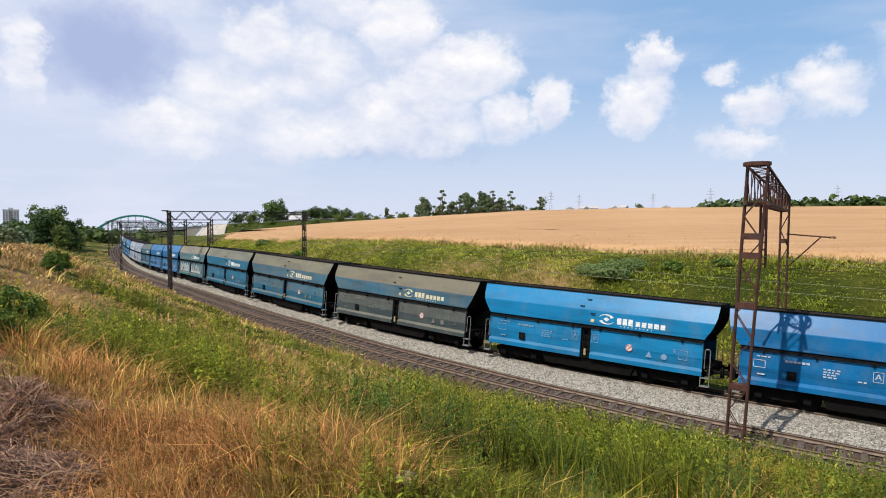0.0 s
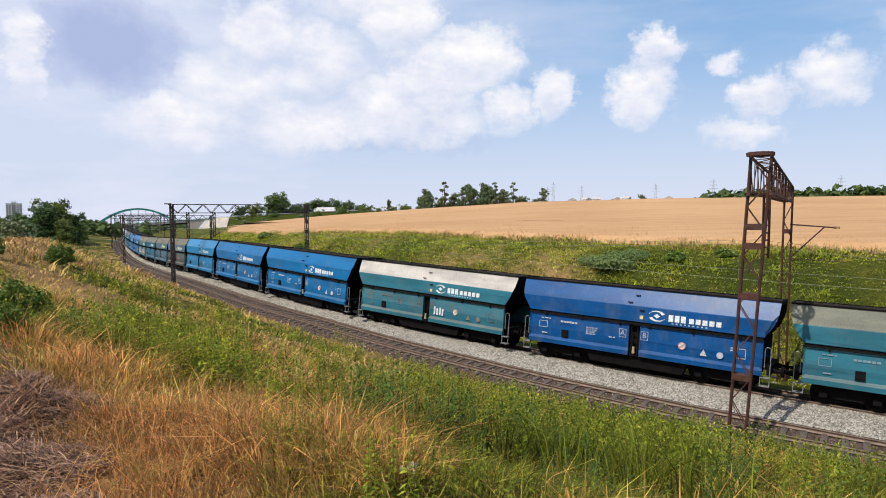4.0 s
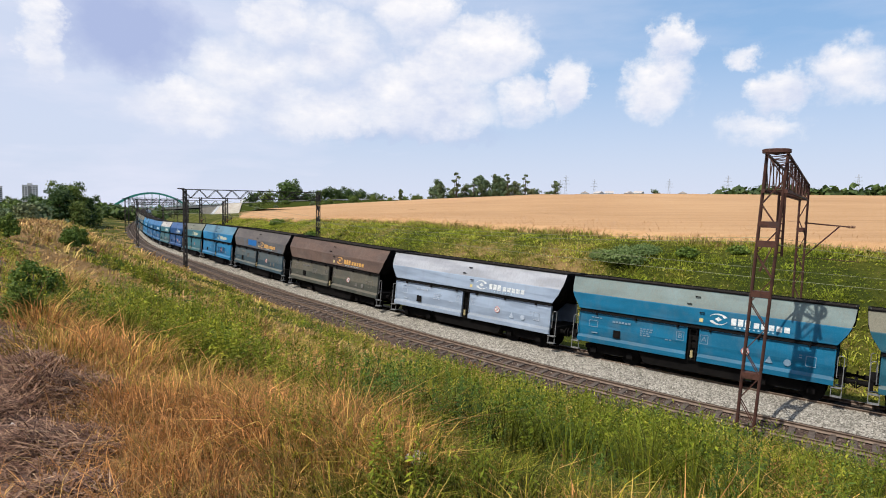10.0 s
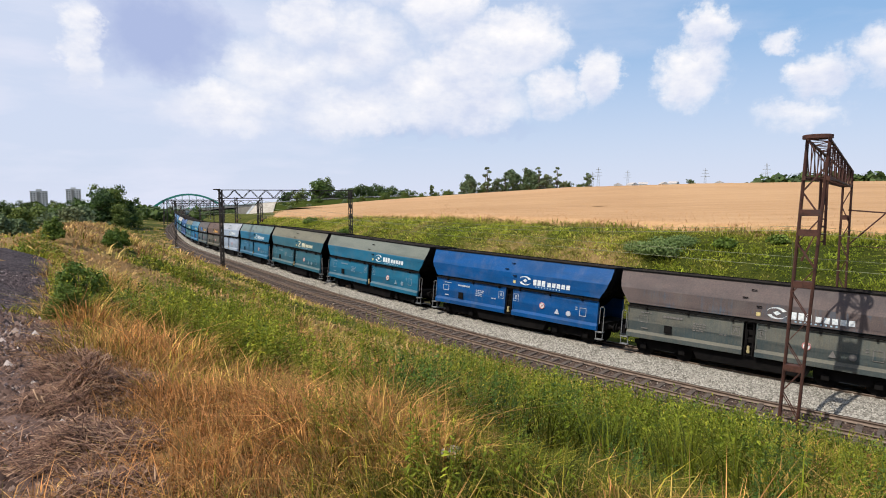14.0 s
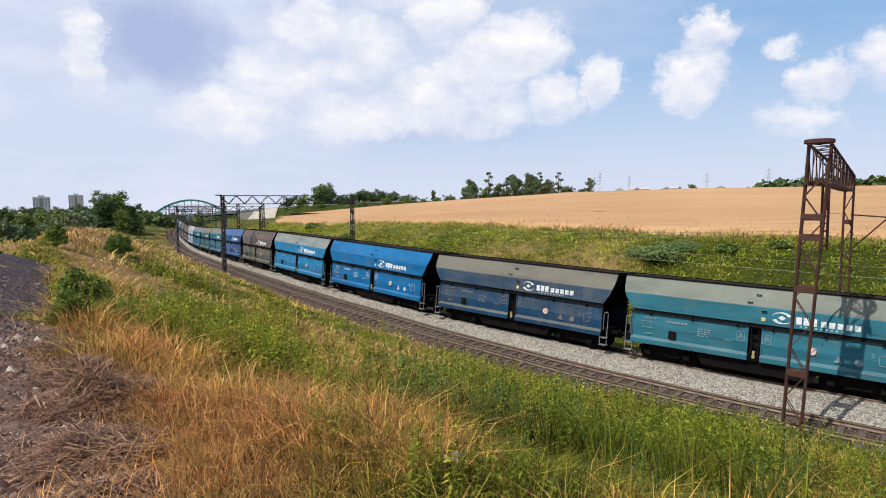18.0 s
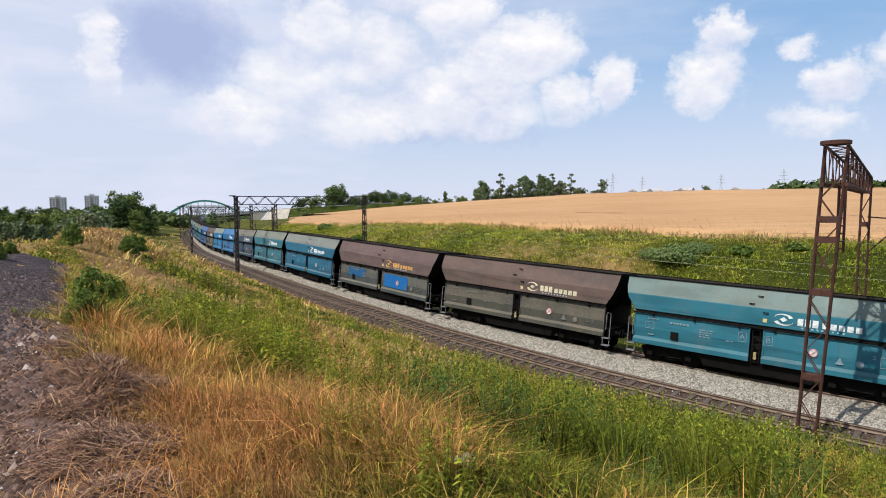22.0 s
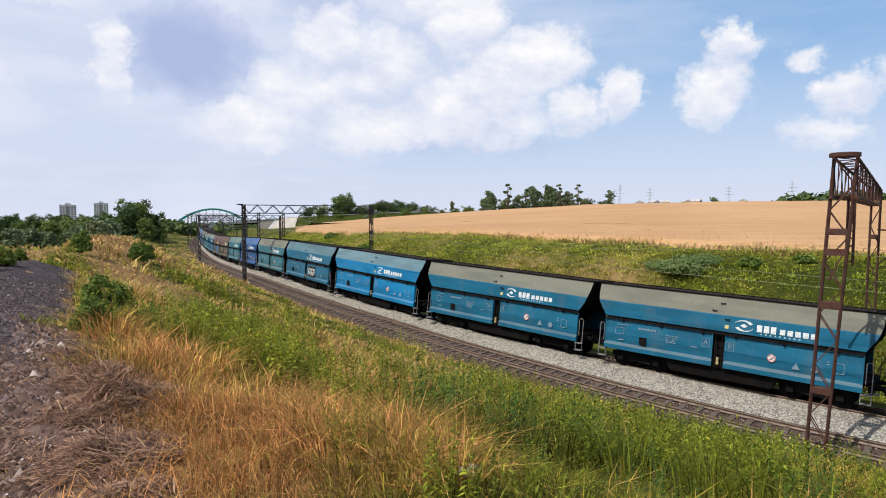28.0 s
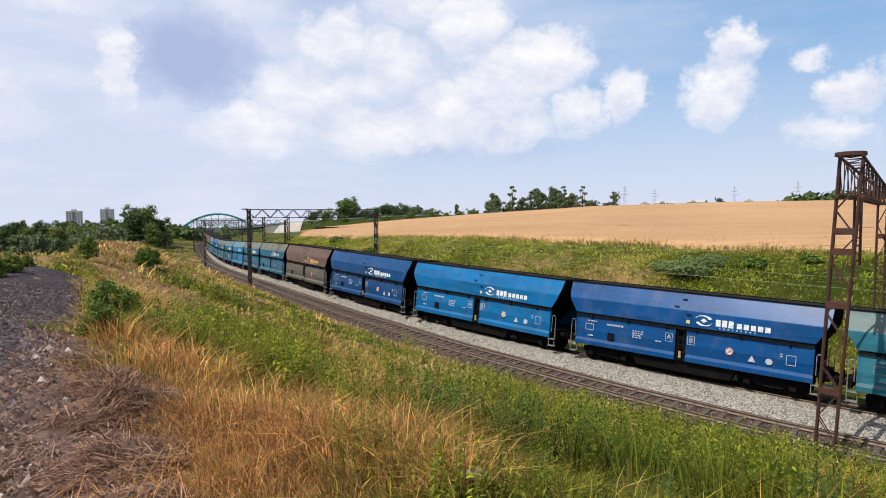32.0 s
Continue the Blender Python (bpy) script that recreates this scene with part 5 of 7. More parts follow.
def text_mesh(letter, size):
    """A capital letter as a flat mesh in x and z, centred."""
    c = bpy.data.curves.new("letter", "FONT")
    c.body, c.size, c.align_x, c.align_y, c.extrude = letter, size, "CENTER", "CENTER", 0.002
    ob = bpy.data.objects.new("letter", c)
    scene.collection.objects.link(ob)
    bpy.context.view_layer.update()
    me = bpy.data.meshes.new_from_object(ob.evaluated_get(bpy.context.evaluated_depsgraph_get()))
    bpy.data.objects.remove(ob)
    me.transform(pose(0, 0, 0, 90, 0, 180))
    return me


def sign_part(name, sh, parent, colour, label=""):
    ob = sh.made(name, M["sign"], parent, label)
    ob.color = colour
    return ob


def bars(sh, x, z, widths, h, y, gap=0.06):
    """A row of plain bars that runs to the reader's right, which is towards -x."""
    for w in widths:
        if w > 0:
            sh.box(x - w, y, z - h / 2, x, y + 0.012, z + h / 2)
        x -= abs(w) + gap


def ring_shell(levels, inner=()):
    """A hopper body from rectangular rings, open above, with an inner skin; its two ends take the third material."""
    levels, inner = list(levels), list(inner)
    sh = Shape()
    for x, y, z in levels + inner:
        sh.v += [(-x, -y, z), (x, -y, z), (x, y, z), (-x, y, z)]
    n = len(levels)
    for k in range(n - 1):
        for j in range(4):
            q = (j + 1) % 4
            sh.f.append((k * 4 + q, k * 4 + j, (k + 1) * 4 + j, (k + 1) * 4 + q))
            # ends get the dark material: their shade is put into the colour
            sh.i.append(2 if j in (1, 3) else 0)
    if inner:
        for j in range(4):
            q = (j + 1) % 4
            sh.f.append((j, q, n * 4 + q, n * 4 + j))
            sh.i.append(0)
        for k in range(n, n + len(inner) - 1):
            for j in range(4):
                q = (j + 1) % 4
                sh.f.append((k * 4 + j, k * 4 + q, (k + 1) * 4 + q, (k + 1) * 4 + j))
                sh.i.append(1)
        b = (n + len(inner) - 1) * 4
        sh.f.append((b, b + 1, b + 2, b + 3))
        sh.i.append(1)
    return sh


def hopper_wagon():
    w = empty("hopper_wagon", "hopper wagon", "freight wagon", "wagons of the coal train")
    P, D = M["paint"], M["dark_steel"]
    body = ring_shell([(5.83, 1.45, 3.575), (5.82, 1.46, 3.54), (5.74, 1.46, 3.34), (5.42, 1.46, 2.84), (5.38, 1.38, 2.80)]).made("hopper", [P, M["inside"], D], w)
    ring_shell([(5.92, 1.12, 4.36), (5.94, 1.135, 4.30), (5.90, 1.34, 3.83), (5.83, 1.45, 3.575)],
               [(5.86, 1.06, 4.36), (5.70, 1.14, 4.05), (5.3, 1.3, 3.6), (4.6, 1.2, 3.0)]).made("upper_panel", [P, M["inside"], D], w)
    rim = Shape()
    for y in (-1.12, 1.12):
        rim.box(-5.94, y - 0.035, 4.34, 5.94, y + 0.035, 4.405)
    for x in (-5.92, 5.92):
        rim.box(x - 0.035, -1.08, 4.34, x + 0.035, 1.08, 4.405)
    rim.made("rim", D, body)
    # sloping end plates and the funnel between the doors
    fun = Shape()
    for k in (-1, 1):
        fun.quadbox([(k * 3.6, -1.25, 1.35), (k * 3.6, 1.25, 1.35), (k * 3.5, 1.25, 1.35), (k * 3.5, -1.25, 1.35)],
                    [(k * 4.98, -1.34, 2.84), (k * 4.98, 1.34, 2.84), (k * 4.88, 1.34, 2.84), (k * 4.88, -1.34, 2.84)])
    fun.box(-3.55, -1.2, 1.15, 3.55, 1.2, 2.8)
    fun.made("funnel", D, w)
    # low dark chutes, which also keep light from under the wagon
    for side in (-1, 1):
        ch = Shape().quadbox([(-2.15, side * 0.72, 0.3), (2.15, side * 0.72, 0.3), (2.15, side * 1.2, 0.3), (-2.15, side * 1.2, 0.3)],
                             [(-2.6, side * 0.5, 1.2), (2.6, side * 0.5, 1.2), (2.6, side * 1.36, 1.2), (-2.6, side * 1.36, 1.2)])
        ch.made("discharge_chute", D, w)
    # stiffening ribs on the end walls
    for k in (-1, 1):
        ribs = Shape()
        for y in (-0.75, 0.0, 0.75):
            ribs.bar((k * 5.93, y, 4.25), (k * 5.87, y, 3.6), 0.06)
            ribs.bar((k * 5.79, y, 3.42), (k * 5.45, y, 2.86), 0.06)
        ribs.bar((k * 5.65, -1.3, 3.18), (k * 5.65, 1.3, 3.18), 0.07)
        ribs.made("end_ribbing", D, body)
    # unloading doors, two a side
    for side in (-1, 1):
        for k in (-1, 1):
            x0, x1 = sorted((k * 0.25, k * 5.40))
            sec = [(1.33, 2.66), (1.42, 2.66), (1.457, 1.99), (1.405, 1.56), (1.52, 1.43), (1.50, 1.23), (1.36, 1.20)]
            sh = Shape()
            n = len(sec)
            sh.v += [(x0, side * y, z) for y, z in sec] + [(x1, side * y, z) for y, z in sec]
            order = range(n) if side > 0 else range(n - 1, -1, -1)
            idx = list(order)
            sh.f.append(tuple(idx))
            sh.f.append(tuple(n + i for i in reversed(idx)))
            for a, b in zip(idx, idx[1:] + idx[:1]):
                sh.f.append((b, a, n + a, n + b))
            sh.i += [0] * len(sh.f)
            for x in (x0 + 0.03, x1 - 0.03):
                sh.box(x - 0.025, side * 1.40, 1.57, x + 0.025, side * 1.468, 2.64)
            sh.made("unloading_door", P, w)
        sh = Shape()
        sh.tube([(-5.42, side * 1.50, 2.70), (5.42, side * 1.50, 2.70)], 0.032, 6)
        for x in (-4.5, -2.6, -0.7, 0.7, 2.6, 4.5):
            sh.box(x - 0.04, side * 1.38, 2.6, x + 0.04, side * 1.53, 2.78)
        sh.made("shaft", D, w)
        # recessed strip, near-black to carry the shade between hopper and doors
        sh = Shape()
        sh.box(-5.38, side * 1.33, 2.64, 5.38, side * 1.40, 2.82)
        sh.made("ledge", D, w)
        # ladder in the gap between the doors
        sh = Shape()
        for x in (-0.15, 0.15):
            sh.box(x - 0.02, side * 1.40, 1.2, x + 0.02, side * 1.44, 2.8)
        for z in (1.25, 1.6, 1.95, 2.3, 2.6):
            sh.box(-0.15, side * 1.40, z - 0.02, 0.15, side * 1.44, z + 0.02)
        lad = sh.made("ladder", D, w)
        sh = Shape()
        sh.tube([(0, side * 1.42, 1.4), (0, side * 1.50, 1.4)], 0.07, 8)
        sh.box(-0.05, side * 1.42, 1.45, 0.05, side * 1.5, 1.65)
        v = sh.made("valve", M["sign"], w, "dull yellow valve")
        v.color = (0.42, 0.33, 0.16, 1)
        # rungs on the upper body
        for x, z in ((-0.02, 4.06), (0.28, 3.72), (-0.3, 3.40)):
            sh = Shape()
            y = 1.46 - max(0, z - 3.56) / 0.8 * 0.34
            sh.bar((x - 0.1, side * (y + 0.07), z), (x + 0.1, side * (y + 0.07), z), 0.035)
            sh.box(x - 0.1, side * y, z - 0.02, x - 0.07, side * (y + 0.08), z + 0.02)
            sh.box(x + 0.07, side * y, z - 0.02, x + 0.1, side * (y + 0.08), z + 0.02)
            sh.made("rung", D, w)
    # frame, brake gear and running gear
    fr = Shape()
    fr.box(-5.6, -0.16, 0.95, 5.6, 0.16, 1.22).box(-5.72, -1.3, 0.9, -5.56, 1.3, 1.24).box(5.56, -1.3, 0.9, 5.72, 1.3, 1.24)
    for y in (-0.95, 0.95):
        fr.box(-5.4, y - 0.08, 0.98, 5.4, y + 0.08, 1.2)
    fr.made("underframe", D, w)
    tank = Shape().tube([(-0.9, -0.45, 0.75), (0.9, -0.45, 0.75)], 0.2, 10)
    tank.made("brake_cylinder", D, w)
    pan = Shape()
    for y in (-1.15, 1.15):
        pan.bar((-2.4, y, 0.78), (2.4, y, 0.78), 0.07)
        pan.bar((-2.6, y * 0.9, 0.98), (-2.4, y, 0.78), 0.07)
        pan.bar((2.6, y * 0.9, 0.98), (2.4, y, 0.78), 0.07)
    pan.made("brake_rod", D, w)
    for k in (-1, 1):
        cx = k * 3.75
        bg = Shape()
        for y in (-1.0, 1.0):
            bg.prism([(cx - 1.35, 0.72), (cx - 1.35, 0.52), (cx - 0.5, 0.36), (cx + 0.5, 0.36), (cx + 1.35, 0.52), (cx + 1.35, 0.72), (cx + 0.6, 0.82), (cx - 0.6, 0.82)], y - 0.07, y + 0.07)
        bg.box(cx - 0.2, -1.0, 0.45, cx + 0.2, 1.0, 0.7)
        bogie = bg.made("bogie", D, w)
        for wx in (cx - 0.9, cx + 0.9):
            wh = Shape()
            for y in (-0.75, 0.75):
                wh.tube([(wx, y - 0.065, 0.46), (wx, y + 0.065, 0.46)], 0.46, 18)
                wh.tube([(wx, y * 0.91 - 0.02, 0.46), (wx, y * 0.91 + 0.02, 0.46)], 0.49, 18)
            wh.tube([(wx, -1.12, 0.46), (wx, 1.12, 0.46)], 0.085, 8)
            wh.made("wheelset", D, bogie)
            for y in (-1.06, 1.06):
                Shape().box(wx - 0.14, y - 0.12, 0.34, wx + 0.14, y + 0.12, 0.6).made("axle_box", D, bogie)
        for y in (-0.875, 0.875):
            bu = Shape().tube([(k * 5.7, y, 1.06), (k * 5.9, y, 1.06)], 0.11, 10)
            bu.tube([(k * 5.9, y, 1.06), (k * 6.08, y, 1.06)], 0.075, 8).tube([(k * 6.08, y, 1.06), (k * 6.12, y, 1.06)], 0.23, 14)
            bu.made("buffer", D, w)
        cp = Shape().bar((k * 5.5, 0, 1.03), (k * 6.13, 0, 1.0), 0.09).bar((k * 5.8, 0, 0.98), (k * 6.1, 0, 0.72), 0.05)
        cp.made("coupling", D, w)
        pf = Shape().box(min(k * 4.7, k * 5.72), -1.32, 1.25, max(k * 4.7, k * 5.72), 1.32, 1.29)
        pf.made("end_platform", D, w)
        for side in (-1, 1):
            y = side * 1.38
            hr = Shape().tube([(k * 5.48, y, 1.2), (k * 5.48, y, 2.0), (k * 5.53, y, 2.06), (k * 5.65, y, 2.06), (k * 5.70, y, 2.0), (k * 5.70, y, 0.9)], 0.018, 6)
            hr.made("handrail", M["grey_rail"], w)
            st = Shape().box(k * 5.52 - 0.19, y - 0.16, 0.42, k * 5.52 + 0.19, y + 0.1, 0.46).box(k * 5.52 - 0.19, y - 0.14, 0.78, k * 5.52 + 0.19, y + 0.1, 0.82)
            for x in (-0.19, 0.17):
                st.box(k * 5.52 + x, y - 0.02, 0.42, k * 5.52 + x + 0.03, y + 0.01, 1.25)
            st.made("step", M["grey_rail"], w)
    # the running gear stands on the raised rails
    for o in w.children_recursive:
        if o.name.split(".")[0] in ("underframe", "brake_cylinder", "brake_rod", "bogie", "wheelset", "axle_box", "buffer", "coupling", "end_platform", "handrail", "step", "discharge_chute"):
            o.data.transform(Matrix.Translation((0, 0, LIFT)))
    markings(w)
    return w


LETTER = {c: text_mesh(c, 0.34) for c in "AB"}


def markings(w):
    """Painted marks of the side that the camera sees."""
    y = 1.462
    # emblem: two bent blades round a lozenge
    em = Shape()
    for flip in (1, -1):
        for k in range(8):
            a0, a1 = radians(25 + k * 17), radians(25 + (k + 1) * 17)
            pts = []
            for a, r in ((a0, 0.40), (a1, 0.40), (a1, 0.24 + 0.02 * k), (a0, 0.24 + 0.02 * k)):
                pts.append((-0.98 - flip * math.cos(a) * r * 0.98, y + 0.008, 3.20 + flip * math.sin(a) * r * 0.62))
            em.face(pts)
    em.face([(-0.98 + dx, y + 0.008, 3.20 + dz) for dx, dz in ((0.15, 0), (0, 0.1), (-0.15, 0), (0, -0.1))])
    sign_part("emblem", em, w, WHITE)
    for k in range(8):
        x, h = (-1.50 - k * 0.27, 0.30) if k < 3 else (-1.53 - k * 0.285, 0.23)
        nm = Shape()
        bars(nm, x, 3.17 if k < 3 else 3.14, [0.205], h, y - 0.004)
        sign_part("name_bar", nm, w, WHITE)
    sub = Shape()
    bars(sub, -1.65, 2.94, [0.07] * 9, 0.06, y - 0.004, 0.11)
    sign_part("small_name_strip", sub, w, (0.4, 0.55, 0.65, 1))
    for c, x in (("A", 0.55), ("B", -0.47)):
        fr = Shape()
        for a in (-0.16, 0.16):
            fr.box(x + a - 0.01, y, 2.03, x + a + 0.01, y + 0.006, 2.41)
        for b in (2.03, 2.41):
            fr.box(x - 0.16, y, b - 0.01, x + 0.16, y + 0.006, b + 0.01)
        f = sign_part("letter_frame", fr, w, WHITE)
        ob = new("door_letter", LETTER[c])
        if not LETTER[c].materials:
            LETTER[c].materials.append(M["sign"])
        ob.parent = w
        ob.matrix_local = Matrix.Translation((x, y + 0.006, 2.22))
        ob.color = WHITE
    disc = Shape()
    disc.tube([(-2.15, y - 0.004, 2.0), (-2.15, y + 0.006, 2.0)], 0.17, 20)
    sign_part("warning_disc", disc, w, (0.7, 0.7, 0.68, 1))
    ringm = Shape()
    ring = [(-2.15 + 0.15 * math.cos(a), y + 0.010, 2.0 + 0.15 * math.sin(a)) for a in [2 * math.pi * k / 20 for k in range(21)]]
    ringm.tube(ring, 0.022, 4, cap=False)
    ringm.bar((-2.26, y + 0.010, 2.10), (-2.04, y + 0.010, 1.90), 0.03)
    sign_part("warning_ring", ringm, w, (0.55, 0.22, 0.2, 1))
    tri = Shape()
    tri.prism([(-2.92, 1.70), (-3.22, 1.70), (-3.07, 1.98)], y - 0.004, y + 0.006)
    sign_part("warning_triangle", tri, w, (0.68, 0.69, 0.66, 1))
    d2 = Shape()
    d2.tube([(-3.75, y - 0.004, 1.82), (-3.75, y + 0.006, 1.82)], 0.14, 16)
    sign_part("round_mark", d2, w, (0.6, 0.64, 0.66, 1))
    tx = Shape()
    rng = random.Random(3)
    for row in range(4):
        bars(tx, 2.35, 2.26 - row * 0.10, [rng.uniform(0.06, 0.16) for _ in range(4 - row // 2)], 0.05, y - 0.004, 0.05)
    bars(tx, 4.75, 2.46, [0.12, 0.2, 0.09], 0.05, y - 0.004, 0.05)
    bars(tx, 3.7, 2.38, [0.12] * 6, 0.09, y - 0.004, 0.03)
    bars(tx, 1.2, 1.95, [0.14, 0.1], 0.05, y - 0.004, 0.05)
    bars(tx, 4.7, 1.72, [0.3], 0.05, y - 0.004)
    bars(tx, -4.15, 2.22, [0.1], 0.05, y - 0.004)
    bars(tx, -4.15, 2.12, [0.1], 0.05, y - 0.004)
    sign_part("data_panel", tx, w, (0.55, 0.60, 0.64, 1))["kind"] = "stuff"
    for x0, x1, z0, z1 in ((4.85, 4.42, 2.0, 2.3), (-4.4, -4.75, 1.82, 2.22)):
        box = Shape()
        for z in (z0, z1):
            box.box(x1, y, z - 0.012, x0, y + 0.006, z + 0.012)
        for x in (x0, x1):
            box.box(x - 0.012, y, z0, x + 0.012, y + 0.006, z1)
        sign_part("data_frame", box, w, (0.5, 0.56, 0.6, 1))
    plate = Shape().box(3.28, y, 1.62, 3.62, y + 0.03, 1.98).box(3.34, y + 0.03, 1.68, 3.56, y + 0.04, 1.92)
    plate.made("label_holder", M["dark_steel"], w)
    yl = Shape().box(-0.36, 1.455, 2.98, -0.2, 1.47, 3.14)
    sign_part("yellow_plate", yl, w, (0.62, 0.5, 0.22, 1))


LIGHT_BLUE, BLUE, DEEP = (0.005, 0.17, 0.37), (0.002, 0.12, 0.31), (0.001, 0.062, 0.215)
TEAL, GREEN_TEAL, PALE = (0.010, 0.115, 0.205), (0.026, 0.145, 0.20), (0.30, 0.37, 0.48)
# paint, dust on the hopper, dust on the doors, colour of the emblem, words
WAGONS = {
    -13: (TEAL, 0.5, 0.3, WHITE, "dusty teal"), -12: (PALE, 0.4, 0.4, WHITE, "pale grey"), -11: (TEAL, 0.6, 0.3, WHITE, "dusty teal"),
    -10: (BLUE, 0.2, 0.1, WHITE, "clean blue"), -9: (PALE, 0.45, 0.4, WHITE, "pale grey"), -8: (PALE, 0.5, 0.5, WHITE, "pale grey"),
    -7: (TEAL, 0.75, 0.6, CREAM, "grey dusty"), -6: (BLUE, 0.15, 0.1, WHITE, "clean blue"), -5: (BLUE, 0.15, 0.1, WHITE, "clean blue"),
    -4: (GREEN_TEAL, 0.77, 0.65, WHITE, "beige dusty"), -3: (TEAL, 0.75, 0.35, WHITE, "dusty teal and blue"), -2: (TEAL, 0.77, 0.7, CREAM, "olive dusty"),
    -1: (TEAL, 0.77, 0.7, CREAM, "brown dusty"), 0: (LIGHT_BLUE, 0.12, 0.2, WHITE, "light blue"), 1: (BLUE, 0.05, 0.05, WHITE, "bright blue"),
    2: (BLUE, 0.12, 0.15, WHITE, "bright blue"), 3: (GREEN_TEAL, 0.3, 0.6, WHITE, "beige and teal dusty"), 4: (DEEP, 0.05, 0.05, WHITE, "deep blue"),
    5: (GREEN_TEAL, 0.7, 0.45, CREAM, "grey-green dusty"), 6: (LIGHT_BLUE, 0.4, 0.2, CREAM, "light blue"), 7: (TEAL, 0.95, 0.7, ORANGE, "brown dusty"),
    8: (TEAL, 1.15, 0.84, ORANGE, "brown rusty"), 9: (PALE, 0.3, 0.35, WHITE, "whitish faded"), 10: ((0.008, 0.13, 0.245), 0.5, 0.2, WHITE, "teal"),
    11: ((0.02, 0.105, 0.15), 0.77, 0.45, CREAM, "olive and teal dusty"), 12: (TEAL, 0.7, 0.35, WHITE, "dusty teal"), 13: (DEEP, 0.05, 0.05, WHITE, "clean deep blue"),
    14: (TEAL, 1.0, 0.8, WHITE, "brown dusty"), 15: (LIGHT_BLUE, 0.55, 0.3, WHITE, "light blue dusty"), 16: (BLUE, 0.1, 0.08, WHITE, "bright blue"),
    17: ((0.010, 0.05, 0.115), 0.7, 0.6, WHITE, "grimy blue"), 18: (GREEN_TEAL, 0.62, 0.25, WHITE, "green-teal"), 19: (TEAL, 0.62, 0.3, WHITE, "dusty teal"),
    20: (BLUE, 1.12, 0.8, ORANGE, "brown rusty"), 21: (TEAL, 1.1, 0.84, CREAM, "brown grimy"), 22: (GREEN_TEAL, 0.5, 0.2, WHITE, "green-teal"),
    23: (DEEP, 0.05, 0.05, WHITE, "clean deep blue"), 24: (GREEN_TEAL, 0.75, 0.5, WHITE, "grey-green dusty"), 25: (TEAL, 0.35, 0.2, WHITE, "teal"),
    26: (LIGHT_BLUE, 0.35, 0.2, WHITE, "light blue"), 27: (TEAL, 0.7, 0.3, WHITE, "dusty teal"), 28: (TEAL, 0.75, 0.35, WHITE, "dusty teal"),
    29: (TEAL, 1.15, 0.84, ORANGE, "brown rusty"), 30: ((0.001, 0.05, 0.165), 0.05, 0.05, WHITE, "clean deep blue"), 31: (BLUE, 0.1, 0.05, WHITE, "clean blue"),
    32: (DEEP, 0.12, 0.1, WHITE, "clean blue"), 33: (GREEN_TEAL, 0.5, 0.25, WHITE, "green-teal"), 34: (TEAL, 0.5, 0.3, WHITE, "teal"), 35: (BLUE, 0.2, 0.1, WHITE, "blue"),
}


# upper panels that have faded or lie under dust
FADED = {-1: (0.13, 0.12, 0.085), 3: (0.50, 0.465, 0.43), -4: (0.30, 0.29, 0.24), 11: (0.155, 0.165, 0.13), -2: (0.15, 0.155, 0.115), 5: (0.16, 0.20, 0.17), 24: (0.15, 0.19, 0.165), 10: (0.12, 0.20, 0.215),
         18: (0.17, 0.235, 0.22), 19: (0.18, 0.235, 0.25), 15: (0.23, 0.29, 0.30), 27: (0.14, 0.18, 0.16), 28: (0.15, 0.18, 0.155), 26: (0.10, 0.20, 0.25), 22: (0.09, 0.18, 0.19), 25: (0.06, 0.15, 0.19),
         12: (0.13, 0.20, 0.21), -3: (0.15, 0.19, 0.17), 17: (0.115, 0.12, 0.125), 6: (0.06, 0.21, 0.33), 9: (0.36, 0.375, 0.42), 33: (0.10, 0.19, 0.2)}
# wagons whose whole hopper is brown
BROWN = (7, 8, 14, 20, 21, 29, -1)

GRIMY = {8: (0.045, 0.06, 0.056), 20: (0.04, 0.06, 0.07), 21: (0.045, 0.055, 0.05), 29: (0.055, 0.062, 0.058), 14: (0.05, 0.07, 0.075), 7: (0.04, 0.08, 0.11), -1: (0.05, 0.07, 0.075)}


def make_train():
    made = {}
    proto = hopper_wagon()
    for n, (paint, dust_top, dust_low, mark, words) in WAGONS.items():
        w = proto if n == -13 else copy_thing(proto, Matrix.Identity(4))
        tagged(w, words + " self-unloading hopper wagon with two doors a side")
        for o in w.children_recursive:
            kind = o.name.split(".")[0]
            if kind == "upper_panel":
                o.color = (*FADED.get(n, paint), dust_top)
            elif kind == "hopper":
                o.color = (*paint, dust_top if n in BROWN else min(dust_top, dust_low + 0.1))
            elif kind in ("unloading_door",):
                o.color = (*GRIMY.get(n, paint), dust_low)
            elif kind in ("letter_frame", "door_letter", "data_panel", "data_frame", "warning_triangle", "round_mark"):
                under = paint if dust_low < 0.6 else (0.10, 0.085, 0.07)
                k = 0.6 if dust_low < 0.18 else 0.22 if dust_low < 0.6 else 0.10
                o.color = tuple(c * (1 - k) + 0.75 * k for c in under) + (1,)
            elif kind in ("emblem", "name_bar"):
                o.color = mark
            if kind == "door_letter" and n in (5, 10, 11, 12):
                o.data = LETTER["B"] if o.data == LETTER["A"] else LETTER["A"]
        made[n] = w
    return made


train = make_train()


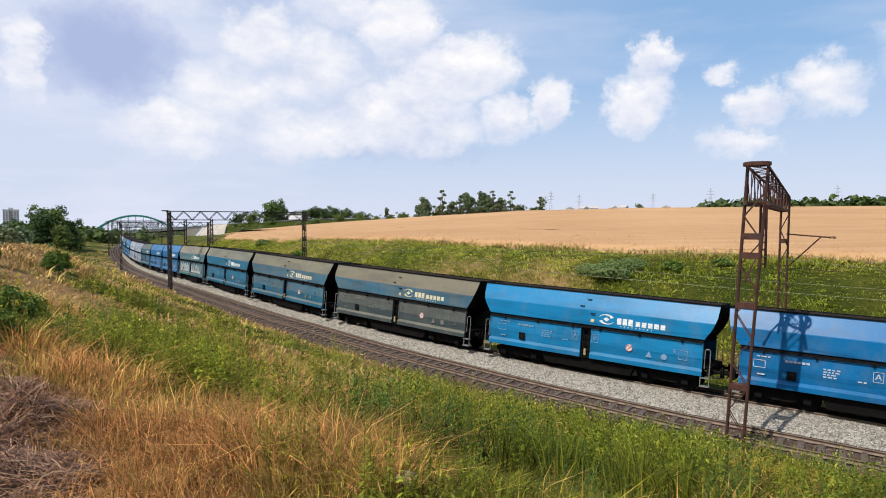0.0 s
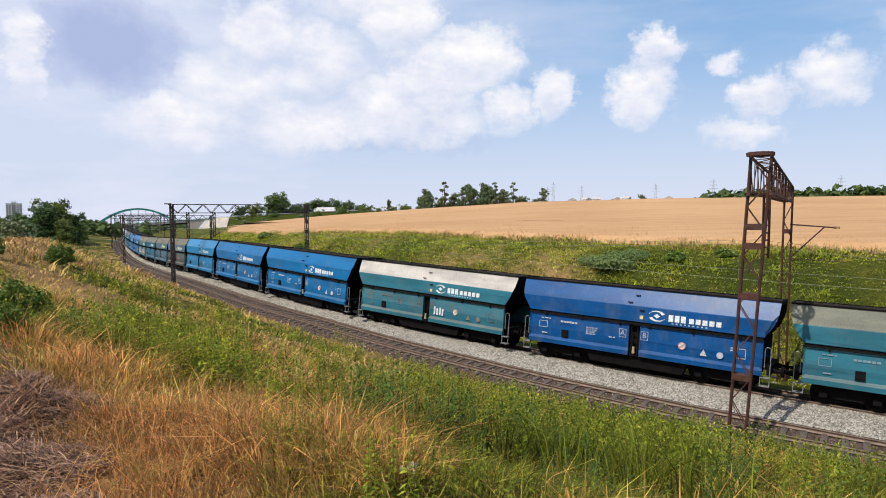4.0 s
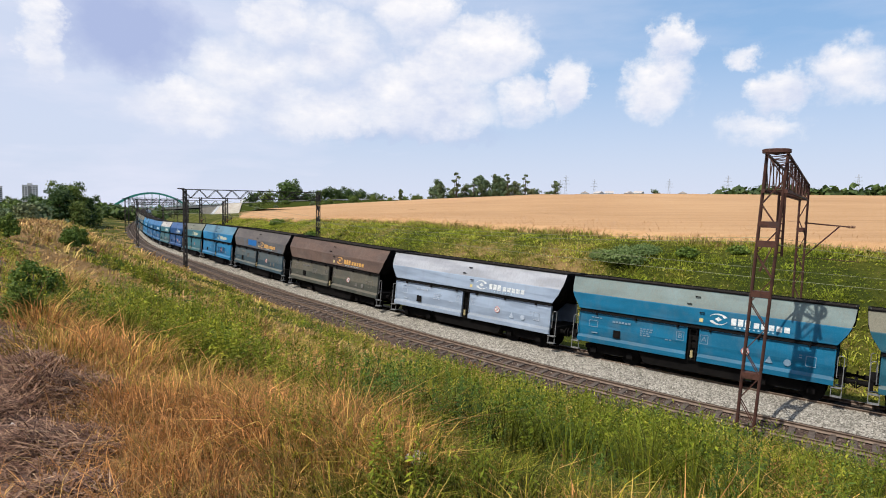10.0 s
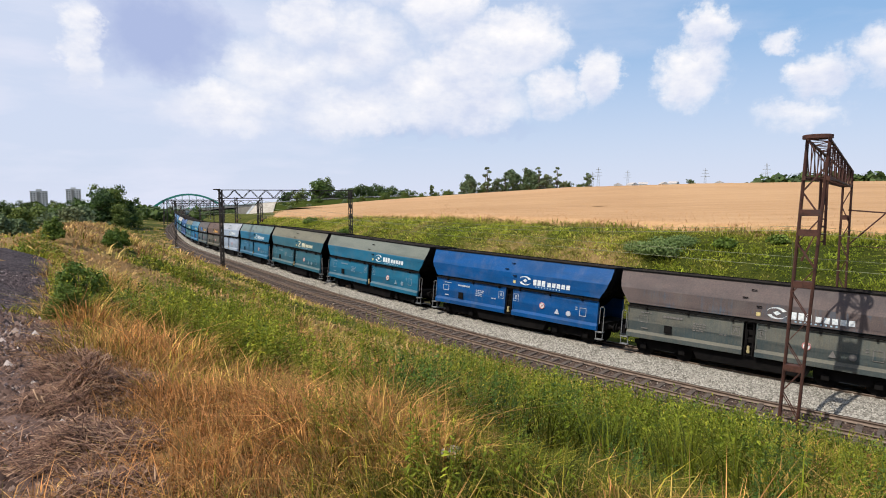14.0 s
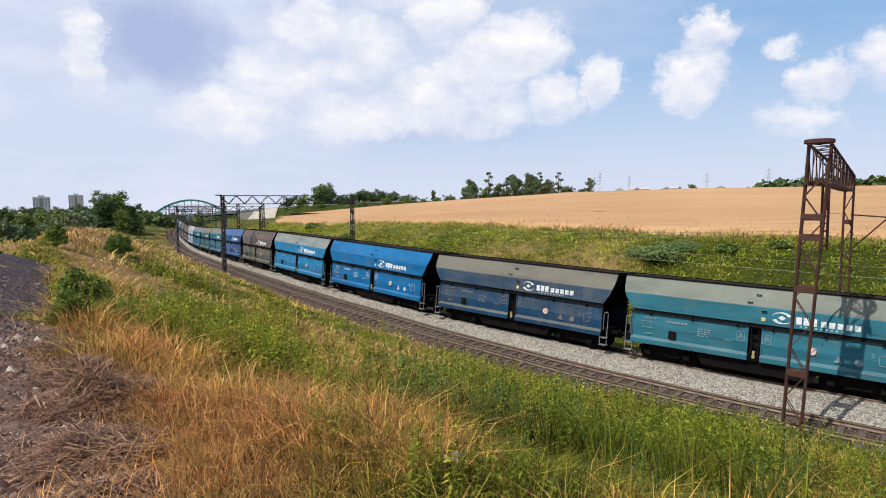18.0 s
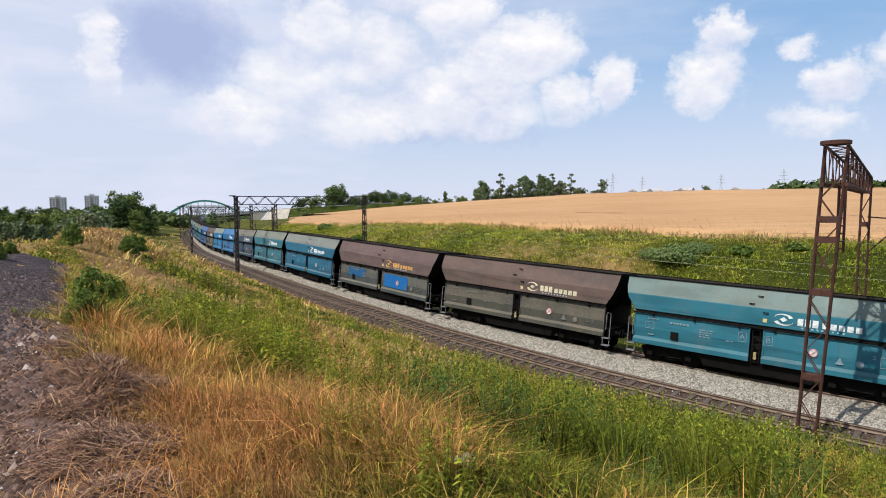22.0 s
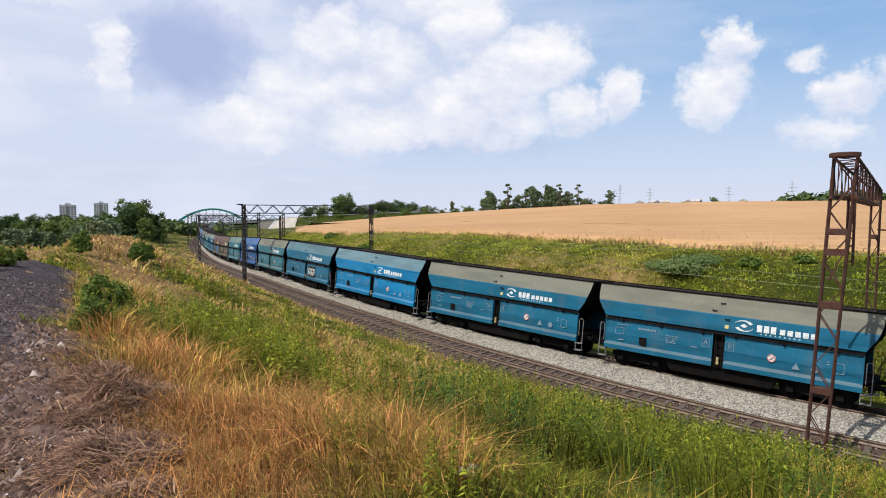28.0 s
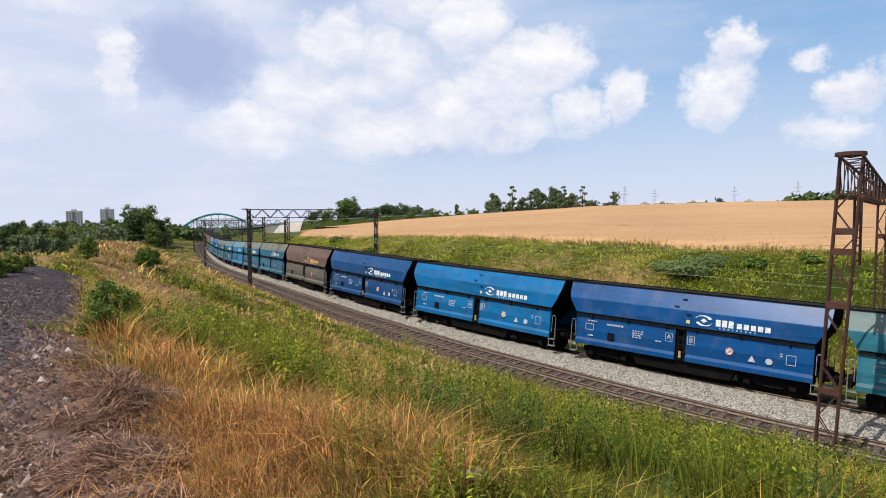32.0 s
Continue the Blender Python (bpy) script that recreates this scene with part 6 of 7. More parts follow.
def graffiti():
    """Sprayed patches that set single wagons apart."""
    y = 1.470
    black, white, blue = (0.012, 0.012, 0.014, 1), (0.62, 0.64, 0.64, 1), (0.004, 0.12, 0.36, 1)
    sh = Shape().box(-2.35, y, 1.52, -0.62, y + 0.012, 2.42)
    sign_part("sprayed_patch", sh, train[25], black, "black sprayed patch")
    sh = Shape()
    for k, (z, h) in enumerate(((1.95, 0.55), (1.97, 0.5), (1.95, 0.6), (1.98, 0.5))):
        x = -0.72 - k * 0.4
        sh.box(x - 0.3, y + 0.012, z + h / 2 - 0.1, x, y + 0.02, z + h / 2).box(x - 0.09, y + 0.012, z - h / 2, x, y + 0.02, z + h / 2 - 0.1).box(x - 0.3, y + 0.012, z - h / 2, x - 0.21, y + 0.02, z + 0.02)
    sign_part("sprayed_bars", sh, train[25], white, "white sprayed bars")["kind"] = "stuff"
    sh = Shape()
    rnd = random.Random(9)
    for k in range(3):
        x, z = -0.75 - k * 0.95, 1.95
        for a, b in (((0, 0.3), (-0.35, -0.25)), ((-0.35, 0.3), (0, -0.25)), ((0, 0.3), (-0.6, 0.25)), ((-0.6, 0.25), (-0.5, -0.25)), ((-0.1, -0.05), (-0.6, 0.0))):
            sh.bar((x + a[0], y, z + a[1] + rnd.uniform(-0.06, 0.06)), (x + b[0], y, z + b[1]), 0.06, 0.012, up=(0, 1, 0))
    sign_part("sprayed_strokes", sh, train[6], (0.008, 0.02, 0.07, 1), "dark blue sprayed strokes")["kind"] = "stuff"
    for x0 in (4.6, -0.5):
        sh = Shape()
        for k in range(4):
            x = x0 - k * 1.02
            sh.box(x - 0.8, y, 1.62, x, y + 0.012, 1.8).box(x - 0.22, y, 1.8, x, y + 0.012, 2.45).box(x - 0.8, y, 1.8, x - 0.6, y + 0.012, 2.3)
        sign_part("sprayed_blocks", sh, train[-4], (0.55, 0.58, 0.58, 1), "whitish sprayed blocks")
    sh = Shape()
    for k in range(4):
        sh.box(-0.72 - k * 0.2, y, 1.7, -0.6 - k * 0.2, y + 0.012, 2.15 - 0.08 * (k % 2))
    sign_part("sprayed_bars", sh, train[3], white, "white sprayed bars")["kind"] = "stuff"
    sh = Shape().box(0.35, 1.464, 3.02, 2.3, 1.47, 3.5)
    sign_part("fresh_paint_patch", sh, train[7], blue, "patch of fresh blue paint")
    sh = Shape().box(-3.3, 1.462, 1.62, -0.55, 1.468, 2.5)
    sign_part("fresh_paint_patch", sh, train[20], blue, "patch of fresh blue paint")
    sh = Shape().box(1.9, 1.462, 1.9, 4.2, 1.468, 2.5)
    sign_part("fresh_paint_patch", sh, train[20], (0.006, 0.09, 0.22, 1), "patch of fresh blue paint")


graffiti()


def train_s(n, t):
    """Arc length of wagon n's middle at t seconds."""
    return -154.25 + 11.620 * t + 0.01977 * t * t - 0.0000203 * t ** 3 + (13 - n) * PITCH


def wagon_pose(s):
    a, b = on_line(s - 3.75), on_line(s + 3.75)
    m = (a + b) / 2
    d = b - a
    cant = CANT * float(np.interp(s, (120, 200), (1, 0)))
    return pose(m.x, m.y, m.z, cant, -math.degrees(math.atan2(d.z, math.hypot(d.x, d.y))), math.degrees(math.atan2(d.y, d.x)))


# ---- meadow: grass blades, tall weeds, hay, the gravel track ----
def path_side(x, y):
    """Metres to the left of the gravel's edge, negative in the grass."""
    edge = -4.43 - 0.61 * (np.maximum(y, 5.3) - 5.56) + 0.2 * waves(x, y, 0.9, 2) + 0.12 * waves(x, y, 0.3, 4)
    return np.minimum(np.minimum(edge - x, (20.6 + 0.5 * waves(x, y, 1.1, 3)) - y), y + 11 + 0.5 * waves(x, y, 0.8, 6))


def strip_width(y):
    """Width of the bare soil between the gravel and the grass."""
    return np.interp(y, (-2, 2, 3.5, 4.5, 5.6, 8, 14, 20), (2.4, 2.3, 2.1, 1.7, 1.1, 0.85, 0.35, 0.25))


def sector(rng, count, d0, d1, a0=-42.0, a1=46.0):
    d = np.sqrt(rng.uniform(d0 * d0, d1 * d1, count))
    a = np.radians(rng.uniform(a0, a1, count))
    return -np.sin(a) * d, np.cos(a) * d


def blades(name, x, y, tall, wide, mat, seed, lean=0.45, label="", clump=0.0, tuft=1, reach=0.0, vary=0.24, droop=0.75):
    """Bent blades of three triangles each; each place carries a tuft of blades that fan out."""
    rng = np.random.default_rng(seed)
    z0 = ground_z(x, y)
    dry = np.clip(dryness(x, y) + clump + rng.normal(size=len(x)) * vary, 0, 1)
    size = tall * rng.uniform(0.6, 1.3, len(x))
    way = rng.uniform(0, 2 * np.pi, len(x))
    k_ = np.repeat(np.arange(len(x)), tuft)
    n = len(k_)
    a = rng.uniform(0, 2 * np.pi, n)
    q = np.sqrt(rng.random(n)) * reach
    bx, by, z, dry = x[k_] + np.cos(a) * q, y[k_] + np.sin(a) * q, z0[k_], dry[k_]
    h = size[k_] * rng.uniform(0.5, 1.15, n)
    w = wide * rng.uniform(0.6, 1.4, n)
    f = rng.uniform(0, 2 * np.pi, n)
    side = np.column_stack([np.cos(f), np.sin(f), 0 * f])
    out = np.column_stack([np.cos(a) + 0.5 * np.cos(way[k_]), np.sin(a) + 0.5 * np.sin(way[k_]), 0 * a])
    k = (lean * rng.uniform(0.1, 1.9, n) * h)[:, None]
    base = np.column_stack([bx, by, z - 0.03])
    up = np.zeros((n, 3))
    up[:, 2] = h
    mid = base + up * 0.6 + out * k * 0.3
    tip = base + up * rng.uniform(droop, 1.05, n)[:, None] + out * k
    s0, s1 = side * w[:, None] / 2, side * w[:, None] * 0.4
    v = np.stack([base - s0, base + s0, mid + s1, mid - s1, tip], 1).reshape(-1, 3)
    i = np.arange(n)[:, None] * 5
    q = np.concatenate([i + np.array([0, 1, 2]), i + np.array([0, 2, 3]), i + np.array([3, 2, 4])])
    ob = bulk(name, v, q, mat)
    give_dry(ob, np.repeat(dry, 5))
    # some plants are paler or darker than their neighbours
    tone = np.clip(0.93 + 0.28 * rng.normal(size=len(x)) + 0.22 * waves(x, y, 0.35, 41) + 0.2 * waves(x, y, 1.1, 42), 0.45, 1.8)
    give(ob, "tone", np.repeat(tone[k_], 5))
    tagged(ob, label, "grass", kind="stuff")
    return ob


def meadow():
    rng = np.random.default_rng(20)
    # from, to, tufts, height, blade width, blades in a tuft, radius of a tuft
    zones = ((2.2, 6.0, 4300, 0.34, 0.0065, 22, 0.11), (6.0, 12.0, 7800, 0.42, 0.0105, 16, 0.15), (12.0, 24.0, 10500, 0.46, 0.024, 10, 0.2), (24, 60, 21000, 0.27, 0.065, 7, 0.36), (60, 190, 8000, 0.55, 0.16, 5, 0.7))
    for k, (d0, d1, count, tall, wide, tuft, reach) in enumerate(zones):
        x, y = sector(rng, count, d0, d1)
        s, off = line_place(x, y)
        p = path_side(x, y) + strip_width(y)
        foot = near_off(s) + 2.15 * near_width(s)
        dense = 0.5 + 0.5 * waves(x, y, 0.5, 11) + 0.35 * waves(x, y, 1.2, 12)
        keep = (off > foot + 0.3 * waves(x, y, 0.8, 2)) & (p < 0.3 * waves(x, y, 0.25, 3)) & (rng.random(count) < 0.45 + 0.55 * dense)
        keep |= (p > 0) & (p < strip_width(y) + 0.1) & (rng.random(count) < 0.10)
        x, y, off, foot, p = x[keep], y[keep], off[keep], foot[keep], p[keep]
        t = tall * (0.62 + 0.75 * np.clip(waves(x, y, 0.55, 14) + 0.6 * waves(x, y, 1.7, 15), -0.4, 1.1) + 0.25 * dryness(x, y)) * np.where(off < foot + 2, 0.6, 1) * np.where(p > 0, 0.45, 1) * np.where((x > 0) & (d0 < 5), 0.6, 1)
        blades("meadow_grass", x, y, np.clip(t, 0.10, 1.2), wide, M["grass"] if d0 < 12 else M["far_grass"], 30 + k, 0.8, "tall meadow grass, green and straw-coloured in patches", 0.0, tuft, reach, 0.26 if d0 < 20 else 0.2, 0.5)
    # beside and behind the camera
    x, y = sector(rng, 5200, 0.7, 11, 46, 318)
    keep = (path_side(x, y) < -0.5)
    blades("meadow_grass", x[keep], y[keep], 0.3, 0.009, M["grass"], 44, 0.55, "tall meadow grass, green and straw-coloured in patches", 0.0, 11, 0.1)
    # tall tufts in the lush part
    x, y = sector(rng, 2600, 4.5, 17, -42, 26)
    keep = (dryness(x, y) < 0.42) & (path_side(x, y) < -1.5) & (line_place(x, y)[1] > 8) & (waves(x, y, 0.9, 21) > 0.0) & (rng.random(len(x)) < 0.6)
    blades("tall_grass_tufts", x[keep], y[keep], 0.66, 0.011, M["grass"], 43, 0.4, "tall lush tufts of green grass", -0.2, 34, 0.13, 0.14)
    # arching dry stalks in clumps
    x, y = sector(rng, 3000, 2.6, 22, -34, 40)
    keep = (dryness(x, y) + 0.15 * rng.normal(size=len(x)) > 0.56) & (path_side(x, y) + strip_width(y) < 0) & (line_place(x, y)[1] > 7.5) & ((x < 0.2) | (np.hypot(x, y) > 6))
    x, y = x[keep], y[keep]
    blades("dry_stalks", x, y, 0.52 * (0.8 + 0.4 * waves(x, y, 0.8, 31)), 0.0048 * np.repeat(np.clip(np.hypot(x, y) / 6, 0.8, 2.6), 24), M["grass"], 41, 0.95, "arching dry seeding grass stalks in clumps", 0.22, 24, 0.14, 0.2, 0.3)
    # far bank
    s = rng.uniform(-26, 130, 31000)
    b = rng.uniform(5.2, 17.6, len(s))
    x, y, t = np.interp(s, SS, CX), np.interp(s, SS, CY), np.interp(s, SS, TH)
    x, y = x + np.sin(t) * b, y - np.cos(t) * b
    tall = 0.30 * (0.75 + 0.5 * waves(x, y, 1.6, 5) + 0.5 * waves(x, y, 0.6, 17))
    blades("bank_grass", x, y, np.clip(tall, 0.07, 0.7), 0.06, M["bank_grass"], 51, 0.9, "thick grass and weeds on the far bank", 0.0, 7, 0.26, 0.12)
    # rim of weeds between bank and wheat
    s = rng.uniform(-26, 130, 16000)
    b = rng.normal(17.3, 0.35, len(s))
    x, y, t = np.interp(s, SS, CX), np.interp(s, SS, CY), np.interp(s, SS, TH)
    blades("edge_weeds", x + np.sin(t) * b, y - np.cos(t) * b, 0.5, 0.06, M["bank_grass"], 52, 0.5, "uneven weeds along the wheat's edge", 0.35)
    # ears that break the field's skyline near the rim
    s = rng.uniform(-24, 118, 42000)
    b = 17.7 + rng.random(len(s)) ** 1.8 * 14
    x, y, t = np.interp(s, SS, CX), np.interp(s, SS, CY), np.interp(s, SS, TH)
    blades("wheat_stalks", x + np.sin(t) * b, y - np.cos(t) * b, 0.72, 0.045, M["wheat"], 53, 0.4, "ripe wheat stalks at the field's edge")


meadow()


def leafy(name, x, y, h, leaves, size, mat, seed, dry, label):
    """Leafy stems: lance-shaped leaves set round each stem, rising above and hanging below."""
    rng = np.random.default_rng(seed)
    n = len(x)
    z = ground_z(x, y)
    lean = rng.normal(size=(n, 2)) * 0.14
    t = np.linspace(0.10, 1.0, leaves)[None, :] + rng.uniform(-0.03, 0.03, (n, leaves))
    a = rng.uniform(0, 6.28, (n, 1)) + np.arange(leaves) * 2.4 + rng.normal(size=(n, leaves)) * 0.3
    c = np.stack([x[:, None] + lean[:, :1] * t * h[:, None], y[:, None] + lean[:, 1:] * t * h[:, None], z[:, None] + t * h[:, None]], -1)
    rise = np.radians(-35 + 95 * np.clip(t, 0, 1) ** 1.5 + rng.normal(size=(n, leaves)) * 18)
    o = np.stack([np.cos(a) * np.cos(rise), np.sin(a) * np.cos(rise), np.sin(rise)], -1)
    w = np.stack([-np.sin(a), np.cos(a), 0.35 * rng.normal(size=(n, leaves))], -1)
    ln = (size * (0.55 + 0.45 * h[:, None]) * (1.2 - 0.65 * t) * rng.uniform(0.7, 1.3, (n, leaves)))[..., None]
    sag = np.zeros_like(c)
    sag[..., 2] = -0.18
    v = np.stack([c, c + o * ln * 0.5 + w * ln * 0.15, c + o * ln + sag * ln, c + o * ln * 0.5 - w * ln * 0.15], 2).reshape(-1, 3)
    q = np.arange(len(v)).reshape(-1, 4)
    b0 = np.column_stack([x, y, z - 0.05])
    b1 = np.column_stack([x + lean[:, 0] * h, y + lean[:, 1] * h, z + h])
    e = np.array([0.025 * size, 0, 0])
    sv = np.stack([b0 - e, b0 + e, b1 + e * 0.4, b1 - e * 0.4], 1).reshape(-1, 3)
    ob = bulk(name, np.concatenate([v, sv]), np.concatenate([q, np.arange(len(sv)).reshape(-1, 4) + len(v)]), mat)
    give_dry(ob, np.concatenate([np.repeat(dry, leaves * 4), np.repeat(dry, 4)]))
    tone = np.clip(1.0 + 0.25 * rng.normal(size=n) + 0.3 * waves(x, y, 0.5, 43), 0.5, 1.8)
    give(ob, "tone", np.concatenate([np.repeat(tone, leaves * 4), np.repeat(tone, 4)]))
    tagged(ob, label, "weeds", kind="stuff")


def weeds():
    """Leafy weeds in stands of many stems, taller where the meadow is lush."""
    rng = np.random.default_rng(61)
    # from, to, stands, stems in a stand, radius, height, leaves on a stem, leaf length
    rings = ((3.2, 7.5, 50, 10, 0.14, 0.45, 34, 0.07), (6.5, 13, 210, 16, 0.17, 0.74, 30, 0.115), (12, 20, 230, 15, 0.26, 0.8, 22, 0.17), (19, 34, 230, 10, 0.5, 0.55, 16, 0.22))
    for k, (d0, d1, stands, stems, r, tall, leaves, size) in enumerate(rings):
        for which, mat, seed, limit, label in ((0, M["weed"], 1, 0.39, "stands of tall leafy green weeds"), (1, M["herb"], 9, 0.34, "stands of dark bluish-green leafy weeds")):
            m = stands if which == 0 else stands * 2 // 5
            cx, cy = sector(rng, m * 3, d0, d1, -42, 38)
            dr = dryness(cx, cy)
            ok = (dr + 0.12 * rng.normal(size=len(cx)) < limit) & (waves(cx, cy, 1.3, 5 + seed) > -0.25)
            ok[-m // 18:] = True
            cx, cy, dr = cx[ok][-m:], cy[ok][-m:], dr[ok][-m:]
            kind = np.where(rng.random(len(cx)) < (0.10 if which == 0 else 0.0), 0.95, np.clip(0.05 + 0.8 * dr * rng.uniform(0.4, 1.1, len(cx)), 0, 0.45))
            big = tall * rng.uniform(0.4, 1.3, len(cx))
            j = np.repeat(np.arange(len(cx)), stems)
            x, y = cx[j] + rng.normal(size=len(j)) * r, cy[j] + rng.normal(size=len(j)) * r
            h = big[j] * rng.uniform(0.55, 1.12, len(j)) * np.where(kind[j] > 0.9, 0.7, 1)
            s, off = line_place(x, y)
            ok = (off > near_off(s) + 2.5 * near_width(s)) & (path_side(x, y) + strip_width(y) < -0.1)
            leafy("tall_weeds" if which == 0 else "dark_weeds", x[ok], y[ok], h[ok], leaves, size, mat, 62 + k * 2 + which, kind[j][ok], label)
    # single tall stands that rise above the rest
    spots = ((-0.72, 4.1, 0.12, 26, 0.42, 0.05), (-0.98, 4.35, 0.10, 18, 0.38, 0.05), (-1.27, 7.0, 0.30, 34, 0.7, 0.06), (-2.6, 27.6, 0.5, 40, 1.3, 0.1), (0.3, 14.2, 0.7, 70, 0.95, 0.12), (2.5, 16.2, 0.8, 80, 1.0, 0.14), (5.2, 21.0, 0.7, 50, 0.9, 0.15), (-5.2, 16.6, 0.8, 70, 0.8, 0.13), (-5.0, 13.2, 0.6, 60, 0.75, 0.12),
             (1.3, 11.0, 0.6, 70, 0.8, 0.09), (2.6, 12.4, 0.7, 80, 0.85, 0.10), (-0.4, 8.4, 0.35, 36, 0.6, 0.06))
    for k, (cx, cy, r, n, h, size) in enumerate(spots):
        leafy("tall_weeds", cx + rng.normal(size=n) * r, cy + rng.normal(size=n) * r, h * rng.uniform(0.6, 1.1, n), 34, size, M["weed"], 80 + k, rng.uniform(0.1, 0.42, n), "stands of tall leafy green weeds")
    # rust-red withered docks
    for k, (cx, cy, r, n, h) in enumerate(((2.56, 6.84, 0.12, 14, 0.35), (3.3, 7.3, 0.12, 16, 0.4), (1.35, 5.1, 0.1, 10, 0.3), (-1.6, 9.0, 0.25, 18, 0.45), (-2.3, 11.6, 0.4, 24, 0.5), (4.3, 9.6, 0.2, 14, 0.4))):
        leafy("withered_docks", cx + rng.normal(size=n) * r, cy + rng.normal(size=n) * r, h * rng.uniform(0.6, 1.1, n), 26, 0.07, M["weed"], 95 + k, np.full(n, 0.95), "rust-red withered dock plants")


weeds()


def gravel_track():
    xs, ys = np.arange(-34, -0.6, 0.22), np.arange(-13, 21.5, 0.22)
    ob = sheet("gravel_track", xs, ys, lambda x, y: ground_z(x, y) + 0.035 * np.clip(path_side(x, y) * 2.5 + 1, -1, 1) + 0.02 * waves(x, y, 0.25, 1), M["path"], lambda x, y: path_side(x, y) > -0.45)
    tagged(ob, "dark purple-grey gravel track", "gravel track", kind="structure")
    rng = np.random.default_rng(71)
    n = 46000
    x, y = sector(rng, n, 3.0, 20, 22, 50)
    p = path_side(x, y)
    ok = (p > -0.6) & ((p > -0.1) | (rng.random(n) < 0.3))
    x, y = x[ok], y[ok]
    n = len(x)
    z = ground_z(x, y) + 0.03
    r = np.where(rng.random(n) < 0.05, rng.uniform(0.04, 0.06, n), rng.uniform(0.016, 0.038, n)) * np.clip(np.hypot(x, y) / 7, 0.6, 1)
    base = np.array([(1, 0, 0), (-0.5, 0.87, 0), (-0.5, -0.87, 0), (0, 0, 0.9)])
    v = (base * rng.uniform(0.6, 1.3, (n, 4, 3))) * r[:, None, None] + np.column_stack([x, y, z])[:, None]
    q = (np.arange(n)[:, None, None] * 4 + np.array([(0, 1, 3), (1, 2, 3), (2, 0, 3)])).reshape(-1, 3)
    ob = bulk("track_stones", v.reshape(-1, 3), q, M["path_stone"])
    tagged(ob, "loose stones on the gravel track, a few pale", "stones", kind="stuff")


def path_stone_material():
    m, n, b = material("path_stone", 0.9, 0.0, 0.2)
    r = n.add("ShaderNodeNewGeometry").outputs["Random Per Island"]
    link(n, n.ramp(r, [(0.0, (0.010, 0.0075, 0.0085)), (0.8, (0.10, 0.075, 0.078)), (0.985, (0.17, 0.135, 0.135)), (1.0, (0.34, 0.3, 0.29))]), b.inputs["Base Color"])
    return m


M["path_stone"] = path_stone_material()
gravel_track()


def soil_strip():
    """Bare brown soil with clods between the gravel and the grass."""
    xs, ys = np.arange(-16, 0.5, 0.12), np.arange(-3, 20.5, 0.12)
    ob = sheet("soil_strip", xs, ys, lambda x, y: ground_z(x, y) + 0.02 + 0.03 * waves(x, y, 0.21, 1) + 0.02 * waves(x, y, 0.08, 3), M["soil"],
               lambda x, y: (path_side(x, y) < 0.1) & (path_side(x, y) > -strip_width(y) - 0.35))
    tagged(ob, "bare brown crumbly soil beside the gravel", "soil", kind="structure")
    rng = np.random.default_rng(77)
    n = 60000
    x, y = sector(rng, n, 2.2, 13, 22, 52)
    p = path_side(x, y)
    ok = (p < 0.3) & (p > -strip_width(y) - 0.15)
    x, y = x[ok], y[ok]
    n = len(x)
    r = rng.uniform(0.012, 0.036, n) * np.where(rng.random(n) < 0.06, 1.9, 1.0)
    base = np.array([(1, 0, 0), (-0.5, 0.87, 0), (-0.5, -0.87, 0), (0, 0, 0.8)])
    v = (base * rng.uniform(0.5, 1.4, (n, 4, 3))) * r[:, None, None] + np.column_stack([x, y, ground_z(x, y) + 0.03])[:, None]
    q = (np.arange(n)[:, None, None] * 4 + np.array([(0, 1, 3), (1, 2, 3), (2, 0, 3)])).reshape(-1, 3)
    tagged(bulk("soil_clods", v.reshape(-1, 3), q, M["clod"]), "brown soil clods and small stones", "clods", kind="stuff")


def clod_material():
    m, n, b = material("soil_clod", 0.95, 0.0, 0.1)
    r = n.add("ShaderNodeNewGeometry").outputs["Random Per Island"]
    link(n, n.ramp(r, [(0.0, (0.03, 0.018, 0.014)), (0.7, (0.13, 0.082, 0.066)), (0.97, (0.23, 0.16, 0.13)), (1.0, (0.5, 0.45, 0.42))]), b.inputs["Base Color"])
    return m


M["clod"] = clod_material()
M["soil"] = mottled("brown_soil", (0.03, 0.017, 0.014), (0.10, 0.058, 0.046), 2.2, 0.95, 0.0, 0.9, 24.0, 0.04, (0.17, 0.105, 0.08))
soil_strip()


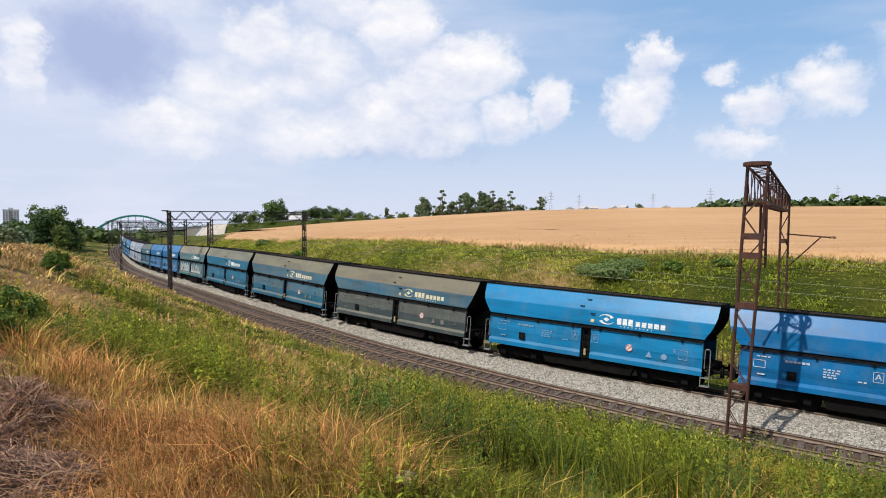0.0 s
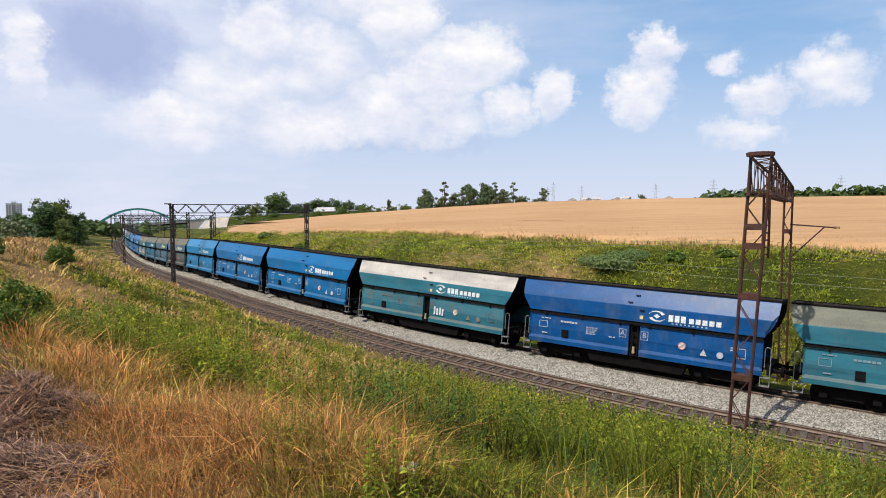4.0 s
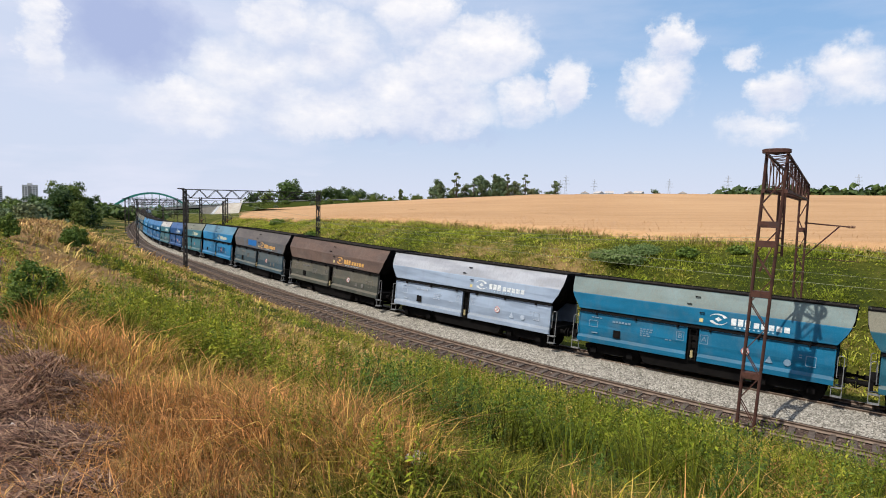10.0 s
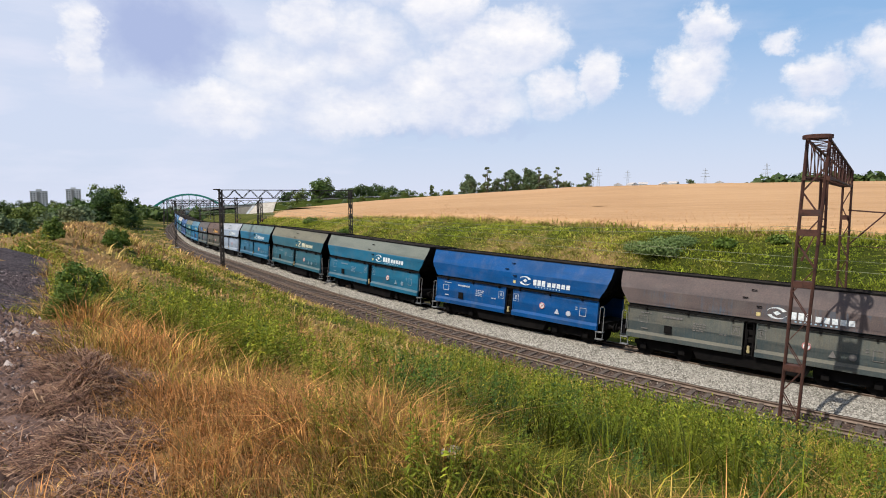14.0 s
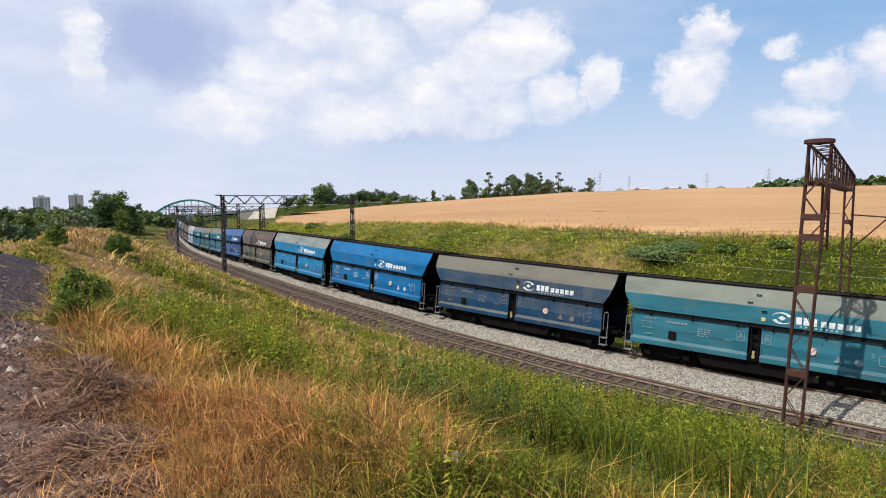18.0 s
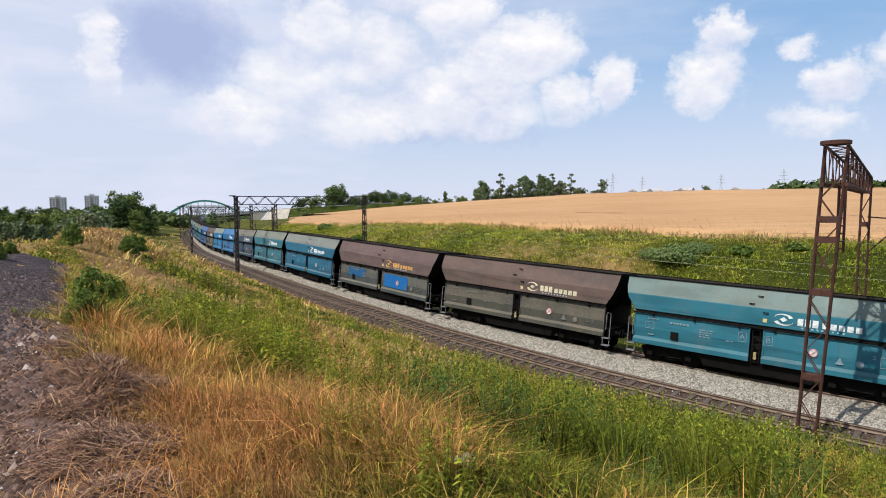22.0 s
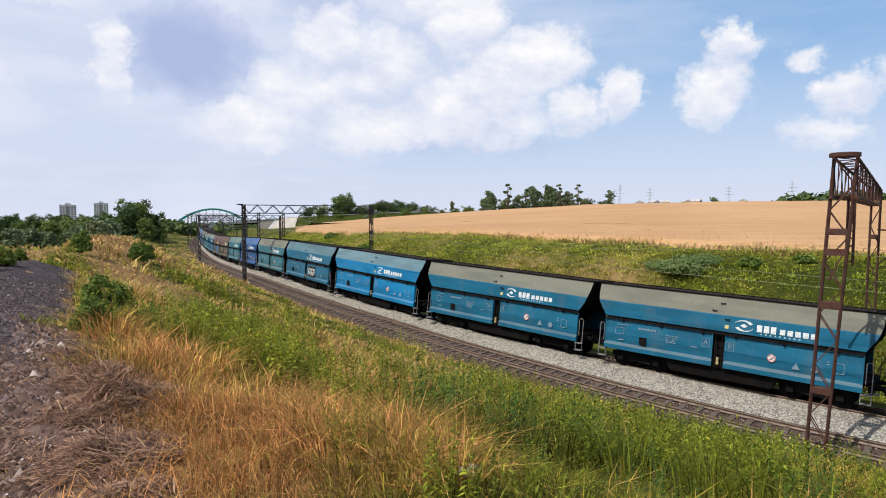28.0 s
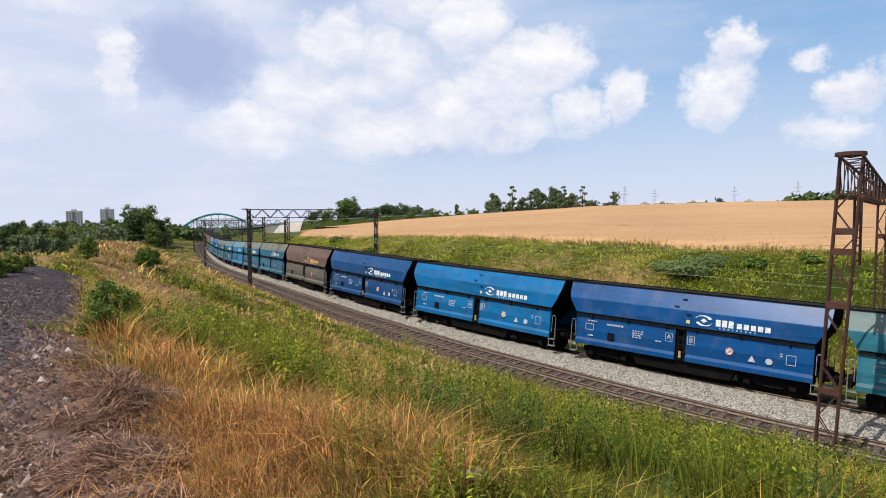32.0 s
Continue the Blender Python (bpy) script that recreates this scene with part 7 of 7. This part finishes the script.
def hay():
    """Mown dry stems that lie in heaps and strewn over the soil beside the gravel."""
    rng = np.random.default_rng(81)
    # x, y, radius, height, density
    heaps = ((-3.15, 5.35, 0.50, 0.30, 9000), (-3.75, 6.2, 0.42, 0.2, 7000), (-2.45, 4.1, 0.40, 0.20, 9000), (-2.0, 3.3, 0.35, 0.14, 7000), (-4.5, 7.3, 0.45, 0.12, 5000), (-5.4, 8.9, 0.45, 0.09, 4000), (-6.8, 10.9, 0.5, 0.07, 3000), (-3.0, 4.6, 0.8, 0.03, 300), (-4.2, 6.6, 0.9, 0.03, 300))
    for cx, cy, r, h, dense in heaps:
        n = int(1.5 * dense * r * r + 600)
        a, q = rng.uniform(0, 6.28, n), np.sqrt(rng.random(n)) * r * 1.12
        x, y = cx + np.cos(a) * q, cy + np.sin(a) * q
        lump = 0.75 + 0.5 * waves(x, y, 0.09, 3)
        top = h * np.exp(-(q / r) ** 2 * 1.6) * lump
        z = ground_z(x, y) + top * rng.uniform(0.3, 1.08, n) + 0.03
        # stems lie across one another but share a drift
        f = rng.normal(size=n) * 0.9 + cx * 5
        ln = rng.uniform(0.04, 0.15, n)
        slope = rng.normal(size=n) * 0.22 - 0.9 * top / r
        d = np.column_stack([np.cos(f) * ln, np.sin(f) * ln, slope * ln])
        c = np.column_stack([x, y, z])
        e = np.column_stack([-np.sin(f), np.cos(f), 0 * f]) * rng.uniform(0.0014, 0.0042, n)[:, None]
        bend = np.zeros_like(c)
        bend[:, 2] = ln * rng.uniform(-0.1, 0.4, n)
        v = np.stack([c - d - e, c - d + e, c + e + bend, c - e + bend, c + d + e * 0.5, c + d - e * 0.5], 1)
        i = np.arange(len(v))[:, None] * 6
        q = np.concatenate([i + np.array([0, 1, 2, 3]), i + np.array([3, 2, 4, 5])])
        ob = bulk("hay_heap", v.reshape(-1, 3), q, M["hay"])
        tagged(ob, "heap of mown brown hay stems on the soil" if h > 0.05 else "brown hay stems strewn over the soil", "hay", kind="stuff")


def hay_material():
    m, n, b = material("hay_stems", 0.85, 0.0, 0.2)
    r = n.add("ShaderNodeNewGeometry").outputs["Random Per Island"]
    link(n, n.ramp(r, [(0.0, (0.035, 0.018, 0.013)), (0.5, (0.17, 0.088, 0.06)), (0.9, (0.34, 0.20, 0.125)), (1.0, (0.46, 0.30, 0.18))]), b.inputs["Base Color"])
    return m


M["hay"] = hay_material()
hay()


def field_stone():
    rng = random.Random(12)
    bm = bmesh.new()
    bmesh.ops.create_icosphere(bm, subdivisions=2, radius=0.075)
    for v in bm.verts:
        v.co *= rng.uniform(0.82, 1.12)
        v.co.z *= 0.7
    x, y, z = spot(-0.4, 3.75)
    ob = part("field_stone", bm, M["stone"], None, "", True)
    ob.matrix_world = pose(x, y, z + 0.09, 0, 0, 20)
    tagged(ob, "pale grey stone lying in the meadow grass", "stone")


field_stone()

lay_sleepers()


# ---- what moves ----
def motions():
    for n, w in train.items():
        walk(w, [(t, wagon_pose(train_s(n, t))) for t in range(33)])
    for ob, u0, v, lane in ((lorries[0], 1.66, 0.48, -2.0), (lorries[1], 3.6, -0.44, 2.0), (lorries[2], 4.7, -0.44, 2.0)):
        rows = []
        for t in range(33):
            u = min(max(u0 + v * t, -6.0), 5.8)
            p, q = road_point(u, lane, 0.03), road_point(u + math.copysign(0.05, v), lane, 0.03)
            rows.append((t, pose(*p, 0, 0, math.degrees(math.atan2(q.y - p.y, q.x - p.x)))))
        walk(ob, rows)


motions()
